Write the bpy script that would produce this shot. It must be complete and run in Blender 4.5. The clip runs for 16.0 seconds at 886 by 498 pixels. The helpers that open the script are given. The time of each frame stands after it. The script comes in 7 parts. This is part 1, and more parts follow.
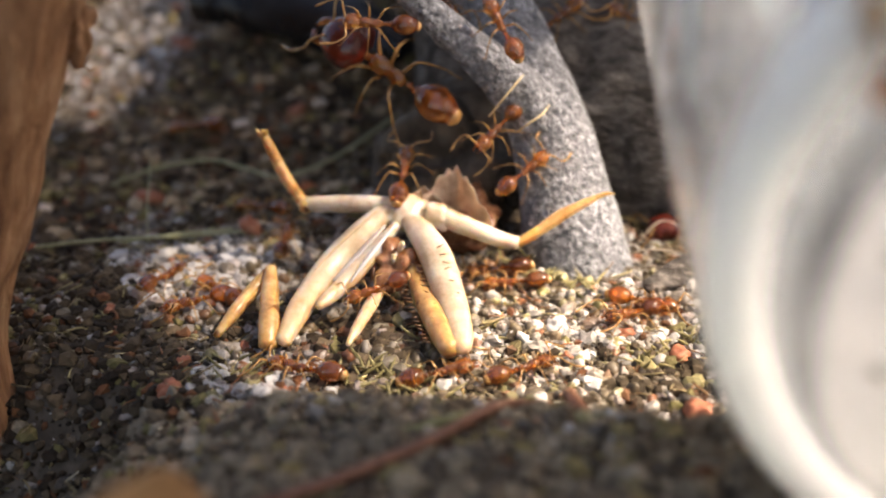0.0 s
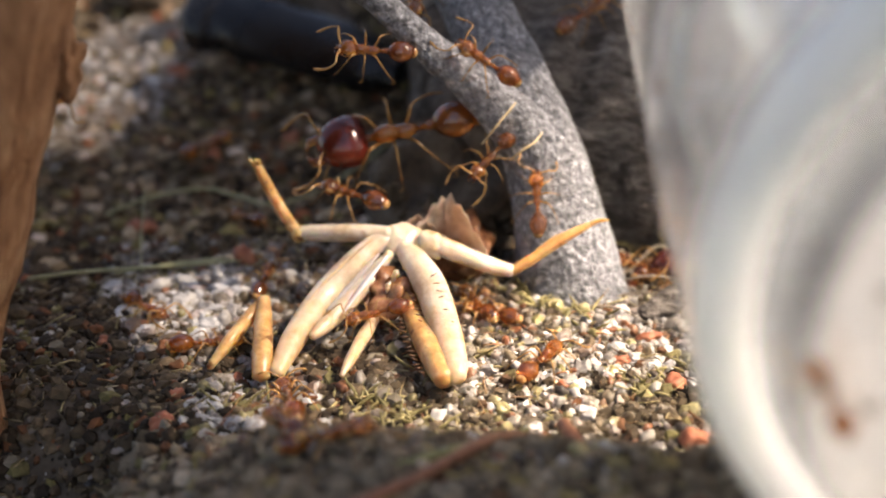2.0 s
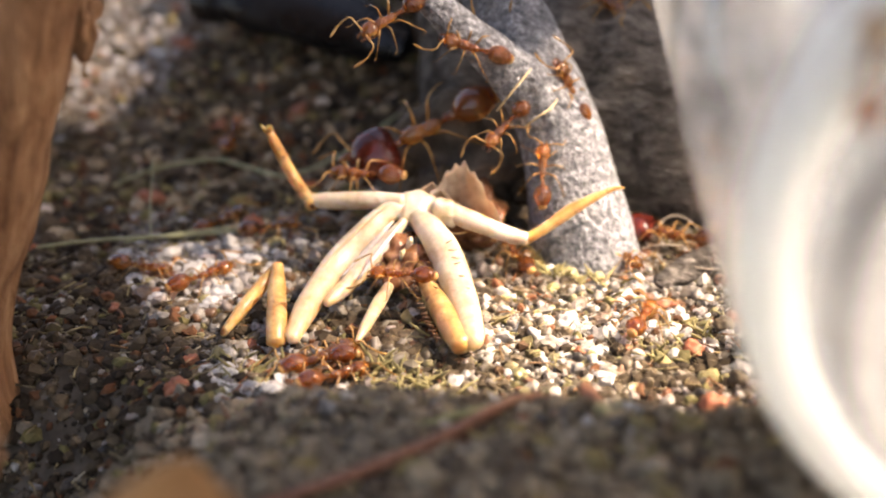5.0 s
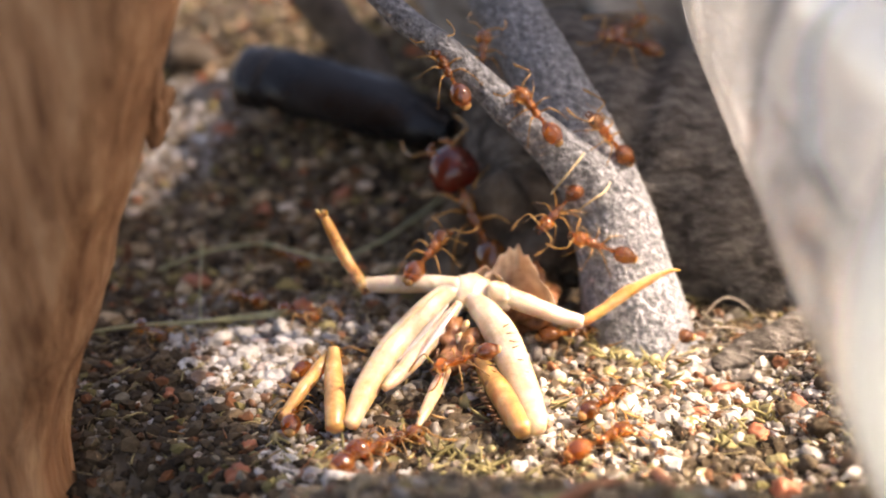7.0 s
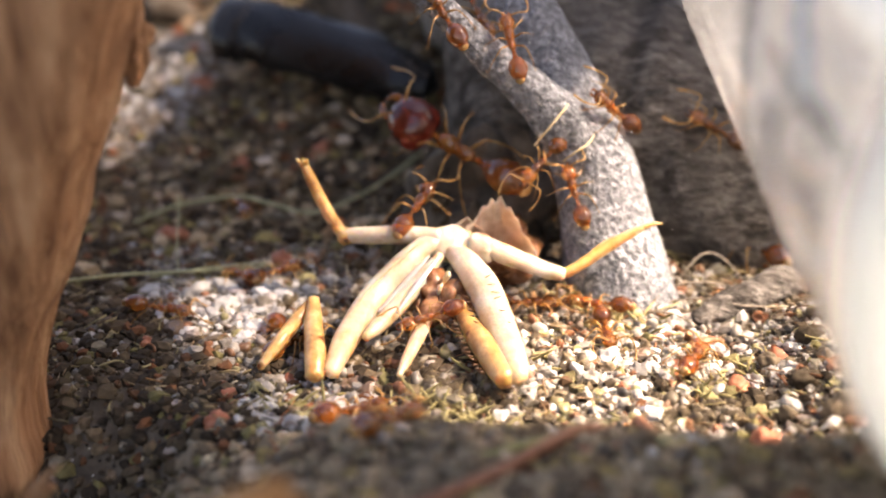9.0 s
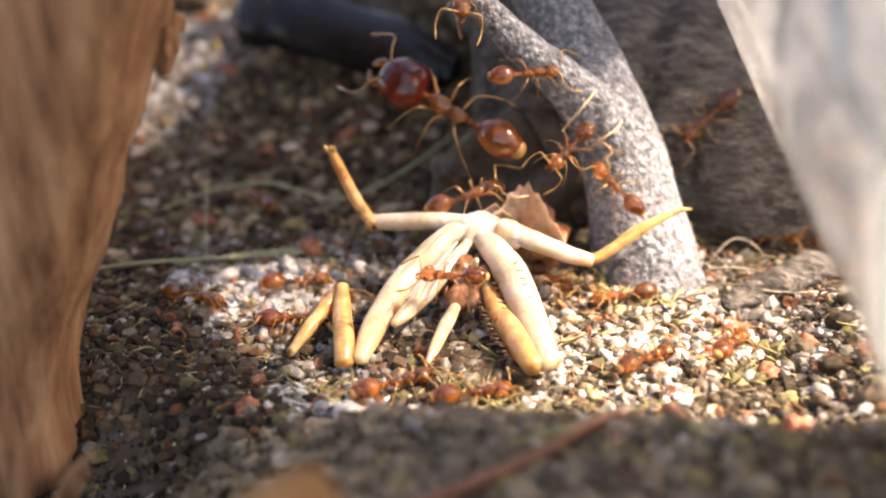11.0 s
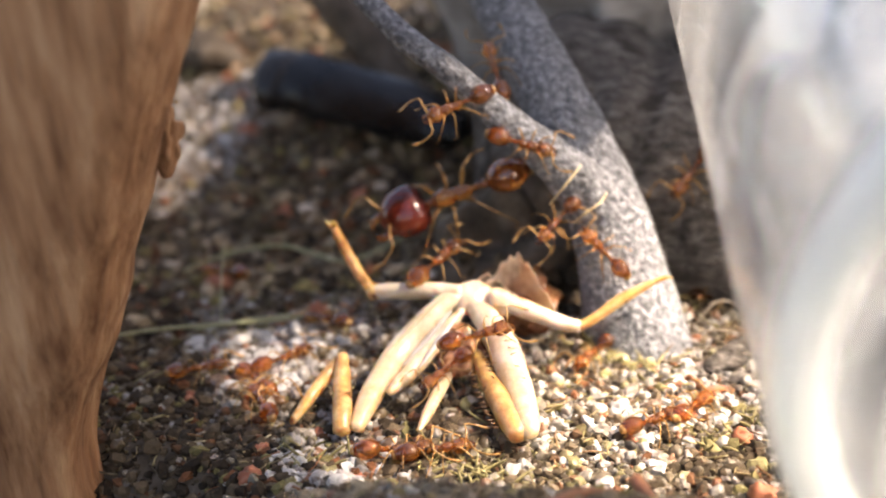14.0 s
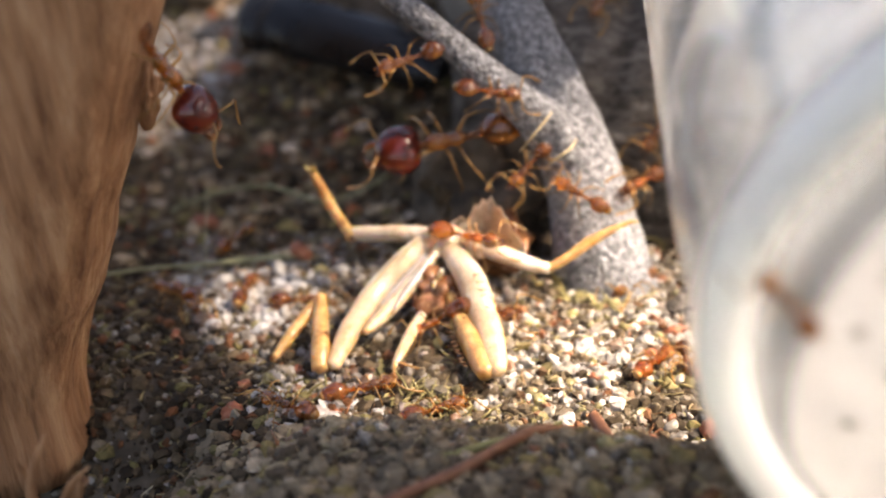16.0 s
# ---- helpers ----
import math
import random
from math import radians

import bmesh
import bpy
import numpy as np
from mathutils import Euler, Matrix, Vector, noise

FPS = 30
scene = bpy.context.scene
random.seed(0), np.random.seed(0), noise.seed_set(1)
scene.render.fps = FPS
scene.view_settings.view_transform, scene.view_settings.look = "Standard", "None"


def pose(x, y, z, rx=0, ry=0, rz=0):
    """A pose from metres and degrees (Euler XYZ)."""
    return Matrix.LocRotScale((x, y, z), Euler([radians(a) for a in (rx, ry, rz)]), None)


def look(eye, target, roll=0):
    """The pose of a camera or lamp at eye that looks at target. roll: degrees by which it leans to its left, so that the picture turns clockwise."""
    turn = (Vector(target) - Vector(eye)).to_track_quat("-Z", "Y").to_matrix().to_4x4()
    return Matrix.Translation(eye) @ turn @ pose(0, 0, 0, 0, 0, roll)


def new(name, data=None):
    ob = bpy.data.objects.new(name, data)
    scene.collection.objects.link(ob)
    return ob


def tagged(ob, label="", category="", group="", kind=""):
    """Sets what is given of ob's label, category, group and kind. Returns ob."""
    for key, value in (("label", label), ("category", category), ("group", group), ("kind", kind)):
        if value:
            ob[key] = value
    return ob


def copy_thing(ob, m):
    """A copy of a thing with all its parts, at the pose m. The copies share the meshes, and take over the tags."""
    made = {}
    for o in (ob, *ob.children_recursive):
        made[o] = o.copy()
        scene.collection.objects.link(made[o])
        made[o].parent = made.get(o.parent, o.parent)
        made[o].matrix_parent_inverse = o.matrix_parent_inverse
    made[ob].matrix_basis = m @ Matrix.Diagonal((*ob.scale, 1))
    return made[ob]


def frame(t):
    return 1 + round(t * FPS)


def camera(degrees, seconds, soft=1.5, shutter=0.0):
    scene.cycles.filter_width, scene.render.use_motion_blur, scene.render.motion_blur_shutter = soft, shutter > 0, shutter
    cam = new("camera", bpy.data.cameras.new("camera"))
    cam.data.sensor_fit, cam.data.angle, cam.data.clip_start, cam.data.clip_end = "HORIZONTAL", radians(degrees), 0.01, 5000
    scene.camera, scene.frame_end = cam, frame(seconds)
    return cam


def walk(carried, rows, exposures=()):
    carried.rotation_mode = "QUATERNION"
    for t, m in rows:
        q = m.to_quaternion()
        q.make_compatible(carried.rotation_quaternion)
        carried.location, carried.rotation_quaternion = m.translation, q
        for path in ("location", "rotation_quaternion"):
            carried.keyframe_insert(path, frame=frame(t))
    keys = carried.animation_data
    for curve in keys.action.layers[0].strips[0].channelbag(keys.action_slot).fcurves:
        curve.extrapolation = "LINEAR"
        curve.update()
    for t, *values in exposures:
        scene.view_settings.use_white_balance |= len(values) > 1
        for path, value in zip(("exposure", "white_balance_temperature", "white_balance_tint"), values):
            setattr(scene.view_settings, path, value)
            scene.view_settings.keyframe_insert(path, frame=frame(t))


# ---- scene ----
cam = camera(45.0, 16.0, soft=2.0)
cam.data.dof.use_dof, cam.data.dof.focus_distance, cam.data.dof.aperture_fstop = True, 0.0338, 50
PATH = [
    (0, (0.00786, -0.02877, 0.01718), (0.00135, 0.00137, 0.00284), -1.28),
    (0.5, (0.00762, -0.02868, 0.01705), (0.00087, 0.00183, 0.00363), -1.62),
    (1, (0.00797, -0.02856, 0.01728), (0.00122, 0.00185, 0.00364), -2.10),
    (1.5, (0.00829, -0.02851, 0.01722), (0.00161, 0.00188, 0.00354), -1.91),
    (2, (0.00803, -0.02850, 0.01739), (0.00147, 0.00190, 0.00362), -1.80),
    (2.5, (0.00734, -0.02881, 0.01689), (0.00080, 0.00165, 0.00325), -1.40),
    (3, (0.00754, -0.02846, 0.01695), (0.00038, 0.00159, 0.00272), -2.38),
    (3.5, (0.00709, -0.02857, 0.01632), (0.00047, 0.00156, 0.00203), -1.57),
    (4, (0.00740, -0.02857, 0.01668), (0.00099, 0.00158, 0.00232), -1.49),
    (6.5, (0.00643, -0.02885, 0.01661), (0.00003, 0.00215, 0.00419), -1.33),
    (7, (0.00582, -0.02888, 0.01670), (-0.00097, 0.00231, 0.00501), -1.97),
    (7.5, (0.00602, -0.02879, 0.01646), (-0.00054, 0.00230, 0.00435), -1.51),
    (8, (0.00614, -0.02877, 0.01638), (-0.00010, 0.00239, 0.00429), -1.36),
    (8.5, (0.00567, -0.02889, 0.01600), (-0.00017, 0.00224, 0.00365), -0.71),
    (11, (0.00536, -0.02890, 0.01609), (-0.00125, 0.00179, 0.00302), -1.49),
    (11.5, (0.00543, -0.02903, 0.01616), (-0.00098, 0.00167, 0.00303), -1.25),
    (12, (0.00650, -0.02922, 0.01725), (-0.00029, 0.00159, 0.00458), -1.81),
    (12.5, (0.00724, -0.02925, 0.01727), (0.00007, 0.00121, 0.00396), -2.35),
    (13, (0.00687, -0.02934, 0.01720), (-0.00025, 0.00102, 0.00367), -2.00),
    (13.5, (0.00690, -0.02962, 0.01768), (-0.00051, 0.00085, 0.00455), -2.47),
    (14, (0.00753, -0.02974, 0.01875), (-0.00055, 0.00077, 0.00610), -3.29),
    (14.5, (0.00794, -0.03051, 0.01936), (0.00010, -0.00028, 0.00592), -2.77),
    (15, (0.00806, -0.03030, 0.01911), (0.00020, -0.00034, 0.00509), -2.94),
    (15.5, (0.00802, -0.03038, 0.01912), (0.00013, -0.00058, 0.00479), -3.00),
    (16, (0.00857, -0.03060, 0.01996), (0.00077, -0.00103, 0.00511), -3.17),
]
walk(cam, [(t, look(eye, target, roll)) for t, eye, target, roll in PATH], exposures=[(0.0, 0.76, 8000, 19), (2.0, 0.75, 8000, 19), (4.0, 1.05, 8300, 21), (7.0, 1.19, 8600, 24), (8.5, 1.29, 8350, 23), (11.2, 1.37, 8350, 23), (12.6, 1.23, 8000, 19), (14.5, 1.21, 8200, 20), (16.0, 1.05, 8250, 20)])

# ---- world and sun ----
SUN_AZ, SUN_EL = 87.5, 50.0  # degrees: to the right of straight ahead (+y), above the horizon
world = bpy.data.worlds.new("sky")
scene.world = world
world.use_nodes = True
wn, wl = world.node_tree.nodes, world.node_tree.links
sky = wn.new("ShaderNodeTexSky")
sky.sky_type, sky.sun_disc = "NISHITA", False
sky.sun_elevation, sky.sun_rotation = radians(SUN_EL), radians(SUN_AZ)
wl.new(sky.outputs[0], wn["Background"].inputs[0])
wn["Background"].inputs[1].default_value = 0.148
sun = new("sun", bpy.data.lights.new("sun", "SUN"))
sun.data.energy, sun.data.angle, sun.data.color = 2.35, radians(0.5), (1.0, 0.965, 0.91)
a, e = radians(SUN_AZ), radians(SUN_EL)
SUN_WAY = Vector((math.sin(a) * math.cos(e), math.cos(a) * math.cos(e), math.sin(e)))
sun.matrix_world = look(SUN_WAY, (0, 0, 0))

# ---- materials ----
# All plans below are in centimetres; CM turns them into metres.
CM = 0.01


def material(name, colors, scale=400.0, rough=0.6, bump=0.3, bump_scale=None, stretch=(1, 1, 1), detail=6.0, spec=0.5,
             sss=0.0, sss_radius=(0.0006, 0.0003, 0.0001), coat=0.0, metallic=0.0, trans=0.0, spots=None, vary=0.0, low=None, source="Object", bump_size=0.00004, rough2=None):
    """A procedural surface: a two-scale noise through a colour ramp, with relief. scale is in waves per metre."""
    m = bpy.data.materials.new(name)
    m.use_nodes = True
    n, l = m.node_tree.nodes, m.node_tree.links
    b = n["Principled BSDF"]
    co = n.new("ShaderNodeTexCoord")
    mp = n.new("ShaderNodeMapping")
    mp.inputs["Scale"].default_value = stretch
    l.new(co.outputs[source], mp.inputs[0])
    tx = n.new("ShaderNodeTexNoise")
    tx.inputs["Scale"].default_value, tx.inputs["Detail"].default_value, tx.inputs["Roughness"].default_value = scale, detail, 0.62
    l.new(mp.outputs[0], tx.inputs["Vector"])
    rp = n.new("ShaderNodeValToRGB")
    el = rp.color_ramp.elements
    while len(el) < len(colors):
        el.new(0.5)
    for k, (c, e_) in enumerate(zip(colors, el)):
        e_.position = 0.3 + 0.4 * k / max(1, len(colors) - 1)
        e_.color = (*c, 1)
    l.new(tx.outputs["Fac"], rp.inputs[0])
    out = rp.outputs[0]
    if spots:  # darker or paler flecks of a finer scale: colour, scale, threshold
        c2, s2, th = spots
        t2 = n.new("ShaderNodeTexNoise")
        t2.inputs["Scale"].default_value, t2.inputs["Detail"].default_value = s2, 3
        l.new(mp.outputs[0], t2.inputs["Vector"])
        r2 = n.new("ShaderNodeValToRGB")
        r2.color_ramp.elements[0].position, r2.color_ramp.elements[1].position = th, th + 0.08
        l.new(t2.outputs["Fac"], r2.inputs[0])
        mx = n.new("ShaderNodeMix")
        mx.data_type = "RGBA"
        l.new(r2.outputs[0], mx.inputs[0])
        l.new(out, mx.inputs[6])
        mx.inputs[7].default_value = (*c2, 1)
        out = mx.outputs[2]
    if vary:
        oi = n.new("ShaderNodeObjectInfo")
        hs = n.new("ShaderNodeHueSaturation")
        mr = n.new("ShaderNodeMapRange")
        mr.inputs[3].default_value, mr.inputs[4].default_value = 1 - vary, 1 + vary
        l.new(oi.outputs["Random"], mr.inputs[0])
        l.new(mr.outputs[0], hs.inputs["Value"])
        l.new(out, hs.inputs["Color"])
        out = hs.outputs[0]
    if low:  # amber pigment towards the feet: colour, and the heights between which it fades out
        sx, lr, mx = n.new("ShaderNodeSeparateXYZ"), n.new("ShaderNodeMapRange"), n.new("ShaderNodeMix")
        mx.data_type = "RGBA"
        l.new(co.outputs["Object"], sx.inputs[0])
        l.new(sx.outputs[2], lr.inputs[0])
        lr.inputs[1].default_value, lr.inputs[2].default_value, lr.inputs[3].default_value, lr.inputs[4].default_value = low[1], low[2], 0.85, 0.0
        l.new(lr.outputs[0], mx.inputs[0])
        l.new(out, mx.inputs[6])
        mx.inputs[7].default_value = (*low[0], 1)
        out = mx.outputs[2]
    l.new(out, b.inputs["Base Color"])
    b.inputs["Roughness"].default_value = rough
    if rough2 is not None:
        rr = n.new("ShaderNodeMapRange")
        rr.inputs[1].default_value, rr.inputs[2].default_value = 0.35, 0.65
        rr.inputs[3].default_value, rr.inputs[4].default_value = rough, rough2
        l.new(tx.outputs["Fac"], rr.inputs[0])
        l.new(rr.outputs[0], b.inputs["Roughness"])
    b.inputs["Specular IOR Level"].default_value = spec
    b.inputs["Metallic"].default_value = metallic
    b.inputs["Transmission Weight"].default_value = trans
    if coat:
        b.inputs["Coat Weight"].default_value, b.inputs["Coat Roughness"].default_value = coat, 0.04
    if sss:
        b.inputs["Subsurface Weight"].default_value = sss
        b.inputs["Subsurface Radius"].default_value = sss_radius
        b.inputs["Subsurface Scale"].default_value = 1.0
    if bump:
        t3 = n.new("ShaderNodeTexNoise")
        t3.inputs["Scale"].default_value, t3.inputs["Detail"].default_value = bump_scale or scale * 4, 5
        l.new(mp.outputs[0], t3.inputs["Vector"])
        bp = n.new("ShaderNodeBump")
        bp.inputs["Strength"].default_value, bp.inputs["Distance"].default_value = bump, bump_size
        l.new(t3.outputs["Fac"], bp.inputs["Height"])
        l.new(bp.outputs[0], b.inputs["Normal"])
    return m


def grain_material(name, island, dust=(0.125, 0.092, 0.052), cols=None, rough=0.36, spec=0.5):
    """Mixed sand and grit: each grain takes its own colour."""
    m = bpy.data.materials.new(name)
    m.use_nodes = True
    n, l = m.node_tree.nodes, m.node_tree.links
    b = n["Principled BSDF"]
    src = n.new("ShaderNodeNewGeometry").outputs["Random Per Island"] if island else n.new("ShaderNodeObjectInfo").outputs["Random"]
    rp = n.new("ShaderNodeValToRGB")
    rp.color_ramp.interpolation = "CONSTANT"
    cols = cols or [(0.0, (0.24, 0.215, 0.19)), (0.14, (0.085, 0.064, 0.042)), (0.31, (0.29, 0.26, 0.225)), (0.38, (0.055, 0.045, 0.036)), (0.50, (0.44, 0.41, 0.375)),
            (0.57, (0.15, 0.105, 0.06)), (0.67, (0.26, 0.225, 0.10)), (0.75, (0.46, 0.44, 0.41)), (0.82, (0.20, 0.075, 0.032)), (0.91, (0.29, 0.235, 0.21))]
    el = rp.color_ramp.elements
    while len(el) < len(cols):
        el.new(0.5)
    for (p, c), e_ in zip(cols, el):
        e_.position, e_.color = p, (*c, 1)
    l.new(src, rp.inputs[0])
    co = n.new("ShaderNodeTexCoord")
    tx = n.new("ShaderNodeTexNoise")
    tx.inputs["Scale"].default_value, tx.inputs["Detail"].default_value = 5000, 4
    l.new(co.outputs["Object"], tx.inputs["Vector"])
    mr = n.new("ShaderNodeMapRange")
    mr.inputs[1].default_value, mr.inputs[2].default_value, mr.inputs[3].default_value, mr.inputs[4].default_value = 0.3, 0.7, 0.65, 1.25
    l.new(tx.outputs["Fac"], mr.inputs[0])
    hs = n.new("ShaderNodeHueSaturation")
    l.new(mr.outputs[0], hs.inputs["Value"])
    l.new(rp.outputs[0], hs.inputs["Color"])
    t2, r2, mx = n.new("ShaderNodeTexNoise"), n.new("ShaderNodeMapRange"), n.new("ShaderNodeMix")
    t2.inputs["Scale"].default_value, t2.inputs["Detail"].default_value = 420, 5
    geo = n.new("ShaderNodeNewGeometry")
    l.new(geo.outputs["Position"], t2.inputs["Vector"])
    r2.inputs[1].default_value, r2.inputs[2].default_value, r2.inputs[3].default_value, r2.inputs[4].default_value = 0.46, 0.66, 0.0, 0.75
    l.new(t2.outputs["Fac"], r2.inputs[0])
    mx.data_type = "RGBA"
    l.new(r2.outputs[0], mx.inputs[0])
    l.new(hs.outputs[0], mx.inputs[6])
    mx.inputs[7].default_value = (*dust, 1)
    l.new(mx.outputs[2], b.inputs["Base Color"])
    b.inputs["Roughness"].default_value, b.inputs["Specular IOR Level"].default_value = rough, spec
    bp = n.new("ShaderNodeBump")
    bp.inputs["Strength"].default_value, bp.inputs["Distance"].default_value = 0.5, 0.00003
    l.new(tx.outputs["Fac"], bp.inputs["Height"])
    l.new(bp.outputs[0], b.inputs["Normal"])
    return m


SOIL = material("soil", [(0.03, 0.022, 0.015), (0.09, 0.068, 0.048), (0.16, 0.13, 0.10)], scale=700, rough=0.9, bump=0.8, bump_scale=3000, bump_size=0.0001)
GRAIN = grain_material("grit", True)
GRAIN_ONE = grain_material("grit_single", False)
# Dark soil colours; laid thickest to deepen the shade behind and at the left.
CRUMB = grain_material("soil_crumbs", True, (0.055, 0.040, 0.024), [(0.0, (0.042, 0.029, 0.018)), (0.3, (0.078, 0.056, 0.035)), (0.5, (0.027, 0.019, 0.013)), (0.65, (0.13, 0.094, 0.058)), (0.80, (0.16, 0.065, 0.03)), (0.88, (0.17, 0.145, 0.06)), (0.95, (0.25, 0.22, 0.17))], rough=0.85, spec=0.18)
CRUMB_ONE = grain_material("soil_crumb", False, (0.07, 0.055, 0.035), [(0.0, (0.055, 0.040, 0.026)), (0.4, (0.10, 0.075, 0.05)), (0.75, (0.16, 0.12, 0.08))], rough=0.85, spec=0.18)
MOSSY = grain_material("mossy_grit", True, (0.085, 0.075, 0.045), [(0.0, (0.405, 0.309, 0.202)), (0.22, (0.219, 0.157, 0.091)), (0.42, (0.518, 0.408, 0.278)), (0.56, (0.323, 0.258, 0.108)), (0.70, (0.113, 0.080, 0.051)), (0.80, (0.420, 0.143, 0.068)), (0.86, (0.679, 0.545, 0.419)), (0.93, (0.356, 0.229, 0.135))], rough=0.85, spec=0.18)
QUARTZ = grain_material("quartz_grit", True, (0.47, 0.445, 0.41), [(0.0, (0.419, 0.403, 0.385)), (0.25, (0.320, 0.297, 0.282)), (0.42, (0.502, 0.492, 0.477)), (0.58, (0.206, 0.187, 0.169)), (0.7, (0.411, 0.343, 0.316)), (0.82, (0.534, 0.524, 0.517)), (0.92, (0.137, 0.084, 0.054))])
DULL = grain_material("dull_grit", True, (0.15, 0.12, 0.085), [(0.0, (0.233, 0.175, 0.115)), (0.3, (0.155, 0.109, 0.067)), (0.5, (0.296, 0.226, 0.147)), (0.7, (0.093, 0.066, 0.044)), (0.82, (0.248, 0.183, 0.077)), (0.92, (0.435, 0.342, 0.244))], rough=0.85, spec=0.18)
LITTER = grain_material("dry_litter", True, (0.20, 0.15, 0.07), [(0.0, (0.26, 0.19, 0.09)), (0.25, (0.14, 0.07, 0.03)), (0.45, (0.38, 0.32, 0.15)), (0.62, (0.30, 0.11, 0.04)), (0.78, (0.10, 0.08, 0.05)), (0.9, (0.55, 0.48, 0.33))])
BARK = material("grey_bark", [(0.070, 0.071, 0.076), (0.20, 0.205, 0.22), (0.43, 0.44, 0.465)], scale=3600, rough=0.85, bump=1.0, bump_scale=5200, bump_size=0.0003,
                spots=((0.075, 0.075, 0.08), 9500, 0.60))
WOOD = material("weathered_wood", [(0.17, 0.068, 0.026), (0.40, 0.195, 0.092), (0.60, 0.355, 0.195)], scale=1500, rough=0.85, bump=1.0, bump_scale=4500, stretch=(1, 1, 0.06), bump_size=0.0003,
                spots=((0.17, 0.075, 0.034), 700, 0.66))
LOG = material("old_log_wood", [(0.036, 0.030, 0.025), (0.118, 0.101, 0.087), (0.235, 0.208, 0.186)], scale=2000, rough=0.9, bump=1.0, bump_scale=4500, stretch=(0.5, 1, 1), bump_size=0.0004, spots=((0.05, 0.04, 0.032), 900, 0.56))
BLACK = material("black_plastic", [(0.006, 0.006, 0.007), (0.014, 0.014, 0.015)], scale=500, rough=0.20, rough2=0.40, spec=0.35, bump=0.15, bump_scale=900)
HUSK = material("pale_husk", [(0.42, 0.29, 0.175), (0.60, 0.490, 0.365), (0.71, 0.635, 0.53)], scale=1400, rough=0.30, bump=0.5, bump_scale=3400, sss=0.65, sss_radius=(0.0005, 0.0003, 0.00012), bump_size=0.00007, spots=((0.50, 0.33, 0.19), 900, 0.62), low=((0.56, 0.33, 0.12), -0.0001, 0.0019))
AMBER_HUSK = material("amber_husk", [(0.30, 0.145, 0.045), (0.52, 0.30, 0.115), (0.68, 0.47, 0.25)], scale=1600, rough=0.30, bump=0.6, bump_scale=3000, spots=((0.16, 0.06, 0.012), 1500, 0.60), sss=0.7, sss_radius=(0.0006, 0.0003, 0.0001), bump_size=0.00003)
PINK_HUSK = material("pinkish_husk", [(0.20, 0.08, 0.045), (0.38, 0.20, 0.125), (0.56, 0.38, 0.27)], scale=1300, rough=0.45, bump=0.4, bump_scale=3500, sss=0.7, sss_radius=(0.0007, 0.0003, 0.0002))
SKIN = material("torn_skin", [(0.36, 0.19, 0.12), (0.56, 0.37, 0.27), (0.72, 0.55, 0.43)], scale=1500, rough=0.45, bump=0.5, bump_scale=3500, sss=0.4, sss_radius=(0.0006, 0.0003, 0.0002), trans=0.35)
FLAKE_WHITE = material("white_flake", [(0.62, 0.56, 0.50), (0.78, 0.74, 0.70)], scale=2000, rough=0.12, bump=0.5, bump_scale=3500, coat=0.8)
SPINE_PALE = material("brown_keel", [(0.46, 0.32, 0.18), (0.60, 0.45, 0.28)], scale=2000, rough=0.4, bump=0)
BELLY = material("torn_brown_belly", [(0.09, 0.03, 0.012), (0.22, 0.095, 0.045), (0.40, 0.21, 0.12)], scale=2600, rough=0.25, bump=0.8, bump_scale=5000, sss=0.3, sss_radius=(0.0005, 0.0002, 0.0001))
MEMBRANE = material("grey_membrane", [(0.40, 0.35, 0.32), (0.55, 0.50, 0.47)], scale=1500, rough=0.2, bump=0.3, bump_scale=3000, sss=0.5, sss_radius=(0.0004, 0.0003, 0.0002), coat=0.5)
SPINE = material("dark_spines", [(0.05, 0.02, 0.006), (0.12, 0.05, 0.015)], scale=2000, rough=0.4, bump=0)
RED_BIT = material("red_brown_chip", [(0.20, 0.055, 0.028), (0.36, 0.12, 0.06), (0.46, 0.20, 0.11)], scale=1500, rough=0.6, bump=0.6, bump_scale=4000)
STRAW = material("red_brown_straw", [(0.16, 0.06, 0.03), (0.30, 0.12, 0.06)], scale=1200, rough=0.5, bump=0.4, stretch=(1, 1, 0.2))
OLIVE = material("olive_straw", [(0.16, 0.15, 0.05), (0.30, 0.28, 0.11)], scale=1200, rough=0.6, bump=0.3)
MOSS = material("dry_moss", [(0.09, 0.075, 0.025), (0.22, 0.185, 0.07), (0.36, 0.30, 0.14)], scale=1500, rough=0.7, bump=0.4)
THREAD = material("pale_green_thread", [(0.30, 0.31, 0.16), (0.45, 0.45, 0.27)], scale=2000, rough=0.4, bump=0)
ANT_ORANGE = material("amber_cuticle", [(0.34, 0.075, 0.010), (0.60, 0.19, 0.025), (0.80, 0.36, 0.07)], scale=2500, rough=0.10, bump=0.30, bump_scale=7000, trans=0.80, coat=0.7, vary=0.35, bump_size=0.00002)
ANT_LEG = material("pale_amber_leg", [(0.48, 0.22, 0.06), (0.74, 0.46, 0.19)], scale=2500, rough=0.20, bump=0, trans=0.45, vary=0.25)
ANT_DARK = material("dark_gaster_cuticle", [(0.20, 0.035, 0.006), (0.42, 0.11, 0.016), (0.72, 0.28, 0.05)], scale=1500, rough=0.09, bump=0.25, bump_scale=7000, trans=0.80, coat=0.7, vary=0.3, bump_size=0.00002)
ANT_RED = material("dark_red_cuticle", [(0.06, 0.006, 0.004), (0.16, 0.016, 0.008), (0.28, 0.04, 0.014)], scale=1500, rough=0.2, bump=0.3, bump_scale=7000, trans=0.50, coat=0.3, vary=0.2, bump_size=0.00002)
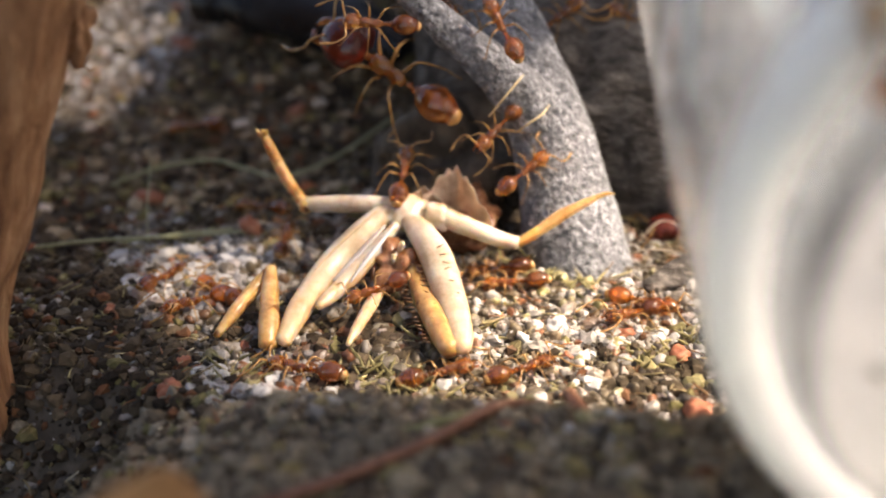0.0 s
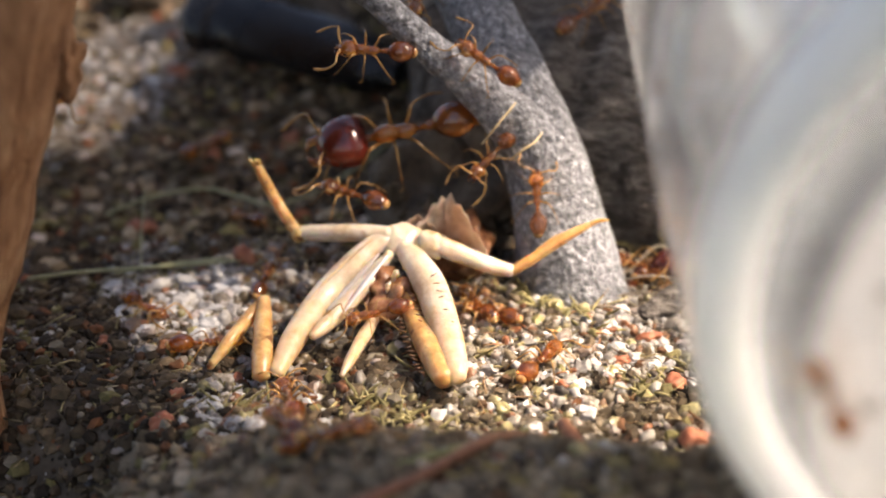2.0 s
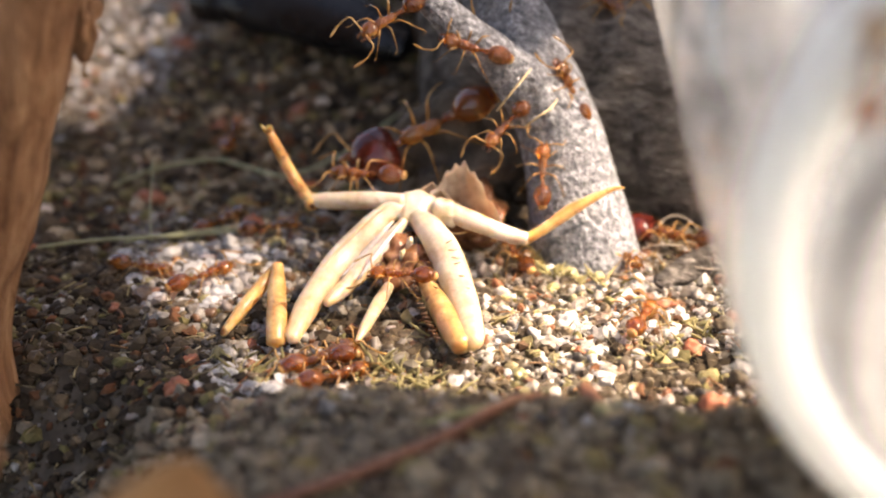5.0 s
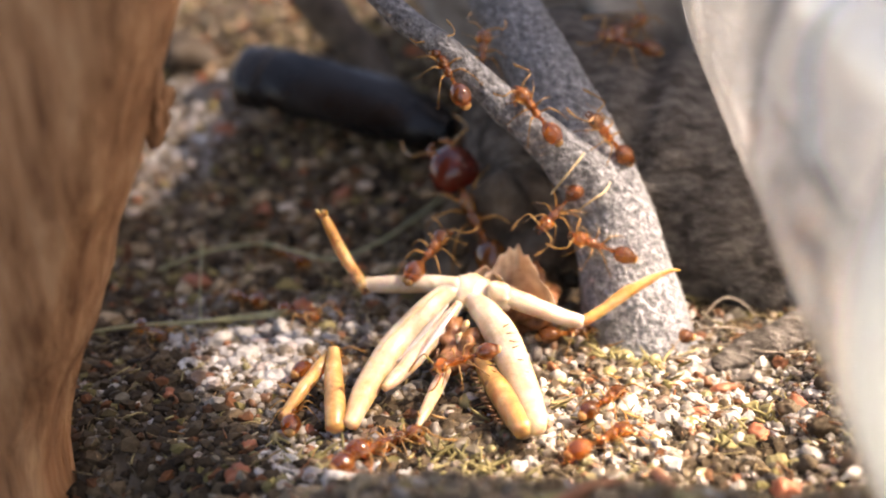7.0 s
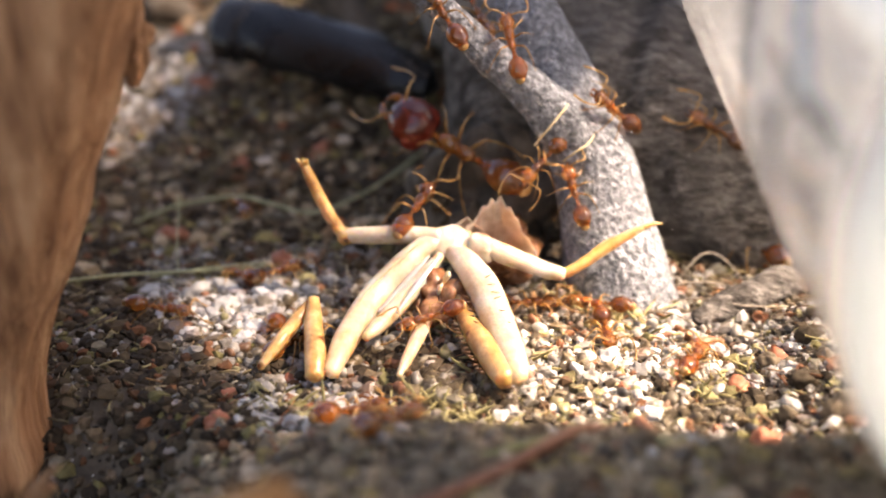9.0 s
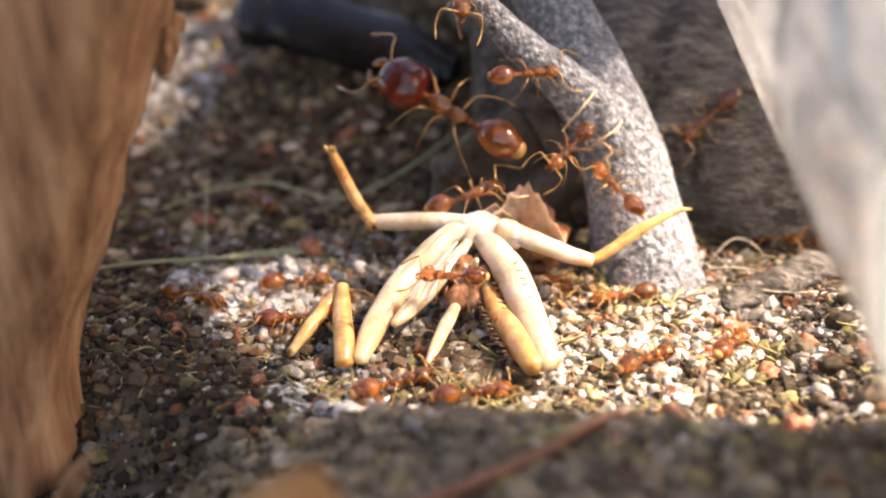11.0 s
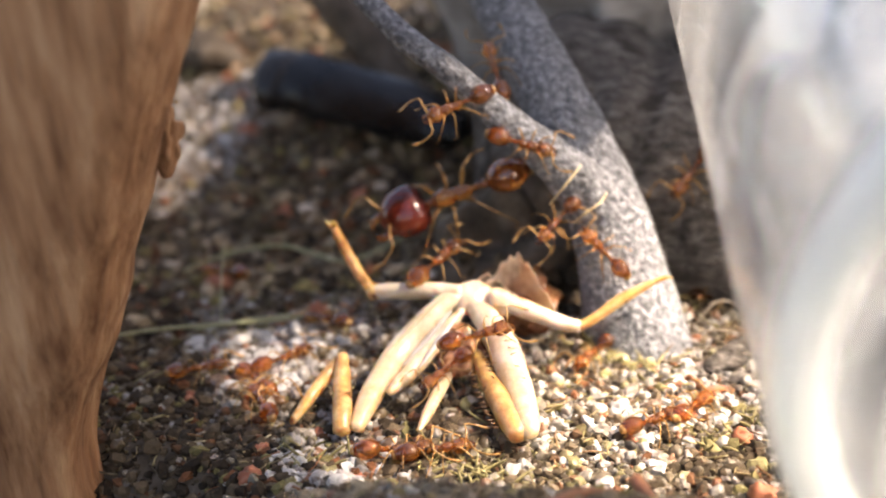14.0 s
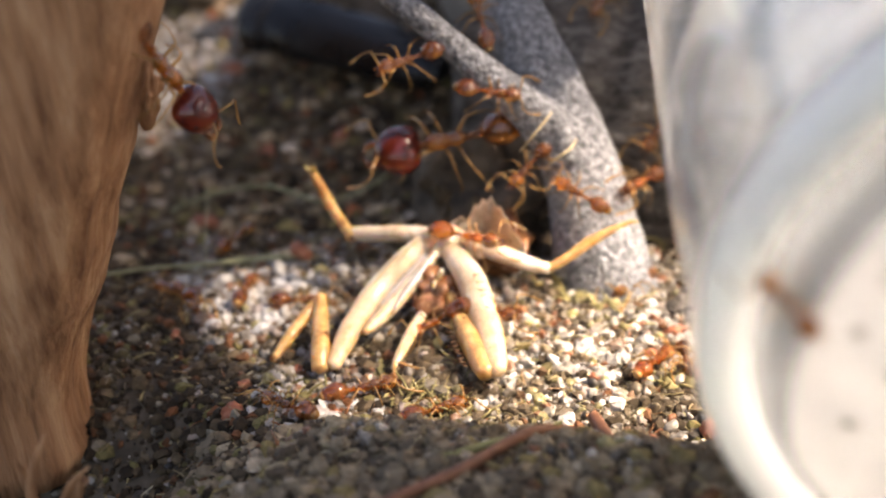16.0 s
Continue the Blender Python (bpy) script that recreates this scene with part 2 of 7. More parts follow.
EYE = material("black_eye", [(0.01, 0.008, 0.006), (0.02, 0.015, 0.01)], scale=2000, rough=0.15, bump=0)



def milky_glass(name, tint, least, most, rough):
    """Glass with a film on it that scatters light both ways; least to most: how thick the film is, patch by patch."""
    m = bpy.data.materials.new(name)
    m.use_nodes = True
    n, l = m.node_tree.nodes, m.node_tree.links
    g = n["Principled BSDF"]
    g.inputs["Base Color"].default_value, g.inputs["Roughness"].default_value = (*tint, 1), rough
    g.inputs["Transmission Weight"].default_value, g.inputs["IOR"].default_value = 1.0, 1.48
    tr, df = n.new("ShaderNodeBsdfTranslucent"), n.new("ShaderNodeBsdfDiffuse")
    tr.inputs[0].default_value = df.inputs[0].default_value = (*(0.93 * c for c in tint), 1)
    m1, m2 = n.new("ShaderNodeMixShader"), n.new("ShaderNodeMixShader")
    m1.inputs[0].default_value = 0.45
    tx, co, mr = n.new("ShaderNodeTexNoise"), n.new("ShaderNodeTexCoord"), n.new("ShaderNodeMapRange")
    tx.inputs["Scale"].default_value, tx.inputs["Detail"].default_value = 300, 6
    mr.inputs[1].default_value, mr.inputs[2].default_value, mr.inputs[3].default_value, mr.inputs[4].default_value = 0.3, 0.7, least, most
    l.new(co.outputs["Object"], tx.inputs["Vector"])
    l.new(tx.outputs["Fac"], mr.inputs[0])
    l.new(mr.outputs[0], m2.inputs[0])
    l.new(tr.outputs[0], m1.inputs[1])
    l.new(df.outputs[0], m1.inputs[2])
    l.new(g.outputs[0], m2.inputs[1])
    l.new(m1.outputs[0], m2.inputs[2])
    l.new(m2.outputs[0], n["Material Output"].inputs[0])
    return m


CLEAR = milky_glass("clear_glass", (0.98, 0.99, 0.985), 0.02, 0.16, 0.05)
HAZY = milky_glass("hazy_glass", (0.97, 0.985, 0.98), 0.09, 0.30, 0.05)
CLOUDY = material("milky_green_glass", [(0.74, 0.835, 0.725), (0.78, 0.87, 0.765), (0.82, 0.89, 0.80)], scale=350, rough=0.12, bump=0.15, bump_scale=900, sss=1.0, sss_radius=(0.0036, 0.0040, 0.0037), coat=0.4)
PEBBLE = material("pale_quartz", [(0.30, 0.285, 0.26), (0.43, 0.415, 0.39), (0.54, 0.53, 0.51)], scale=1800, rough=0.45, bump=0.5, bump_scale=5000)
ROOT = material("pale_root", [(0.20, 0.16, 0.12), (0.34, 0.28, 0.22)], scale=2000, rough=0.7, bump=0.4)
STONE = material("beige_stone", [(0.22, 0.19, 0.14), (0.36, 0.32, 0.25)], scale=300, rough=0.85, bump=0.7, bump_scale=1500)
REAR = material("grey_log_wood", [(0.14, 0.125, 0.112), (0.34, 0.315, 0.29), (0.52, 0.495, 0.465)], scale=500, rough=0.9, bump=0.9, bump_scale=2200, stretch=(0.2, 1, 1), bump_size=0.0002)
STRAWY = material("pale_straw", [(0.40, 0.29, 0.14), (0.58, 0.46, 0.27)], scale=2500, rough=0.4, bump=0.2)
FLAKE = material("orange_bark", [(0.28, 0.12, 0.04), (0.46, 0.24, 0.09)], scale=700, rough=0.8, bump=0.6)


def paper(name, colour):
    """White fibrous filler: half of the light it scatters comes through."""
    m = material(name, [tuple(0.90 * c for c in colour), tuple(0.96 * c for c in colour), colour], scale=500, rough=0.95, bump=0.5, bump_scale=1600, spec=0.2)
    n, l = m.node_tree.nodes, m.node_tree.links
    b = n["Principled BSDF"]
    tr, mx = n.new("ShaderNodeBsdfTranslucent"), n.new("ShaderNodeMixShader")
    tr.inputs[0].default_value = (*colour, 1)
    mx.inputs[0].default_value = 0.58
    l.new(b.outputs[0], mx.inputs[1])
    l.new(tr.outputs[0], mx.inputs[2])
    l.new(mx.outputs[0], n["Material Output"].inputs[0])
    return m


FILLER = paper("paper_tissue", (0.88, 0.875, 0.87))


# ---- mesh helpers (plans in centimetres) ----
def mesh_from(bm, name, mat, smooth=True):
    me = bpy.data.meshes.new(name)
    bmesh.ops.scale(bm, vec=(CM, CM, CM), verts=bm.verts)
    bm.normal_update()
    bm.to_mesh(me)
    bm.free()
    me.materials.append(mat)
    if smooth:
        me.polygons.foreach_set("use_smooth", [True] * len(me.polygons))
    return me


def part(name, bm, mat, parent=None, label="", at=None, smooth=True):
    """One mesh object from a bmesh in centimetres, under a parent. at: its place in the parent, in centimetres."""
    ob = new(name, mesh_from(bm, name, mat, smooth))
    if parent:
        ob.parent = parent
    if at is not None:
        ob.location = Vector(at) * CM
    if label:
        ob["label"] = label
    return ob


def thing(name, label, category, group="", kind="", at=(0, 0, 0)):
    ob = new(name)
    ob.empty_display_size = 0.001
    ob.location = Vector(at) * CM
    return tagged(ob, label, category, group, kind)


def tube(bm, pts, radii, seg=10, flat=1.0, wob=0.0, fine=0):
    """A swept tube with closed, rounded ends along pts. flat squeezes it; wob roughens it; fine adds points between."""
    pts = [Vector(p) for p in pts]
    radii = list(radii) if hasattr(radii, "__len__") else [radii] * len(pts)
    if fine:
        q, r = [], []
        for i in range(len(pts) - 1):
            p0, p1, p2, p3 = pts[max(0, i - 1)], pts[i], pts[i + 1], pts[min(len(pts) - 1, i + 2)]
            for k in range(fine):
                u = k / fine
                q.append(0.5 * ((2 * p1) + (p2 - p0) * u + (2 * p0 - 5 * p1 + 4 * p2 - p3) * u * u + (3 * p1 - p0 - 3 * p2 + p3) * u ** 3))
                w = u * u * (3 - 2 * u)
                r.append(radii[i] * (1 - w) + radii[i + 1] * w)
        pts, radii = q + [pts[-1]], r + [radii[-1]]
    rings, side = [], None
    for i, p in enumerate(pts):
        d = (pts[min(i + 1, len(pts) - 1)] - pts[max(i - 1, 0)]).normalized()
        if side is None:
            side = d.orthogonal().normalized()
        side = (side - d * side.dot(d)).normalized()
        up = d.cross(side)
        ring = []
        for k in range(seg):
            w = 2 * math.pi * k / seg
            r = radii[i]
            if wob:
                r *= 1 + wob * noise.noise(Vector((math.cos(w), math.sin(w), 0)) * 2.3 + p * 9)
            ring.append(bm.verts.new(p + side * (math.cos(w) * r) + up * (math.sin(w) * r * flat)))
        rings.append(ring)
    for r0, r1 in zip(rings, rings[1:]):
        for k in range(seg):
            bm.faces.new((r0[k], r0[(k + 1) % seg], r1[(k + 1) % seg], r1[k]))
    for ring, j, sgn in ((rings[0], 0, -1), (rings[-1], -1, 1)):
        d = (pts[1] - pts[0]).normalized() if j == 0 else (pts[-1] - pts[-2]).normalized()
        tip = bm.verts.new(pts[j] + d * (sgn * radii[j] * 0.6))
        for k in range(seg):
            v = (ring[(k + 1) % seg], ring[k], tip) if j == 0 else (ring[k], ring[(k + 1) % seg], tip)
            bm.faces.new(v)
    return bm


def blob(bm, centre, radii, turn=(0, 0, 0), sub=2, rough=0.0, shape=None):
    """A rounded body: an ellipsoid, optionally roughened or reshaped point by point."""
    made = bmesh.ops.create_icosphere(bm, subdivisions=sub, radius=1.0)["verts"]
    m = Euler([radians(v) for v in turn]).to_matrix()
    for v in made:
        c = v.co.copy()
        if shape:
            c = shape(c)
        if rough:
            c *= 1 + rough * noise.noise(c * 1.7 + Vector(centre) * 31)
        v.co = Vector(centre) + m @ Vector((c.x * radii[0], c.y * radii[1], c.z * radii[2]))
    return bm


def ease(u):
    u = max(0.0, min(1.0, u))
    return u * u * (3 - 2 * u)


# ---- the ground ----
def ground_z(x, y):
    """Height of the ground in centimetres."""
    z = 0.05 * noise.noise(Vector((x * 1.3, y * 1.3, 0.4))) + 0.025 * noise.noise(Vector((x * 4, y * 4, 2.2)))
    z += 0.26 * ease((-0.30 - y + 0.10 * noise.noise(Vector((x * 1.5, 7.1, 0)))) / 0.45) * ease((x + 0.55) / 0.5)
    z += 0.30 * max(0.0, min(y, 7.0) - 1.15) * ease((y - 1.0) / 0.8) * ease((1.1 - x) / 1.5)
    z += 0.16 * ease((x - 0.85) / 0.5) * ease((0.9 - y) / 0.6) * ease((y + 1.2) / 0.8)
    z -= 0.42 * ease((x - 1.12) / 0.4) * ease((1.6 - y) / 0.4) * ease((y + 0.65) / 0.5)
    z -= 0.34 * ease((-0.50 - x) / 0.40) * ease((-0.25 - y) / 0.45)
    return z if abs(x) < 20 and abs(y) < 20 else 0.0


def ground_sheet():
    fine = np.arange(-3.2, 3.2001, 0.05)
    far = 3.2 + 0.05 * (np.cumsum(1.32 ** np.arange(1, 32)))
    line = np.concatenate([-far[::-1], fine, far])
    n = len(line)
    co = [(x * CM, (y + 0.8) * CM, ground_z(x, y + 0.8) * CM) for y in line for x in line]
    faces = [(j * n + i, j * n + i + 1, (j + 1) * n + i + 1, (j + 1) * n + i) for j in range(n - 1) for i in range(n - 1)]
    me = bpy.data.meshes.new("ground")
    me.from_pydata(co, [], faces)
    me.materials.append(SOIL)
    me.polygons.foreach_set("use_smooth", [True] * len(me.polygons))
    return tagged(new("ground", me), "dark sandy soil strewn with mixed grit", "ground", kind="structure")


ground = ground_sheet()


def grain_shapes(sub, count):
    made = []
    for k in range(count):
        bm = bmesh.new()
        blob(bm, (k * 3.1, 0, 0), (1, 1, 1), sub=sub, rough=0.0)
        off = Vector((k * 7.7, k * 1.3, 0))
        co = []
        for v in bm.verts:
            c = v.co - Vector((k * 3.1, 0, 0))
            c = c * (1 + 0.55 * noise.noise(c * 1.2 + off) + 0.30 * noise.noise(c * 2.6 + off) + 0.12 * noise.noise(c * 5 + off))
            co.append((c.x, c.y * 0.85, c.z * 0.72))
        bm.verts.index_update()
        made.append((np.array(co), np.array([[v.index for v in f_.verts] for f_ in bm.faces])))
        bm.free()
    return made


def random_turns(rng, count):
    q = rng.normal(size=(count, 4))
    q /= np.linalg.norm(q, axis=1)[:, None]
    w, x, y, z = q.T
    return np.stack([np.stack([1 - 2 * (y * y + z * z), 2 * (x * y - z * w), 2 * (x * z + y * w)], -1),
                     np.stack([2 * (x * y + z * w), 1 - 2 * (x * x + z * z), 2 * (y * z - x * w)], -1),
                     np.stack([2 * (x * z - y * w), 2 * (y * z + x * w), 1 - 2 * (x * x + y * y)], -1)], 1)


def grains(name, label, spots, sizes, sub, seed, mat=None):
    """Loose grit in one mesh, each grain a rounded lump of its own turn and size."""
    rng = np.random.default_rng(seed)
    shapes = grain_shapes(sub, 12)
    turns = random_turns(rng, len(spots))
    vs, fs, base = [], [], 0
    for k, (x, y) in enumerate(spots):
        co, fa = shapes[int(rng.integers(12))]
        r = sizes[k]
        p = (co * r) @ turns[k].T * (1, 1, 0.8) + (x, y, ground_z(x, y) + r * 0.28)
        vs.append(p * CM)
        fs.append(fa + base)
        base += len(co)
    me = bpy.data.meshes.new(name)
    vs, fs = np.concatenate(vs), np.concatenate(fs)
    me.vertices.add(len(vs))
    me.vertices.foreach_set("co", vs.ravel())
    me.loops.add(fs.size)
    me.loops.foreach_set("vertex_index", fs.ravel())
    me.polygons.add(len(fs))
    me.polygons.foreach_set("loop_start", np.arange(0, fs.size, 3))
    me.polygons.foreach_set("loop_total", np.full(len(fs), 3))
    me.update(calc_edges=True)
    me.validate()
    me.materials.append(mat or GRAIN)
    me.polygons.foreach_set("use_smooth", [False] * len(me.polygons))
    ob = tagged(new(name, me), label, "grit", kind="stuff")
    return ob


def jitter_spots(x0, x1, y0, y1, step, seed, keep=None):
    rng = np.random.default_rng(seed)
    gx, gy = np.meshgrid(np.arange(x0, x1, step), np.arange(y0, y1, step))
    p = np.stack([gx.ravel(), gy.ravel()], 1) + rng.uniform(-0.5, 0.5, (gx.size, 2)) * step
    return [tuple(v) for v in p if keep is None or keep(*v)], rng


def off_crust(x, y):
    """False over most of the pale crust of quartz far off."""
    return ((x + 2.05) / 0.50) ** 2 + ((y - 2.25) / 0.75) ** 2 > 0.8 or math.sin(x * 431 + y * 733) > 0.8


def shaded_soil(x, y):
    """Where shade falls beside the wood, to the pale grit's edge; darkened with crumbs."""
    edge = -0.09 - 1.9 * (x + 0.61) if x > -0.61 else -0.09 - 0.33 * (x + 0.61) if x > -0.94 else 0.02 - 1.9 * (x + 0.94)
    return x < -0.36 and y < edge + 0.05 * math.sin(x * 31 + y * 17)


# Pale grit is thinned out where the shade falls at the left.
spots, rng = jitter_spots(-1.5, 1.5, -0.75, 0.95, 0.0185, 5, lambda x, y: not shaded_soil(x, y) or math.sin(x * 917 + y * 533) > 0.86)
sizes = rng.gamma(2.4, 0.0043, len(spots)).clip(0.005, 0.036)
big = sizes > 0.0105
grains("fine_grit", "mixed grey, cream and rust grit on the soil", [p for p, b in zip(spots, big) if b], sizes[big], 2, 6)
grains("sand", "fine sand between the larger grains", [p for p, b in zip(spots, big) if not b], sizes[~big], 1, 7)
spots, rng = jitter_spots(-0.6, 1.4, -1.35, -0.55, 0.024, 8)
grains("ridge_grit", "dull grit on the front ridge", spots, rng.gamma(2.6, 0.0066, len(spots)).clip(0.006, 0.040), 2, 9, DULL)
spots, rng = jitter_spots(-3.2, 1.3, 0.95, 4.3, 0.040, 8, off_crust)
grains("mossy_grit", "grey-brown and olive crumbly grit further off", spots, rng.gamma(2.0, 0.0085, len(spots)).clip(0.006, 0.055), 1, 9, MOSSY)
spots, rng = jitter_spots(-4.4, 3.0, -1.6, 7.2, 0.085, 8, lambda x, y: not (-1.5 < x < 1.7 and -1.3 < y < 1.0) and not (-3.2 < x < 1.3 and 0.9 < y < 4.3))
grains("coarse_grit", "grey-brown grit far off", spots, rng.gamma(2.4, 0.013, len(spots)).clip(0.010, 0.08), 1, 9, MOSSY)
# Dark crumbs over the back ground put its shade into the colour too.
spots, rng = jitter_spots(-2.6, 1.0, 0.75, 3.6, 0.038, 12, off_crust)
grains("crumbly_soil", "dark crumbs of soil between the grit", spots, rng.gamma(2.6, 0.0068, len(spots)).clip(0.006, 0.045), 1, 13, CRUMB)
spots, rng = jitter_spots(-1.5, 1.4, -1.0, 0.75, 0.055, 14)
grains("soil_crumbs", "dark crumbs of soil between the grit", spots, rng.gamma(2.4, 0.0060, len(spots)).clip(0.006, 0.030), 1, 15, CRUMB)
spots, rng = jitter_spots(-0.26, 0.22, -0.34, 0.16, 0.024, 27)
grains("soil_crumbs", "dark crumbs of soil under the husk", spots, rng.gamma(2.6, 0.0075, len(spots)).clip(0.008, 0.036), 1, 28, CRUMB)
spots, rng = jitter_spots(-0.6, 1.15, -0.55, 0.10, 0.040, 23)
grains("soil_crumbs", "dark crumbs of soil between the grit", spots, rng.gamma(2.4, 0.0065, len(spots)).clip(0.006, 0.032), 1, 24, CRUMB)
# Dark crumbs paint the shade beside the wood, as well as real soil.
spots, rng = jitter_spots(-1.6, -0.36, -1.35, 0.90, 0.026, 17, shaded_soil)
grains("soil_crumbs", "dark soil crumbs laid as shade beside the wood", spots, rng.gamma(2.4, 0.0070, len(spots)).clip(0.006, 0.035), 1, 18, CRUMB)


def patch(name, label, cx, cy, rx, ry, step, size, seed):
    spots, rng = jitter_spots(cx - rx, cx + rx, cy - ry, cy + ry, step, seed, lambda x, y: ((x - cx) / rx) ** 2 + ((y - cy) / ry) ** 2 < 0.75 + 0.5 * noise.noise(Vector((x * 9, y * 9, seed))))
    return grains(name, label, spots, rng.gamma(3.0, size / 3, len(spots)).clip(0.006, 0.05), 2, seed + 1, QUARTZ)


patch("quartz_grit", "white and pinkish quartz grit in the sun", -0.82, 0.36, 0.38, 0.30, 0.024, 0.016, 31)
patch("quartz_grit", "white quartz grit before the husk", -0.36, -0.26, 0.24, 0.20, 0.026, 0.016, 33)
patch("quartz_grit", "pinkish white grit at the twig's foot", 0.78, 0.30, 0.36, 0.32, 0.032, 0.013, 35)
patch("quartz_grit", "white grit by the husk's hind foot", 0.44, 0.00, 0.26, 0.20, 0.042, 0.015, 37)
patch("quartz_grit", "pale sunlit grit far off beside the strip", -2.05, 2.25, 0.50, 0.75, 0.040, 0.015, 39)


def litter(name, label, spots, mat, seed, longest):
    '''Dry plant fibres and scales lying about, in one mesh.'''
    rng = random.Random(seed)
    vs, fs = [], []
    for x, y in spots:
        a, n_ = rng.uniform(0, 6.28), rng.choice((2, 3, 4))
        length, w = rng.uniform(0.3, 1.0) * longest, rng.uniform(0.0018, 0.006)
        p = Vector((x, y, ground_z(x, y) + rng.uniform(0.004, 0.022)))
        d = Vector((math.cos(a), math.sin(a), rng.uniform(-0.25, 0.55)))
        first = len(vs)
        for k in range(n_ + 1):
            side = d.cross(Vector((0, 0, 1))).normalized() * w * (1 - 0.7 * k / n_)
            for o in (side, Vector((0, 0, w * 0.7)), -side, Vector((0, 0, -w * 0.7))):
                vs.append(tuple((p + o) * CM))
            p = p + d * (length / n_)
            d = (d + Vector((rng.uniform(-1, 1), rng.uniform(-1, 1), rng.uniform(-0.7, 0.3))) * 0.4).normalized()
        for k in range(n_):
            q = first + 4 * k
            fs += [(q + i, q + (i + 1) % 4, q + 4 + (i + 1) % 4, q + 4 + i) for i in range(4)]
        fs += [(first + 3, first + 2, first + 1, first), (q + 4, q + 5, q + 6, q + 7)]
    me = bpy.data.meshes.new(name)
    me.from_pydata(vs, [], fs)
    me.materials.append(mat)
    me.polygons.foreach_set("use_smooth", [True] * len(me.polygons))
    return tagged(new(name, me), label, "plant litter", kind="stuff")


spots, rng = jitter_spots(-1.5, 1.4, -0.9, 1.3, 0.065, 19)
litter("plant_litter", "short dry plant fibres and scales among the grit", spots, LITTER, 20, 0.09)
spots, rng = jitter_spots(-0.6, 1.15, -0.50, 0.45, 0.075, 25)
litter("plant_litter", "short dry plant fibres and scales among the grit", spots, LITTER, 26, 0.07)
spots, rng = jitter_spots(-2.4, 1.0, 1.3, 3.2, 0.075, 21)
litter("plant_litter", "short dry plant fibres on the shaded soil", spots, LITTER, 22, 0.14)

# ---- the twig ----
twig = thing("twig", "grey rough-barked forked twig stuck in the grit", "twig", at=(0, 0, 0))
part("stem", tube(bmesh.new(), [(0.55, 0.70, -0.12), (0.50, 0.73, 0.05), (0.45, 0.80, 0.26), (0.39, 0.86, 0.46), (0.28, 0.95, 0.66), (0.16, 1.08, 0.84), (0.02, 1.26, 1.02), (-0.20, 1.55, 1.28), (-0.5, 1.95, 1.6)],
                 [0.21, 0.195, 0.165, 0.148, 0.142, 0.132, 0.125, 0.12, 0.11], seg=56, fine=14, wob=0.06), BARK, twig)
part("branch", tube(bmesh.new(), [(0.40, 0.84, 0.44), (0.29, 0.79, 0.60), (0.18, 0.755, 0.72), (0.06, 0.73, 0.83), (-0.06, 0.70, 0.95), (-0.16, 0.66, 1.06), (-0.30, 0.67, 1.16), (-0.48, 0.76, 1.30), (-0.75, 0.90, 1.48)],
                   [0.12, 0.10, 0.078, 0.062, 0.052, 0.048, 0.045, 0.042, 0.038], seg=24, fine=8, wob=0.16), BARK, twig, "thin side branch")

# ---- the upright piece of wood ----
post = thing("wood_piece", "weathered brown splintered wood standing in the grit", "wood", at=(0, 0, 0))


def wood_piece():
    bm = bmesh.new()
    segs, rows_ = 64, 70
    ring0 = None
    for j in range(rows_ + 1):
        z = -0.2 + 6.6 * j / rows_
        right = -1.166 + 0.455 * min(z, 1.6) - 0.024 * min(z, 1.6) ** 2 + 0.12 * ease((0.12 - z) / 0.3) + 0.022 * noise.noise(Vector((z * 3.1, 1.7, 0))) + 0.014 * noise.noise(Vector((z * 9, 4.4, 0)))
        y = -0.48
        ring = []
        for k in range(segs):
            w = 2 * math.pi * k / segs
            cx, cy = math.cos(w), math.sin(w)
            rx, ry = 1.25, 0.32
            # a squarish section with a split front
            s = (abs(cx) ** 3.2 + abs(cy) ** 3.2) ** (-1 / 3.2)
            r = 1 + 0.022 * noise.noise(Vector((cx * 3, cy * 3, z * 0.9))) + 0.014 * noise.noise(Vector((cx * 14, cy * 14, z * 1.6)))
            ring.append(bm.verts.new((right - rx + cx * s * rx * r, y + cy * s * ry * r, z)))
        if ring0:
            for k in range(segs):
                bm.faces.new((ring0[k], ring0[(k + 1) % segs], ring[(k + 1) % segs], ring[k]))
        else:
            bm.faces.new(ring[::-1])
        ring0 = ring
    bm.faces.new(ring0)
    return bm


part("shaft", wood_piece(), WOOD, post)
part("knot", blob(bmesh.new(), (-0.721, -0.36, 1.100), (0.034, 0.05, 0.075), (0, 12, 0), 4, 1.1), WOOD, post, "small broken knot on the edge")
for k, (x, z, h, lean) in enumerate(((-0.86, 0.10, 0.30, 0.10), (-0.80, 0.08, 0.22, 0.14), (-0.90, 0.05, 0.24, 0.02), (-0.78, 0.12, 0.12, 0.10))):
    part("splinter", tube(bmesh.new(), [(x, -1.10 + 0.03 * k, z), (x + lean * 0.4, -1.10 + 0.03 * k, z + h * 0.6), (x + lean, -1.08, z + h)], [0.018, 0.014, 0.004], seg=6, fine=3), WOOD, post, "pale loose splinter")

# ---- the glass ----
glass = thing("glass_tumbler", "small cloudy fluted glass lying with its thick base outwards", "glass")
AXIS = Vector((-0.054, 1.0, 0.176)).normalized()
BASE = Vector((1.61, -1.338, 1.003))


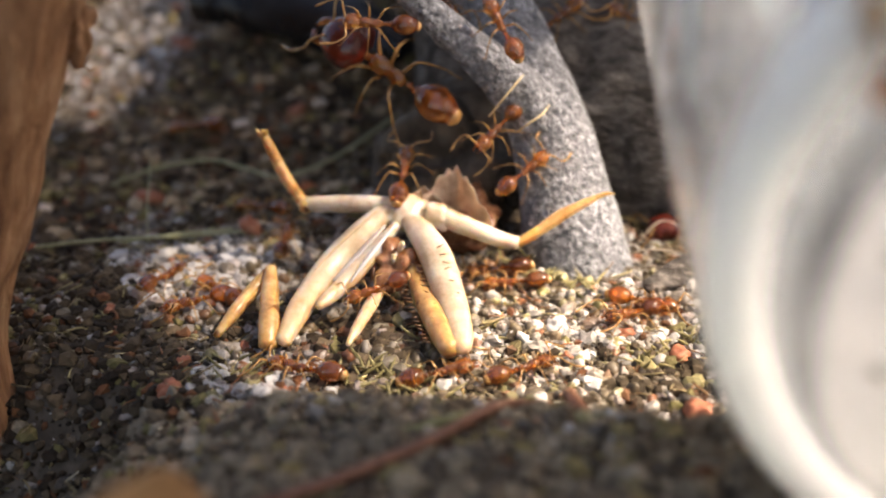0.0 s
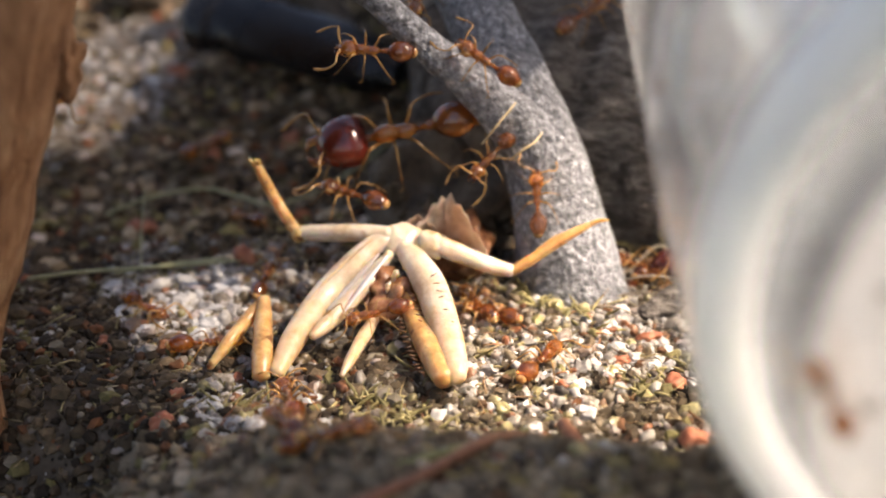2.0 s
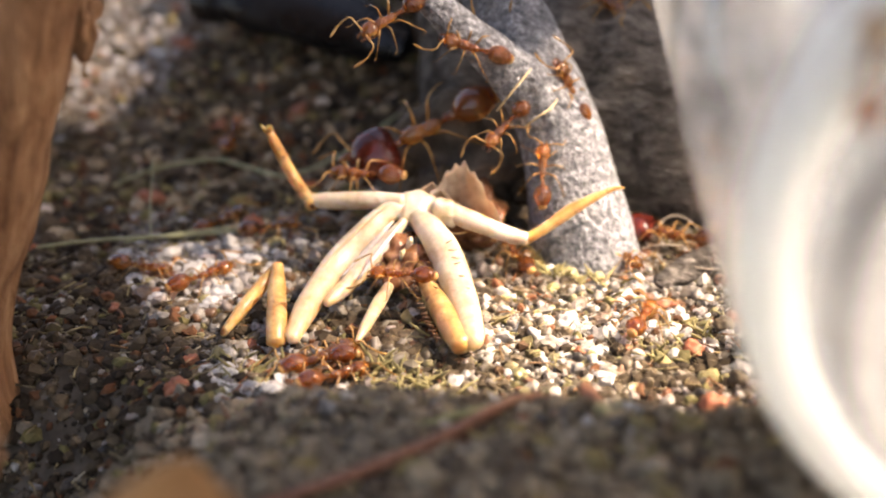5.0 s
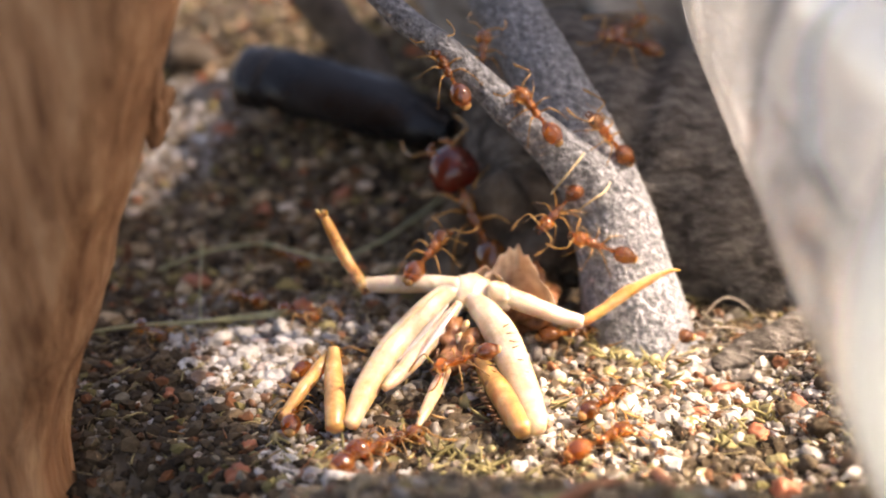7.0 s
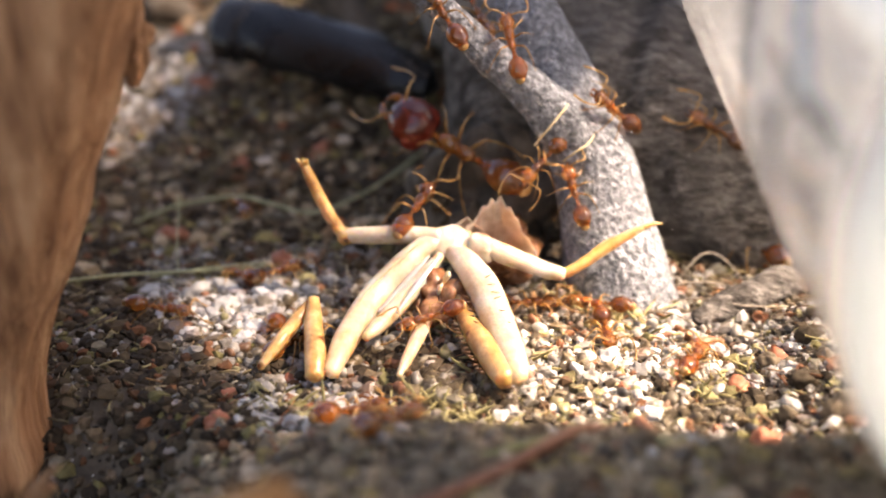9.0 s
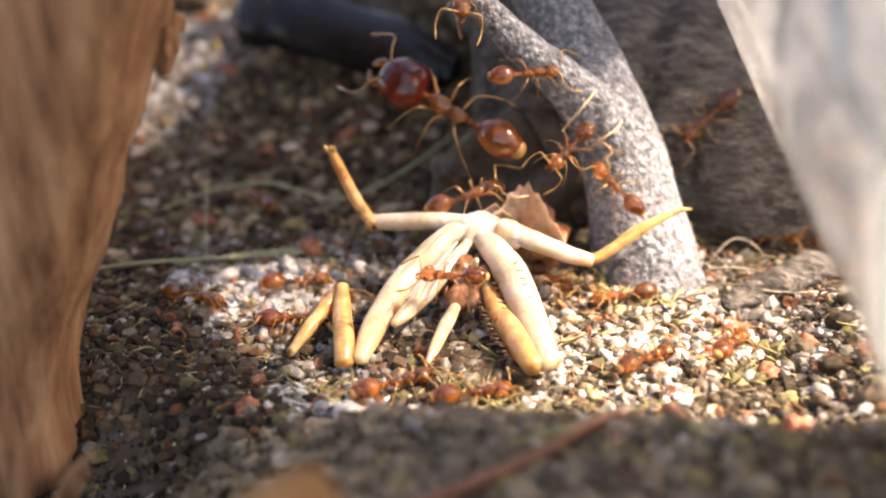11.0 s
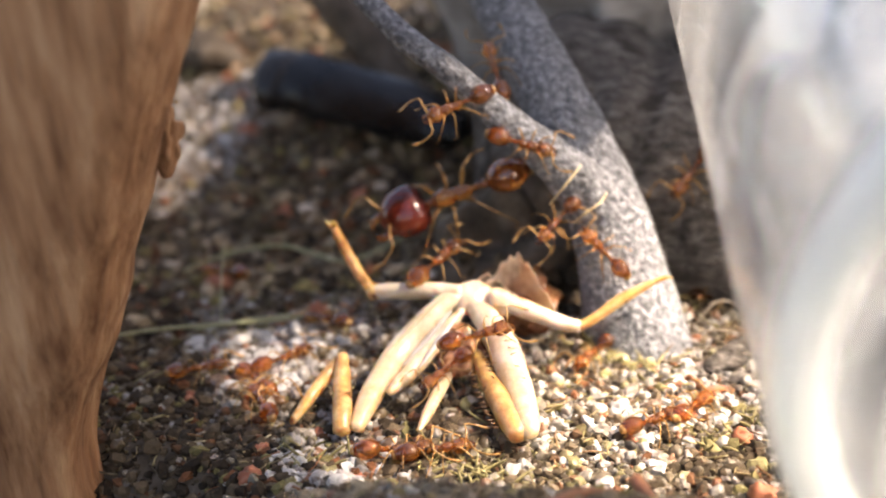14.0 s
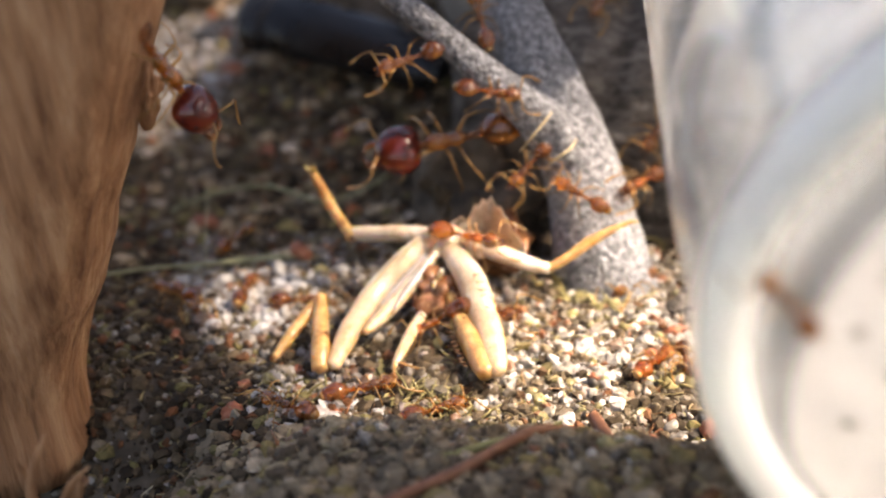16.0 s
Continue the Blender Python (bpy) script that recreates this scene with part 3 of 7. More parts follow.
def lathe(profile, seg=72, flutes=None):
    bm = bmesh.new()
    u = AXIS.orthogonal().normalized()
    v = AXIS.cross(u)
    rings = []
    for s, r in profile:
        if r < 1e-6:
            rings.append([bm.verts.new(BASE + AXIS * s)])
            continue
        ring = []
        for k in range(seg):
            w = 2 * math.pi * k / seg
            rr = r * (flutes(s, w) if flutes else 1)
            ring.append(bm.verts.new(BASE + AXIS * s + (u * math.cos(w) + v * math.sin(w)) * rr))
        rings.append(ring)
    for r0, r1 in zip(rings, rings[1:]):
        for k in range(seg):
            k2 = (k + 1) % seg
            if len(r0) == 1:
                bm.faces.new((r0[0], r1[k2], r1[k]))
            elif len(r1) == 1:
                bm.faces.new((r0[k], r0[k2], r1[0]))
            else:
                bm.faces.new((r0[k], r0[k2], r1[k2], r1[k]))
    bmesh.ops.recalc_face_normals(bm, faces=bm.faces)
    return bm


def flute(s, w):
    # fourteen pressed panels with an arched upper end
    u = (w * 7 / math.pi) % 1.0 * 2 - 1
    inside = ease((1 - abs(u)) / 0.16) * ease((0.62 - 0.26 * u * u - s) / 0.06) * ease((s - 0.10) / 0.04)
    return 1 - 0.022 * inside - 0.010 * abs(math.cos(w * 7)) * ease((s - 0.65) / 0.3)


wall = part("wall", lathe([(0.06, 0.68), (0.075, 0.742)] + [(0.10 + 0.035 * k, 0.756 + 0.0025 * k) for k in range(22)] + [(1.2, 0.834), (1.7, 0.870), (2.2, 0.905), (2.24, 0.89), (2.2, 0.865),
                    (1.4, 0.80), (0.8, 0.74), (0.3, 0.69), (0.10, 0.675), (0.06, 0.68)], seg=224, flutes=flute), HAZY, glass, "hazy wall with pressed arched panels")
ring = part("base_ring", lathe([(0.055, 0.645), (0.02, 0.652), (0.0, 0.672), (-0.008, 0.70), (0.0, 0.728), (0.02, 0.742), (0.055, 0.751), (0.072, 0.745), (0.072, 0.655), (0.055, 0.645)], seg=144), CLOUDY, glass, "thick greenish base ring")
plate = part("base_plate", lathe([(0.022, 0.0), (0.022, 0.40), (0.019, 0.62), (0.022, 0.65), (0.045, 0.65), (0.048, 0.40), (0.048, 0.0)], seg=96), CLEAR, glass, "slightly scratched clear base")
wall.visible_shadow = plate.visible_shadow = False
across = Vector((1, 0, 0)) - AXIS * AXIS.x
for k, (sx, sz) in enumerate(((-0.44, 0.14), (-0.47, 0.02), (-0.40, -0.08), (-0.33, 0.29), (-0.22, 0.02), (-0.46, -0.20), (-0.12, 0.22), (-0.28, -0.26))):
    at_ = BASE + across * sx + across.cross(AXIS) * sz + AXIS * 0.020
    part("speck", blob(bmesh.new(), at_, (0.009 + 0.004 * (k % 3), 0.004, 0.007), (0, 40 * k, 0), 2, 0.8), CRUMB_ONE, plate, "dark speck of dirt")

# crumpled white filler added to brighten the glass, its front sloping from the base's lower edge
tissue = thing("paper_tissue", "white crumpled filler added to brighten the glass base", "tissue")


def filler_body():
    bm = bmesh.new()
    u, v = Vector((-0.766, 0, 0.643)), Vector((0.643, 0, 0.766))
    u = (u - AXIS * u.dot(AXIS)).normalized()
    v = (v - AXIS * v.dot(AXIS)).normalized()
    n = 120
    top = {}
    for layer in (0, 1):
        for j in range(n + 1):
            for i in range(n + 1):
                # a square grid drawn out to a disc
                a_, b_ = 2 * i / n - 1, 2 * j / n - 1
                rad = 0.655 if layer == 0 else 0.715
                ca, cb = rad * a_ * math.sqrt(1 - b_ * b_ / 2), rad * b_ * math.sqrt(1 - a_ * a_ / 2)
                q = Vector((ca * 3.4, cb * 3.4, 0.7))
                fold = 0.012 * noise.noise(q) + 0.012 * abs(noise.noise(q * 2.3)) + 0.004 * noise.noise(q * 6) + 0.0012 * noise.noise(q * 15)
                # the front tilts to the sun; the thick back shades the front ridge
                s_ = min(0.86, 0.085 + 0.52 * (cb + 0.66)) + fold if layer == 0 else 0.90 + 1.6 * fold
                top[layer, i, j] = bm.verts.new(BASE + AXIS * s_ + u * ca + v * cb)
    for j in range(n):
        for i in range(n):
            bm.faces.new([top[0, i, j], top[0, i, j + 1], top[0, i + 1, j + 1], top[0, i + 1, j]])
            bm.faces.new([top[1, i, j], top[1, i + 1, j], top[1, i + 1, j + 1], top[1, i, j + 1]])
    for i in range(n):
        for a_, b_, c_, d_ in (((i, 0), (i + 1, 0), 0, 1), ((i, n), (i + 1, n), 1, 0), ((0, i), (0, i + 1), 1, 0), ((n, i), (n, i + 1), 0, 1)):
            bm.faces.new([top[(c_, *a_)], top[(c_, *b_)], top[(d_, *b_)], top[(d_, *a_)]])
    bmesh.ops.recalc_face_normals(bm, faces=bm.faces)
    return bm


part("sheet", filler_body(), FILLER, tissue)

# ---- the log behind ----
log = thing("log", "thick old grey-brown weathered log lying on the grit", "log")


def log_body():
    bm = bmesh.new()
    pts = [(0.02, 1.98, 0.48), (0.22, 1.80, 0.45), (0.68, 1.56, 0.28), (1.2, 1.50, 0.10), (2.4, 1.48, -0.04), (3.6, 1.48, -0.12)]
    return tube(bm, pts, [0.50, 0.56, 0.51, 0.51, 0.51, 0.48], seg=64, fine=14, wob=0.14)


part("trunk", log_body(), LOG, log)
rear = thing("log", "larger grey weathered log lying behind the other", "log")
part("trunk", tube(bmesh.new(), [(0.20, 3.45, 1.45), (0.36, 3.38, 1.42), (1.0, 3.32, 1.40), (2.4, 3.28, 1.38), (4.5, 3.25, 1.36)], [1.28, 1.48, 1.52, 1.52, 1.5], seg=64, fine=14, wob=0.14), REAR, rear)

# ---- the black strip ----
strip = thing("plastic_strip", "glossy black plastic strip lying on the soil", "plastic strip")
bm = bmesh.new()
tube(bm, [(-1.52, 2.18, 0.66), (-1.40, 2.16, 0.66), (-1.15, 2.12, 0.62), (-0.85, 2.08, 0.55), (-0.62, 2.05, 0.49), (-0.45, 2.05, 0.44)], [0.13, 0.165, 0.17, 0.165, 0.14, 0.10], seg=28, flat=0.62, fine=8, wob=0.1)
part("strip_body", bm, BLACK, strip)
part("end_cap", tube(bmesh.new(), [(-1.535, 2.182, 0.66), (-1.50, 2.178, 0.66), (-1.40, 2.162, 0.66), (-1.375, 2.158, 0.657)], [0.150, 0.176, 0.178, 0.168], seg=28, flat=0.62, fine=3, wob=0.06), BLACK, strip, "blunt folded end")


# ---- unseen slab added on the sunny side; its edges shape the shade ----
slab = thing("bark_slab", "unseen tall slab added to shade the grit", "bark")


def slab_body(tongue=False):
    bm = bmesh.new()
    rows_, cols = 60, 16
    grid = {}
    for side in (0, 1):
        for j in range(rows_ + 1):
            z = -0.2 + 7.6 * j / rows_
            edge = -1.8 + 1.35 * ease((z - 3.89) / 0.12) + 0.03 * math.sin(z * 3.1) + 0.20 * ease((z - 4.1) / 0.2) + 0.28 * ease((z - 4.3) / 0.2) + 0.45 * ease((z - 4.68) / 0.42) + 0.40 * ease((z - 5.04) / 0.15) + 1.7 * ease((z - 5.14) / 0.3) - 0.75 * ease((z - 5.75) / 0.15)
            lo = -3.4
            if tongue:
                z = 2.66 + 3.25 * j / rows_
                lo, edge = 0.82 + 0.11 * ease((z - 4.22) / 0.1) * ease((5.02 - z) / 0.1) + 0.03 * math.sin(z * 7) + 0.45 * ease((4.30 - z) / 0.2) - 0.27 * ease((3.42 - z) / 0.15), 3.4 - 1.2 * ease((4.6 - z) / 0.5)
            for i in range(cols + 1):
                y = lo + (edge - lo) * i / cols
                x = 3.05 + 0.18 * side + 0.12 * noise.noise(Vector((y * 1.2, z * 0.8, side)))
                grid[side, i, j] = bm.verts.new((x, y, z))
    for j in range(rows_):
        for i in range(cols):
            bm.faces.new([grid[0, i, j], grid[0, i, j + 1], grid[0, i + 1, j + 1], grid[0, i + 1, j]])
            bm.faces.new([grid[1, i, j], grid[1, i + 1, j], grid[1, i + 1, j + 1], grid[1, i, j + 1]])
        for i in (0, cols):
            bm.faces.new([grid[0, i, j], grid[1, i, j], grid[1, i, j + 1], grid[0, i, j + 1]])
    for j in (0, rows_):
        for i in range(cols):
            bm.faces.new([grid[0, i, j], grid[0, i + 1, j], grid[1, i + 1, j], grid[1, i, j]])
    bmesh.ops.recalc_face_normals(bm, faces=bm.faces)
    return bm


part("shade_plate", slab_body(), LOG, slab)
part("shade_tongue", slab_body(True), LOG, slab, "unseen tongue added to shade the ground behind")

# ---- dark clod added for the twig's shaded underside, between husk and twig ----
clod = thing("soil_clod", "dark crumbly lump added for the shade beside the twig", "soil clod")
# Also gives the large ant something to stand on.
part("lump", blob(bmesh.new(), (0.02, 1.12, 0.16), (0.34, 0.28, 0.30), (0, 10, 15), 4, 0.6), SOIL, clod)
for k in range(14):
    a0 = 3.3 + 0.21 * k
    r0 = 0.03 + 0.02 * math.sin(k * 2.3)
    part("crumb", blob(bmesh.new(), (0.02 + 0.30 * math.cos(a0), 1.12 + 0.26 * math.sin(a0), 0.10 + 0.16 * abs(math.sin(k * 1.7))), (r0 * 1.2, r0, r0), (k * 31, k * 17, 0), 3, 0.6), CRUMB_ONE, clod)

# ---- the husk of the insect ----
husk = thing("insect_husk", "pale translucent dead insect lying over the grit", "insect")


def spines(parent, path, count, length, way, radius=0.0035, name="spine"):
    """Short spines standing along a path."""
    path = [Vector(p) for p in path]
    for k in range(count):
        u = (k + 0.5) / count * (len(path) - 1)
        i = min(int(u), len(path) - 2)
        p = path[i].lerp(path[i + 1], u - i)
        d = (Vector(way) + Vector((random.uniform(-0.3, 0.3), random.uniform(-0.3, 0.3), random.uniform(-0.3, 0.3)))).normalized()
        part(name, tube(bmesh.new(), [p, p + d * length * 0.6, p + d * length], [radius, radius * 0.8, radius * 0.2], seg=5), SPINE, parent)


def reach(pts):
    """Low parts of the legs lie further forward, over the grit."""
    made = []
    for x, y, z in pts:
        k = 0.135 * ease((0.14 - z) / 0.17)
        made.append((x + k * (0.72 - x) / 2.9, y - k, z + 0.58 * k))
    return made


thigh = part("hind_femur", tube(bmesh.new(), reach([(-0.085, 0.462, 0.262), (-0.143, 0.430, 0.258), (-0.212, 0.345, 0.205), (-0.283, 0.245, 0.138), (-0.345, 0.115, 0.050), (-0.380, 0.01, -0.030)]), [0.022, 0.036, 0.045, 0.047, 0.041, 0.026], seg=20, flat=0.8, fine=6), HUSK, husk)
part("membrane", tube(bmesh.new(), reach([(-0.122, 0.385, 0.240), (-0.182, 0.295, 0.180), (-0.255, 0.19, 0.112)]), [0.010, 0.022, 0.010], seg=10, flat=0.5, fine=5), MEMBRANE, thigh, "greyish translucent fold")
part("keel", tube(bmesh.new(), reach([(-0.145, 0.405, 0.292), (-0.222, 0.312, 0.236), (-0.298, 0.205, 0.168), (-0.362, 0.075, 0.075)]), [0.003, 0.005, 0.005, 0.003], seg=6, fine=5), SPINE_PALE, thigh, "thin brownish keel")
thigh = part("hind_femur", tube(bmesh.new(), reach([(-0.050, 0.430, 0.250), (0.010, 0.372, 0.226), (0.072, 0.292, 0.190), (0.112, 0.22, 0.156), (0.165, 0.12, 0.092), (0.205, 0.04, 0.032), (0.218, 0.005, 0.004)]), [0.030, 0.047, 0.055, 0.056, 0.052, 0.045, 0.034], seg=20, flat=0.8, fine=6), HUSK, husk)
part("keel", tube(bmesh.new(), reach([(0.04, 0.345, 0.252), (0.11, 0.255, 0.212), (0.165, 0.165, 0.155), (0.225, 0.055, 0.070)]), [0.003, 0.005, 0.005, 0.003], seg=6, fine=5), SPINE_PALE, thigh, "thin brownish keel")
spines(thigh, reach([(0.040, 0.250, 0.168), (0.080, 0.170, 0.128), (0.145, 0.055, 0.058)]), 9, 0.036, (-0.55, -0.6, 0.3), 0.0038)
spines(thigh, reach([(0.082, 0.270, 0.236), (0.130, 0.185, 0.192), (0.200, 0.065, 0.108)]), 7, 0.030, (0.75, -0.35, 0.30), 0.0020)
shin = part("hind_shin", tube(bmesh.new(), reach([(-0.008, 0.285, 0.135), (0.046, 0.195, 0.088), (0.102, 0.115, 0.052), (0.150, 0.045, 0.022), (0.186, -0.005, 0.002)]), [0.018, 0.033, 0.040, 0.039, 0.032], seg=14, fine=5), AMBER_HUSK, husk, "amber spiny folded shin")
spines(shin, reach([(-0.012, 0.215, 0.110), (0.026, 0.145, 0.072), (0.072, 0.065, 0.038), (0.122, 0.0, 0.012)]), 14, 0.025, (-0.95, -0.35, 0.15), 0.0036)
part("hind_shin", tube(bmesh.new(), reach([(-0.085, 0.405, 0.238), (-0.132, 0.32, 0.186), (-0.188, 0.215, 0.134), (-0.235, 0.12, 0.100), (-0.268, 0.06, 0.082)]), [0.016, 0.026, 0.030, 0.026, 0.014], seg=14, fine=5), HUSK, husk, "pale folded shin")
part("wing_flake", tube(bmesh.new(), reach([(-0.078, 0.325, 0.262), (-0.128, 0.225, 0.205), (-0.176, 0.130, 0.145)]), [0.014, 0.024, 0.010], seg=10, flat=0.4, fine=4), FLAKE_WHITE, husk, "glossy white flake")
for px, py, pz, pr in ((-0.045, 0.30, 0.205, 0.017), (-0.062, 0.265, 0.176, 0.013)):
    part("palp", blob(bmesh.new(), (px, py, pz), (pr * 0.6, pr, pr * 1.7), (25, 20, 0), 3, 0.6), HUSK, husk)
mid = part("middle_leg", tube(bmesh.new(), reach([(-0.095, 0.195, 0.088), (-0.115, 0.13, 0.056), (-0.135, 0.06, 0.020), (-0.154, 0.0, -0.014)]), [0.018, 0.023, 0.019, 0.008], seg=12, fine=5), HUSK, husk)
spines(mid, reach([(-0.100, 0.12, 0.045), (-0.142, 0.015, -0.008)]), 8, 0.018, (0.9, -0.3, -0.2), 0.002)
knee = part("left_shank", tube(bmesh.new(), reach([(-0.462, 0.16, 0.160), (-0.450, 0.10, 0.090), (-0.436, 0.04, 0.016), (-0.428, -0.005, -0.040)]), [0.020, 0.031, 0.034, 0.030], seg=14, fine=5), AMBER_HUSK, husk, "amber shank with dark flecks")
spines(knee, reach([(-0.425, 0.10, 0.095), (-0.405, 0.02, 0.0)]), 8, 0.016, (0.8, -0.5, 0.0), 0.003)
part("left_shank", tube(bmesh.new(), reach([(-0.468, 0.165, 0.152), (-0.515, 0.13, 0.092), (-0.565, 0.09, 0.032), (-0.628, 0.035, -0.045)]), [0.016, 0.024, 0.023, 0.012], seg=12, fine=5), AMBER_HUSK, husk, "amber thin shank")
fore = part("foreleg", tube(bmesh.new(), [(-0.10, 0.465, 0.285), (-0.19, 0.467, 0.282), (-0.28, 0.472, 0.275), (-0.37, 0.482, 0.265), (-0.438, 0.488, 0.258)], [0.026, 0.031, 0.032, 0.030, 0.025], seg=16, fine=5), HUSK, husk)
part("joint", blob(bmesh.new(), (-0.440, 0.483, 0.256), (0.028, 0.028, 0.030), (0, 0, 0), 3, 0.3), AMBER_HUSK, fore, "brownish knee joint")
part("joint_spot", blob(bmesh.new(), (-0.428, 0.456, 0.252), (0.010, 0.006, 0.010), (0, 0, 0), 2, 0.2), SPINE, fore, "dark spot on the knee")
shin = part("foreleg_shin", tube(bmesh.new(), [(-0.440, 0.488, 0.256), (-0.470, 0.488, 0.292), (-0.512, 0.486, 0.370), (-0.550, 0.484, 0.458), (-0.570, 0.482, 0.508)], [0.020, 0.022, 0.022, 0.020, 0.015], seg=14, fine=4), AMBER_HUSK, husk, "amber thin shin")
spines(shin, [(-0.480, 0.470, 0.330), (-0.545, 0.466, 0.470)], 5, 0.014, (0.5, -0.8, 0.3), 0.002)
for dx in (-0.014, 0.004, 0.014):
    part("claw", tube(bmesh.new(), [(-0.570 + dx * 0.5, 0.482, 0.503), (-0.575 + dx, 0.477, 0.525), (-0.578 + dx * 1.3, 0.473, 0.538)], [0.008, 0.007, 0.003], seg=6), AMBER_HUSK, shin)
part("coxa", blob(bmesh.new(), (0.048, 0.475, 0.248), (0.056, 0.050, 0.046), (0, 25, 0), 3, 0.35), HUSK, husk)
part("foreleg", tube(bmesh.new(), [(0.055, 0.47, 0.256), (0.12, 0.47, 0.230), (0.190, 0.47, 0.205), (0.27, 0.47, 0.178), (0.330, 0.47, 0.167)], [0.032, 0.035, 0.031, 0.028, 0.022], seg=16, fine=5), HUSK, husk)
shin = part("foreleg_shin", tube(bmesh.new(), [(0.330, 0.47, 0.167), (0.395, 0.50, 0.203), (0.463, 0.53, 0.250), (0.530, 0.555, 0.286), (0.585, 0.57, 0.314)], [0.018, 0.019, 0.022, 0.016, 0.010], seg=14, fine=4), AMBER_HUSK, husk, "amber thin shin")
part("claw", tube(bmesh.new(), [(0.585, 0.57, 0.314), (0.618, 0.58, 0.326), (0.648, 0.585, 0.326)], [0.010, 0.008, 0.003], seg=6, fine=3), AMBER_HUSK, shin)
part("thorax", blob(bmesh.new(), (-0.062, 0.49, 0.252), (0.082, 0.072, 0.050), (10, 8, 0), 3, 0.45), HUSK, husk)
belly = part("abdomen", blob(bmesh.new(), (0.10, 0.69, 0.155), (0.115, 0.13, 0.085), (20, -15, 25), 4, 0.8), BELLY, husk, "reddish brown shrunken abdomen")


def torn_skin(x0, x1, y, z0, z1, peak, seed):
    """A thin curved sheet of skin with a ragged upper edge."""
    bm = bmesh.new()
    nu, nv = 36, 10
    grid = {}
    for side in (0, 1):
        for i in range(nu + 1):
            u = i / nu
            jag = 0.5 * noise.noise(Vector((u * 7, seed, 0))) + 0.32 * noise.noise(Vector((u * 19, seed, 3)))
            crest = z0 + (z1 - z0) * (0.45 + 0.55 * math.exp(-((u - peak) / 0.30) ** 2) + 0.26 * jag) * (0.35 + 0.65 * ease(u / 0.12) * ease((1 - u) / 0.2))
            for j in range(nv + 1):
                w = j / nv
                wave = 0.012 * noise.noise(Vector((u * 6, w * 4, seed)))
                p = Vector((x0 + (x1 - x0) * u, y + 0.07 * math.sin(math.pi * u) - 0.05 * w * w + wave, z0 + (crest - z0) * w))
                grid[side, i, j] = bm.verts.new(p + Vector((0, 0.004 * side, 0)))
    for i in range(nu):
        for j in range(nv):
            bm.faces.new([grid[0, i, j], grid[0, i + 1, j], grid[0, i + 1, j + 1], grid[0, i, j + 1]])
            bm.faces.new([grid[1, i, j], grid[1, i, j + 1], grid[1, i + 1, j + 1], grid[1, i + 1, j]])
        for j, f_ in ((0, 1), (nv, 0)):
            q = [grid[0, i, j], grid[1, i, j], grid[1, i + 1, j], grid[0, i + 1, j]]
            bm.faces.new(q if f_ else q[::-1])
    for i in (0, nu):
        for j in range(nv):
            bm.faces.new([grid[0, i, j], grid[0, i, j + 1], grid[1, i, j + 1], grid[1, i, j]])
    bmesh.ops.recalc_face_normals(bm, faces=bm.faces)
    return bm


part("torn_skin", torn_skin(-0.06, 0.25, 0.565, 0.13, 0.385, 0.44, 3.1), SKIN, belly, "ragged translucent skin")
part("torn_skin", torn_skin(-0.09, 0.12, 0.545, 0.20, 0.315, 0.30, 8.7), SKIN, belly, "ragged translucent skin")
gut = part("torn_belly", blob(bmesh.new(), (-0.062, 0.300, 0.125), (0.088, 0.085, 0.066), (30, 0, 0), 4, 0.9), BELLY, husk, "reddish brown torn belly")
for k in range(9):
    x, y = -0.135 + 0.016 * k, 0.255 + 0.02 * math.sin(k * 2.1)
    part("shred", tube(bmesh.new(), [(x + 0.012 * math.sin(k), y + 0.045, 0.185 - 0.012 * abs(k - 4)), (x, y, 0.125), (x - 0.010 * math.cos(k * 1.7), y - 0.035, 0.070 + 0.014 * math.sin(k * 3.0))],
                         [0.006, 0.009 + 0.003 * math.sin(k * 1.3), 0.003], seg=8, flat=0.4, fine=4, wob=0.4), BELLY if k % 3 else PINK_HUSK, gut, "brown shred of skin" if k % 3 else "pinkish shred of skin")

# ---- loose bits on the ground ----
def set_down(x, y, lift=0.0):
    return (x, y, ground_z(x, y) + lift)


def chip(name, label, category, x, y, size, mat, seed, flat=0.7, lift=0.0):
    bm = bmesh.new()
    rng = random.Random(seed)
    blob(bm, (0, 0, 0), (size, size * rng.uniform(0.6, 0.9), size * flat), [rng.uniform(-40, 40) for _ in range(3)], 3, 0.0)
    off = Vector((seed * 3.3, 0, 0))
    for v in bm.verts:
        v.co *= 1 + 0.55 * noise.noise(v.co / size * 1.4 + off) + 0.35 * noise.noise(v.co / size * 3.5 + off) + 0.2 * noise.noise(v.co / size * 8 + off)
    return tagged(part(name, bm, mat, at=set_down(x, y, size * flat * 0.45 + lift)), label, category, "loose chips on the grit")


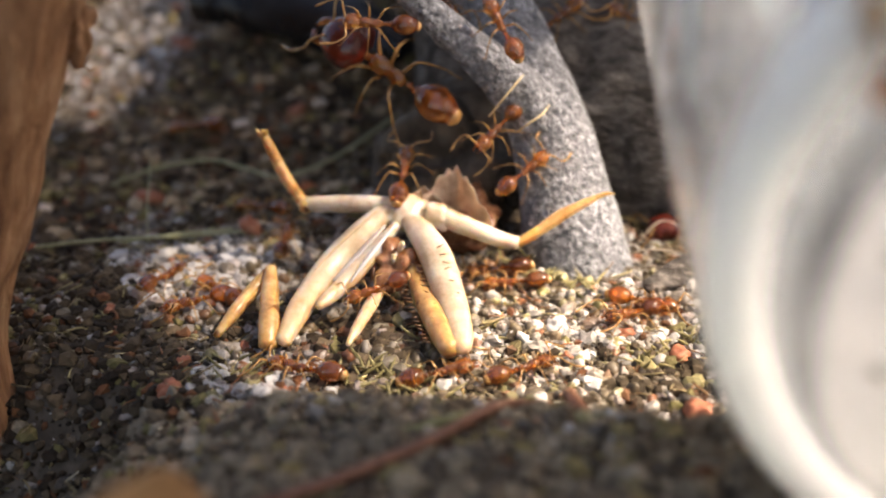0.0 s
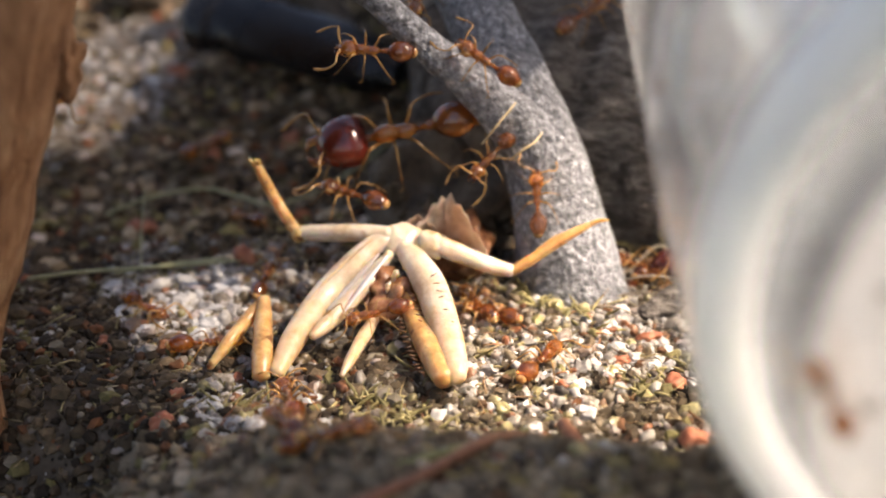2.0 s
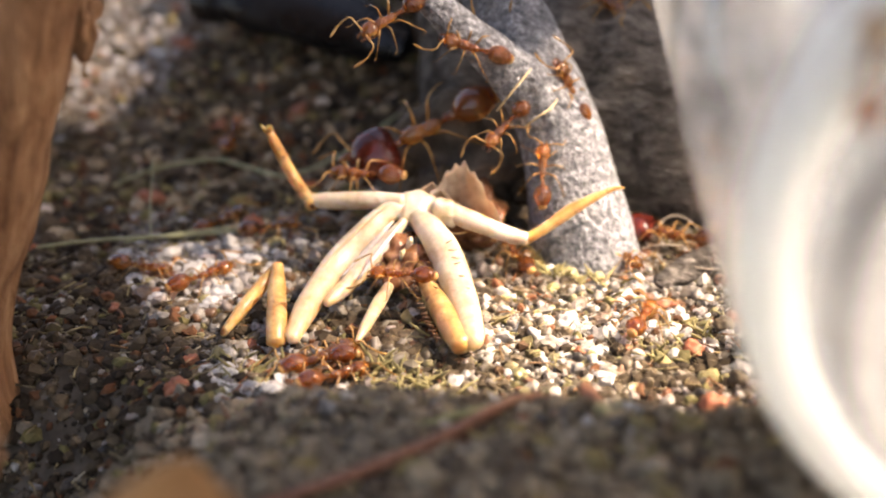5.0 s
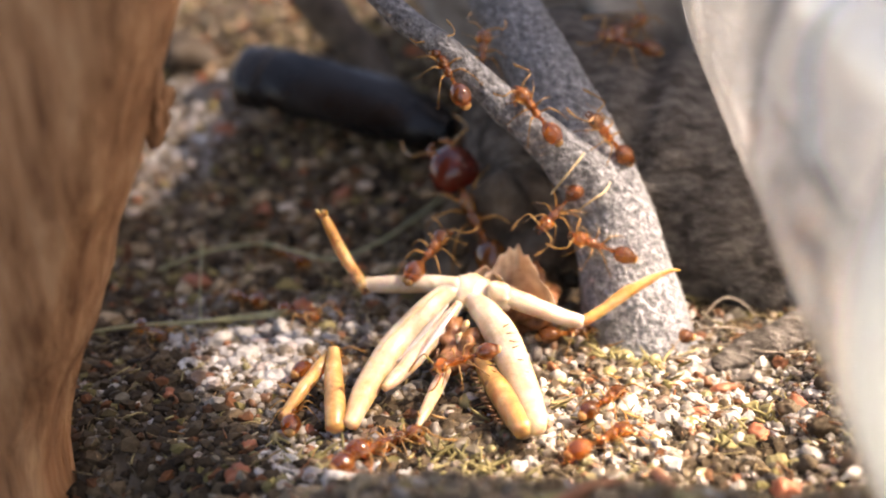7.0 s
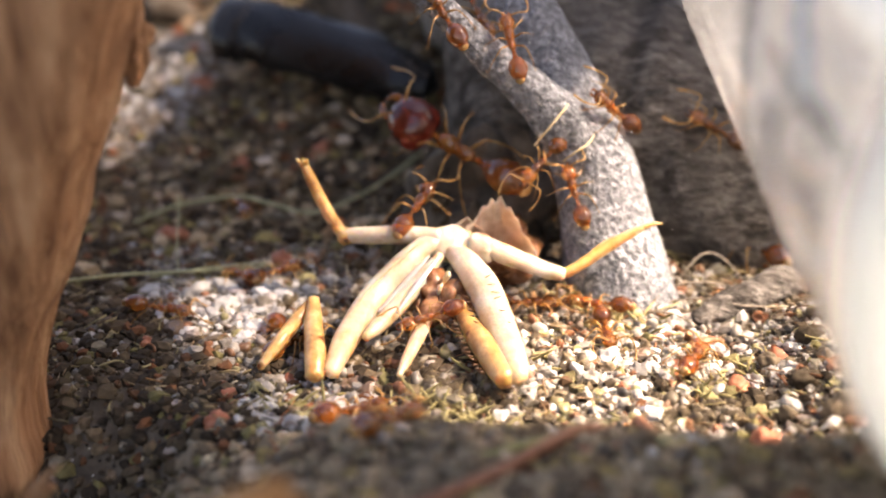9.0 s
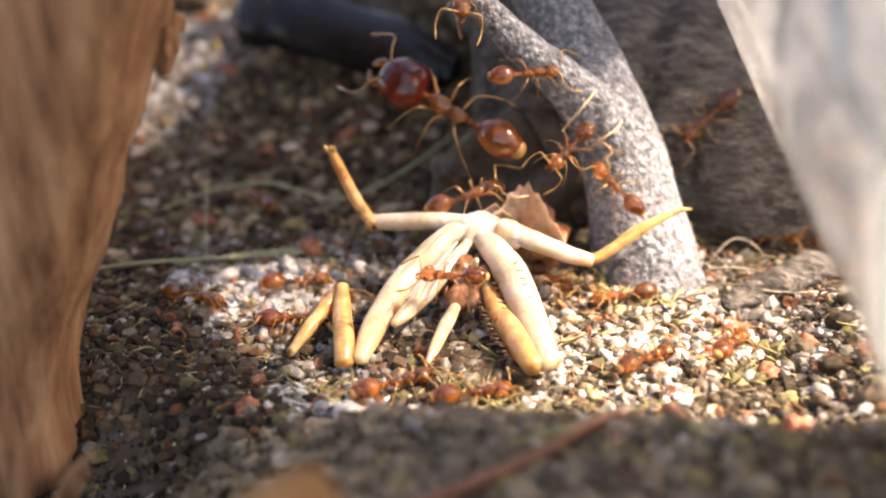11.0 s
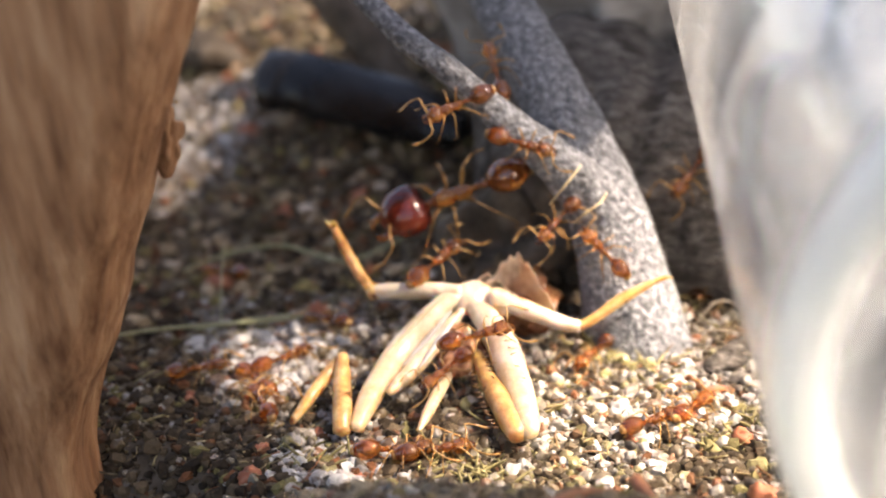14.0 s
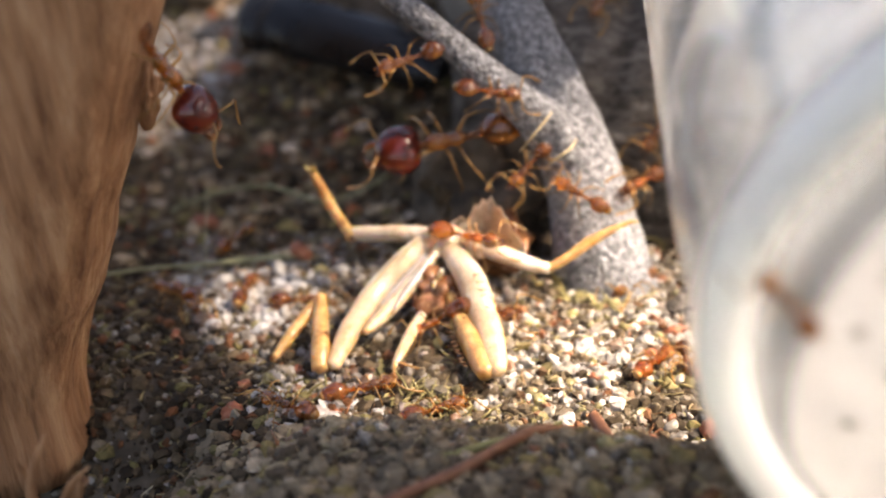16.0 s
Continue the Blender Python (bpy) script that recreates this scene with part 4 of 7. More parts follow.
chip("rust_crumb", "porous rust-red crumb on the sunlit grit", "crumb", -0.745, 0.70, 0.052, RED_BIT, 1, 0.8, 0.016)
chip("rust_chip", "rust-red chip on the shaded soil", "chip", -0.905, 1.72, 0.06, RED_BIT, 2, 0.6)
chip("rust_chip", "flat orange-red pebble by the twig", "chip", 0.803, 0.40, 0.038, RED_BIT, 3, 0.45, 0.01)
chip("rust_chip", "rough red-brown chip near the glass", "chip", 0.95, -0.24, 0.055, RED_BIT, 4, 0.6)
chip("rust_chip", "rough red-brown chip near the glass", "chip", 0.90, 0.10, 0.045, RED_BIT, 5, 0.6)
for k, (x, y, r) in enumerate(((-1.35, 1.05, 0.06), (-0.57, -0.42, 0.045), (-0.47, -0.10, 0.03), (-0.25, -0.36, 0.03), (0.72, 0.22, 0.03), (0.55, 0.02, 0.022), (0.30, 0.22, 0.022), (1.02, 0.22, 0.04), (-1.0, 0.02, 0.03), (-1.25, 1.6, 0.04), (-0.2, 1.9, 0.05), (-1.7, 2.3, 0.06), (0.75, -0.30, 0.03), (1.02, -0.40, 0.04), (-0.62, -0.25, 0.028))):
    chip("rust_chip", "small red-brown chip among the grit", "chip", x, y, r, RED_BIT, 10 + k, 0.6)
for k, (x, y, r) in enumerate(((0.50, 0.47, 0.035), (0.42, 0.40, 0.028), (0.62, 0.36, 0.03), (0.68, 0.12, 0.035), (0.80, 0.02, 0.03), (0.88, 0.32, 0.03), (-0.40, -0.16, 0.028), (0.10, -0.24, 0.03), (0.36, 0.55, 0.03), (-0.95, 0.60, 0.03))):
    chip("lichen_crumb", "yellowish lichen crumb on the grit", "crumb", x, y, r, MOSS, 40 + k, 0.55)
for k, (x, y, r) in enumerate(((-1.0, 0.42, 0.05), (-0.92, 0.52, 0.04), (-0.80, 0.58, 0.045), (-0.84, 0.36, 0.04), (0.50, 0.16, 0.04), (0.42, 0.06, 0.035), (0.58, 0.02, 0.03), (-0.28, -0.28, 0.04), (-0.12, -0.30, 0.03), (0.36, 0.10, 0.03), (0.70, 0.30, 0.03))):
    chip("pale_pebble", "pale grey quartz pebble in the sun", "pebble", x, y, r, PEBBLE, 60 + k, 0.65)

for k, (x, y, r) in enumerate(((1.0, 0.20, 0.07), (1.08, 0.05, 0.08), (1.12, 0.28, 0.07), (1.02, -0.10, 0.06), (1.15, -0.16, 0.08), (0.94, 0.04, 0.045), (1.10, -0.34, 0.06), (0.92, -0.14, 0.04), (1.16, 0.44, 0.06))):
    chip("soil_lump", "dark grey lump of gritty soil beside the glass", "soil lump", x, y, r * 0.62, CRUMB_ONE, 120 + k, 0.7)
tagged(part("bark_strip", tube(bmesh.new(), [(0.78, 0.50, 0.03 + ground_z(0.78, 0.50)), (0.92, 0.60, 0.05 + ground_z(0.92, 0.60)), (1.08, 0.72, 0.07 + ground_z(1.08, 0.72)), (1.2, 0.8, 0.06 + ground_z(1.2, 0.8))], [0.03, 0.055, 0.06, 0.04], seg=16, flat=0.5, fine=6, wob=0.3), LOG), "grey weathered strip of bark on the grit", "bark")

# dry stalks
stalk = thing("dry_stalk", "bent red-brown dry stalk lying on the front ridge", "stalk")
g1 = ground_z(0.62, -0.45) + 0.03
part("stem", tube(bmesh.new(), [(-0.02, -1.18, 0.27), (0.14, -1.05, 0.27), (0.30, -0.88, 0.265), (0.46, -0.66, 0.25), (0.615, -0.47, g1 + 0.02)], [0.012, 0.016, 0.017, 0.016, 0.012], seg=8, fine=5), STRAW, stalk)
part("broken_end", tube(bmesh.new(), [(0.59, -0.40, g1 + 0.035), (0.64, -0.50, g1 + 0.03), (0.70, -0.62, g1 + 0.01)], [0.02, 0.024, 0.014], seg=8, fine=4), STRAW, stalk, "short thick broken end")
tagged(part("dry_stalk", tube(bmesh.new(), [(0.16, -0.86, 0.245), (0.32, -0.76, 0.25), (0.45, -0.66, 0.24), (0.52, -0.58, 0.23)], [0.008, 0.013, 0.012, 0.006], seg=8, fine=4), OLIVE), "flat olive dry blade on the front ridge", "stalk")

# dry moss by the front and round the twig's foot
def moss(x, y, count, spread, seed):
    rng = random.Random(seed)
    bm = bmesh.new()
    for _ in range(count):
        a0 = rng.uniform(0, 6.28)
        p = Vector((rng.gauss(0, spread), rng.gauss(0, spread * 0.7), rng.uniform(0, 0.02)))
        d = Vector((math.cos(a0), math.sin(a0), rng.uniform(0.1, 0.9))) * rng.uniform(0.03, 0.07)
        bend = Vector((rng.uniform(-1, 1), rng.uniform(-1, 1), rng.uniform(-0.6, 0.4))) * 0.025
        tube(bm, [p, p + d * 0.5 + bend * 0.3, p + d + bend], [0.0045, 0.0055, 0.0015], seg=5, fine=2)
    return tagged(part("moss_tuft", bm, MOSS, at=set_down(x, y, 0.005)), "dry yellow-green moss tuft in the grit", "moss", "moss tufts")


for k, (x, y, n, sp) in enumerate(((0.06, -0.22, 34, 0.055), (-0.04, -0.20, 22, 0.045), (0.16, -0.27, 18, 0.04), (0.44, 0.52, 22, 0.05), (0.34, 0.58, 14, 0.04), (0.60, 0.44, 14, 0.05), (0.78, 0.06, 16, 0.05), (-0.40, -0.27, 16, 0.05), (-1.02, 0.60, 14, 0.05), (0.95, 0.16, 14, 0.05), (0.18, 0.10, 16, 0.05))):
    moss(x, y, n, sp, 70 + k)

# bits caught on the twig
part("bristle", tube(bmesh.new(), [(0.205, 0.615, 0.575), (0.25, 0.60, 0.635), (0.297, 0.64, 0.69), (0.31, 0.70, 0.70)], [0.003, 0.0042, 0.0045, 0.003], seg=6, fine=4), STRAWY, twig, "pale thin bristle")
part("bristle", tube(bmesh.new(), [(0.305, 0.61, 0.525), (0.345, 0.60, 0.56), (0.387, 0.63, 0.585), (0.40, 0.72, 0.59)], [0.003, 0.0042, 0.0045, 0.003], seg=6, fine=4), STRAWY, twig, "pale thin bristle")

# rootlets at the foot of the twig
for k, pts in enumerate(([(0.66, 0.70, 0.02), (0.78, 0.68, 0.07), (0.90, 0.72, 0.04), (1.0, 0.70, 0.02)], [(0.70, 0.62, 0.02), (0.82, 0.60, 0.05), (0.92, 0.56, 0.06), (1.02, 0.60, 0.02)], [(0.72, 0.78, 0.02), (0.80, 0.84, 0.10), (0.88, 0.86, 0.09), (0.96, 0.82, 0.02)], [(0.60, 0.52, 0.02), (0.70, 0.50, 0.04), (0.80, 0.48, 0.01)])):
    tagged(part("rootlet", tube(bmesh.new(), [(x, y, z + ground_z(x, y)) for x, y, z in pts], [0.003, 0.0045, 0.004, 0.002][:len(pts)], seg=6, fine=4), ROOT), "thin pale rootlet on the grit", "rootlet", "rootlets at the twig's foot")

# fine threads of dry grass over the shaded soil
def thread(pts, r):
    tagged(part("grass_thread", tube(bmesh.new(), [(x, y, ground_z(x, y) + z) for x, y, z in pts], r, seg=6, fine=6), THREAD), "fine pale green dry grass thread", "grass", "grass threads")


thread([(-1.55, 1.10, 0.05), (-1.39, 1.18, 0.09), (-1.15, 1.25, 0.10), (-0.97, 1.20, 0.10), (-0.78, 1.17, 0.09), (-0.60, 1.40, 0.08), (-0.41, 1.70, 0.05)], 0.008)
thread([(-1.5, 0.40, 0.05), (-1.3, 0.46, 0.06), (-1.1, 0.54, 0.06), (-0.9, 0.62, 0.05), (-0.76, 0.68, 0.03)], 0.007)
thread([(-1.12, 0.56, 0.03), (-1.16, 0.66, 0.12), (-1.2, 0.78, 0.2), (-1.24, 0.9, 0.26)], 0.003)
thread([(-1.2, 0.50, 0.04), (-1.0, 0.58, 0.07), (-0.8, 0.64, 0.06)], 0.005)

# things behind the black strip
chip("rotten_wood", "dark lump of rotten wood lying behind the pale grit", "wood lump", -2.22, 3.0, 0.20, SOIL, 92, 0.75, 0.00)
chip("pale_stone", "pale beige stone behind the black strip", "stone", -2.75, 3.6, 0.30, STONE, 90, 0.5)
tagged(part("dark_stick", tube(bmesh.new(), [(-1.45, 2.75, 1.15), (-1.25, 2.60, 0.98), (-1.05, 2.50, 0.80), (-0.80, 2.35, 0.55), (-0.72, 2.30, 0.42)], [0.10, 0.11, 0.10, 0.09, 0.07], seg=16, fine=5, wob=0.2), SOIL), "dark rotten stick leaning behind the black strip", "stick")
chip("bark_chip", "pinkish brown bark chip behind the black strip", "bark", -0.85, 2.42, 0.14, RED_BIT, 91, 0.35, 0.16)

# bark flake standing close to the eye, low in view
tagged(part("bark_flake", tube(bmesh.new(), [(-0.10, -1.60, 0.05), (-0.08, -1.60, 0.25), (-0.03, -1.60, 0.45), (0.0, -1.59, 0.59), (0.03, -1.58, 0.66)], [0.26, 0.24, 0.18, 0.11, 0.04], seg=24, flat=0.45, fine=6, wob=0.3), FLAKE), "orange-brown bark flake stuck in the front ridge", "bark")


# single pebbles nearest to the husk, loose on the ground
def loose_pebbles():
    shapes = []
    for k, (co, fa) in enumerate(grain_shapes(2, 8)):
        me = bpy.data.meshes.new("pebble")
        me.from_pydata([tuple(v * 0.00022) for v in co], [], [tuple(v) for v in fa.tolist()])
        me.materials.append(GRAIN_ONE)
        me.polygons.foreach_set("use_smooth", [True] * len(me.polygons))
        shapes.append(me)
    rng = random.Random(21)
    for k in range(300):
        x, y = rng.uniform(-1.05, 1.0), rng.uniform(-0.34, 0.66)
        if shaded_soil(x, y):
            x += 0.7
        r = rng.choice((0.7, 0.8, 0.9, 1.0, 1.1, 1.35))
        ob = new("pebble", shapes[k % 8])
        ob.parent = ground
        ob.matrix_basis = Matrix.LocRotScale(Vector((x, y, ground_z(x, y) + 0.012 * r)) * CM, Euler((rng.uniform(0, 6), rng.uniform(0, 6), rng.uniform(0, 6))), (r, r, r))


loose_pebbles()


# ---- ants ----
def limb(points, radii, origin):
    """A jointed limb, its own origin at its root."""
    o = Vector(origin)
    return tube(bmesh.new(), [Vector(p) - o for p in points], radii, seg=7, fine=3)


def make_ant(big):
    """An ant facing +x, standing at its origin."""
    h = 0.052 if not big else 0.075
    k = 1.0 if not big else 1.3
    ob = thing("ant", "ant", "ant", "ants about the husk")
    skin, dark = (ANT_ORANGE, ANT_DARK) if not big else (ANT_RED, ANT_DARK)
    up = Vector((0, 0, h))

    def P(x, y, z):
        return Vector((x * k, y * k, z * k)) + up

    def heart(c):
        c = c.copy()
        c.y *= 1 + 0.22 * max(0.0, -c.x)
        if c.x < -0.4:
            c.x += 0.35 * (1 - abs(c.y)) * (-c.x - 0.4)
        return c

    hx, hr = (0.088, (0.036, 0.031, 0.026)) if not big else (0.118, (0.074, 0.070, 0.056))
    head_at = P(hx, 0, 0.0) if not big else up + Vector((0.165, 0, 0.0))
    head = part("head", blob(bmesh.new(), (0, 0, 0), hr, sub=3, shape=heart), skin, ob, "big dark red heart-shaped head" if big else "", at=head_at)
    for sy in (-1, 1):
        part("eye", blob(bmesh.new(), (hr[0] * 0.25, sy * hr[1] * 0.90, hr[2] * 0.35), (0.0065, 0.004, 0.0065), sub=2), EYE, head, "black eye")
        part("mandible", tube(bmesh.new(), [(hr[0] * 0.85, sy * hr[1] * 0.45, -0.006), (hr[0] * 1.22, sy * hr[1] * 0.40, -0.010), (hr[0] * 1.40, sy * hr[1] * 0.08, -0.011)], [hr[1] * 0.16, hr[1] * 0.15, hr[1] * 0.05], seg=8, fine=3), ANT_DARK, head, "dark toothed jaw")
        a = hr[0]
        part("antenna", tube(bmesh.new(), [(a * 0.7, sy * a * 0.3, a * 0.45), (a * 0.9, sy * (a * 0.4 + 0.028), a * 0.5 + 0.016), (a * 1.0, sy * (a * 0.4 + 0.055), a * 0.4 + 0.018), (a * 1.0 + 0.035, sy * (a * 0.4 + 0.066), a * 0.2), (a * 1.0 + 0.070, sy * (a * 0.4 + 0.060), -0.012), (a + 0.086, sy * (a * 0.4 + 0.056), -0.017)],
                             [0.0032, 0.0034, 0.0030, 0.0028, 0.0050, 0.0028], seg=6, fine=3), ANT_LEG, head, "elbowed antenna")
    bm = bmesh.new()
    blob(bm, P(0.040, 0, 0.003), (0.030 * k, 0.019 * k, 0.020 * k), sub=3)
    blob(bm, P(0.004, 0, -0.001), (0.030 * k, 0.015 * k, 0.016 * k), (0, 8, 0), sub=3)
    tube(bm, [P(0.055, 0, 0.0), P(0.075, 0, 0.0)] if not big else [P(0.055, 0, 0), up + Vector((0.11, 0, 0))], 0.008 * k, seg=8)
    part("thorax", bm, ANT_ORANGE, ob)
    bm = bmesh.new()
    tube(bm, [P(-0.022, 0, -0.005), P(-0.034, 0, -0.002), P(-0.052, 0, -0.002)], 0.005 * k, seg=8)
    blob(bm, P(-0.034, 0, 0.004), (0.007 * k, 0.008 * k, 0.012 * k), sub=2)
    blob(bm, P(-0.050, 0, 0.002), (0.010 * k, 0.011 * k, 0.010 * k), sub=2)
    part("waist", bm, ANT_ORANGE, ob)
    g = part("gaster", blob(bmesh.new(), (0, 0, 0), (0.051 * k, 0.037 * k, 0.035 * k), sub=3, shape=lambda c: Vector((c.x, c.y * (1 - 0.25 * max(0, -c.x)), c.z * (1 - 0.25 * max(0, -c.x))))), dark, ob, "glossy dark-banded gaster", at=P(-0.104, 0, 0.006))
    part("gaster_tip", blob(bmesh.new(), (-0.040 * k, 0, -0.004 * k), (0.016 * k, 0.020 * k, 0.019 * k), sub=2), ANT_LEG, g, "pale amber tip")
    for sy in (-1, 1):
        for root, kn, ank, foot in (((0.052, 0.012, -0.012), (0.078, 0.040, 0.016), (0.106, 0.064, -0.020), (0.122, 0.074)),
                                    ((0.028, 0.013, -0.013), (0.028, 0.052, 0.018), (0.032, 0.086, -0.018), (0.034, 0.100)),
                                    ((0.002, 0.012, -0.013), (-0.024, 0.048, 0.020), (-0.060, 0.078, -0.016), (-0.086, 0.092))):
            r = P(root[0], sy * root[1], root[2])
            q = [r, P(kn[0] * 0.55 + root[0] * 0.45, sy * (kn[1] * 0.5 + root[1] * 0.5), kn[2] * 0.6), P(kn[0], sy * kn[1], kn[2]), P(ank[0], sy * ank[1], ank[2])]
            f_ = P(foot[0], sy * foot[1], 0)
            f_.z = 0.004
            q.append(f_)
            q.append(f_ + Vector((0.012, sy * 0.006, -0.001)))
            part("leg", limb(q, [0.0032 * k, 0.0039 * k, 0.0024 * k, 0.0017 * k, 0.0012 * k, 0.0009 * k], r), ANT_LEG, ob, at=r)
    return ob


PATTERN = {False: make_ant(False), True: make_ant(True)}
USED = set()


def add_ant(label, scale, big=False):
    """One more ant; the first of each kind is the pattern itself."""
    ob = PATTERN[big] if big not in USED else copy_thing(PATTERN[big], Matrix())
    USED.add(big)
    ob.scale = (scale,) * 3
    ob["label"] = label
    return ob


def gait(ant, rows, seed):
    """The legs swing in two sets of three, the more the faster the ant goes; the head sways a little."""
    rng = random.Random(seed)
    legs = [o for o in ant.children if o.name.startswith("leg")]
    head = [o for o in ant.children if o.name.startswith("head")][0]
    times = [r[0] for r in rows]
    step = 0.25
    for n, leg in enumerate(legs):
        place = leg.location.copy()
        side = 1 if place.y > 0 else -1
        own = rng.uniform(0, 0.8)
        keys = []
        for k in range(int(16 / step) + 1):
            t = k * step
            i = max(0, min(len(times) - 2, sum(1 for v in times if v <= t) - 1))
            far = (rows[i + 1][1].translation - rows[i][1].translation).length / max(0.1, times[i + 1] - times[i])
            swing = 3.0 + min(17.0, far * 9000)
            w = 2 * math.pi * t * 1.7 + math.pi * (n % 2) + own
            keys.append((t, Matrix.Translation(place) @ pose(0, 0, 0, side * 0.35 * swing * max(0, math.cos(w)), 0, side * swing * math.sin(w))))
        walk(leg, keys)
    place = head.location.copy()
    walk(head, [(k * 0.8, Matrix.Translation(place) @ pose(0, 0, 0, 0, rng.uniform(-8, 10), rng.uniform(-14, 14))) for k in range(21)])


ant_twig_a = add_ant("small dark amber ant gripping the grey twig", 0.85)
ant_twig_b = add_ant("small amber ant clinging to the twig's bark", 0.85)
ant_twig_c = add_ant("amber ant climbing along the side branch", 0.90)
ant_branch_a = add_ant("amber ant stretched out beside the thin branch", 0.95)
ant_branch_b = add_ant("amber ant on the shaded side of the twig", 0.90)
ant_twig_d = add_ant("amber ant climbing the sunny edge of the twig", 0.90)
ant_big_a = add_ant("large dark red ant with a big glossy head", 1.38, True)
ant_husk_a = add_ant("amber ant tugging at the pale husk", 1.00)
ant_husk_b = add_ant("amber ant crawling about the husk's legs", 0.90)
ant_husk_c = add_ant("amber ant under the husk's raised leg", 0.85)
ant_belly = add_ant("amber ant feeding between the husk's legs", 0.80)
ant_left_a = add_ant("dark amber ant with long dark legs", 0.85)
ant_left_b = add_ant("dark amber ant picking its way over the grit", 0.90)
ant_left_c = add_ant("amber ant walking at the edge of the sunlit grit", 0.90)
ant_left_d = add_ant("amber ant clambering over a rust-coloured crumb", 0.85)
ant_front_a = add_ant("amber ant foraging in front of the husk", 0.95)
ant_front_b = add_ant("amber ant half hidden by the front ridge", 0.90)
ant_right_a = add_ant("dark amber ant among the sunlit grit by the glass", 0.90)
ant_right_b = add_ant("small amber ant on the bright grit", 0.85)
ant_log_a = add_ant("amber ant climbing the old log", 0.95)
ant_log_b = add_ant("reddish ant in the shade of the log", 0.95)
ant_big_b = add_ant("large dark red ant in the log's shadow", 0.95, True)
ant_back_a = add_ant("reddish ant on the shaded soil behind", 0.95)
ant_glass_a = add_ant("reddish ant walking over the pale glass base", 0.58)
ant_red_carrier = add_ant("amber ant near the husk's amber shank", 0.90)
ant_big_c = add_ant("large dark brown ant at the edge of the wood", 1.00, True)


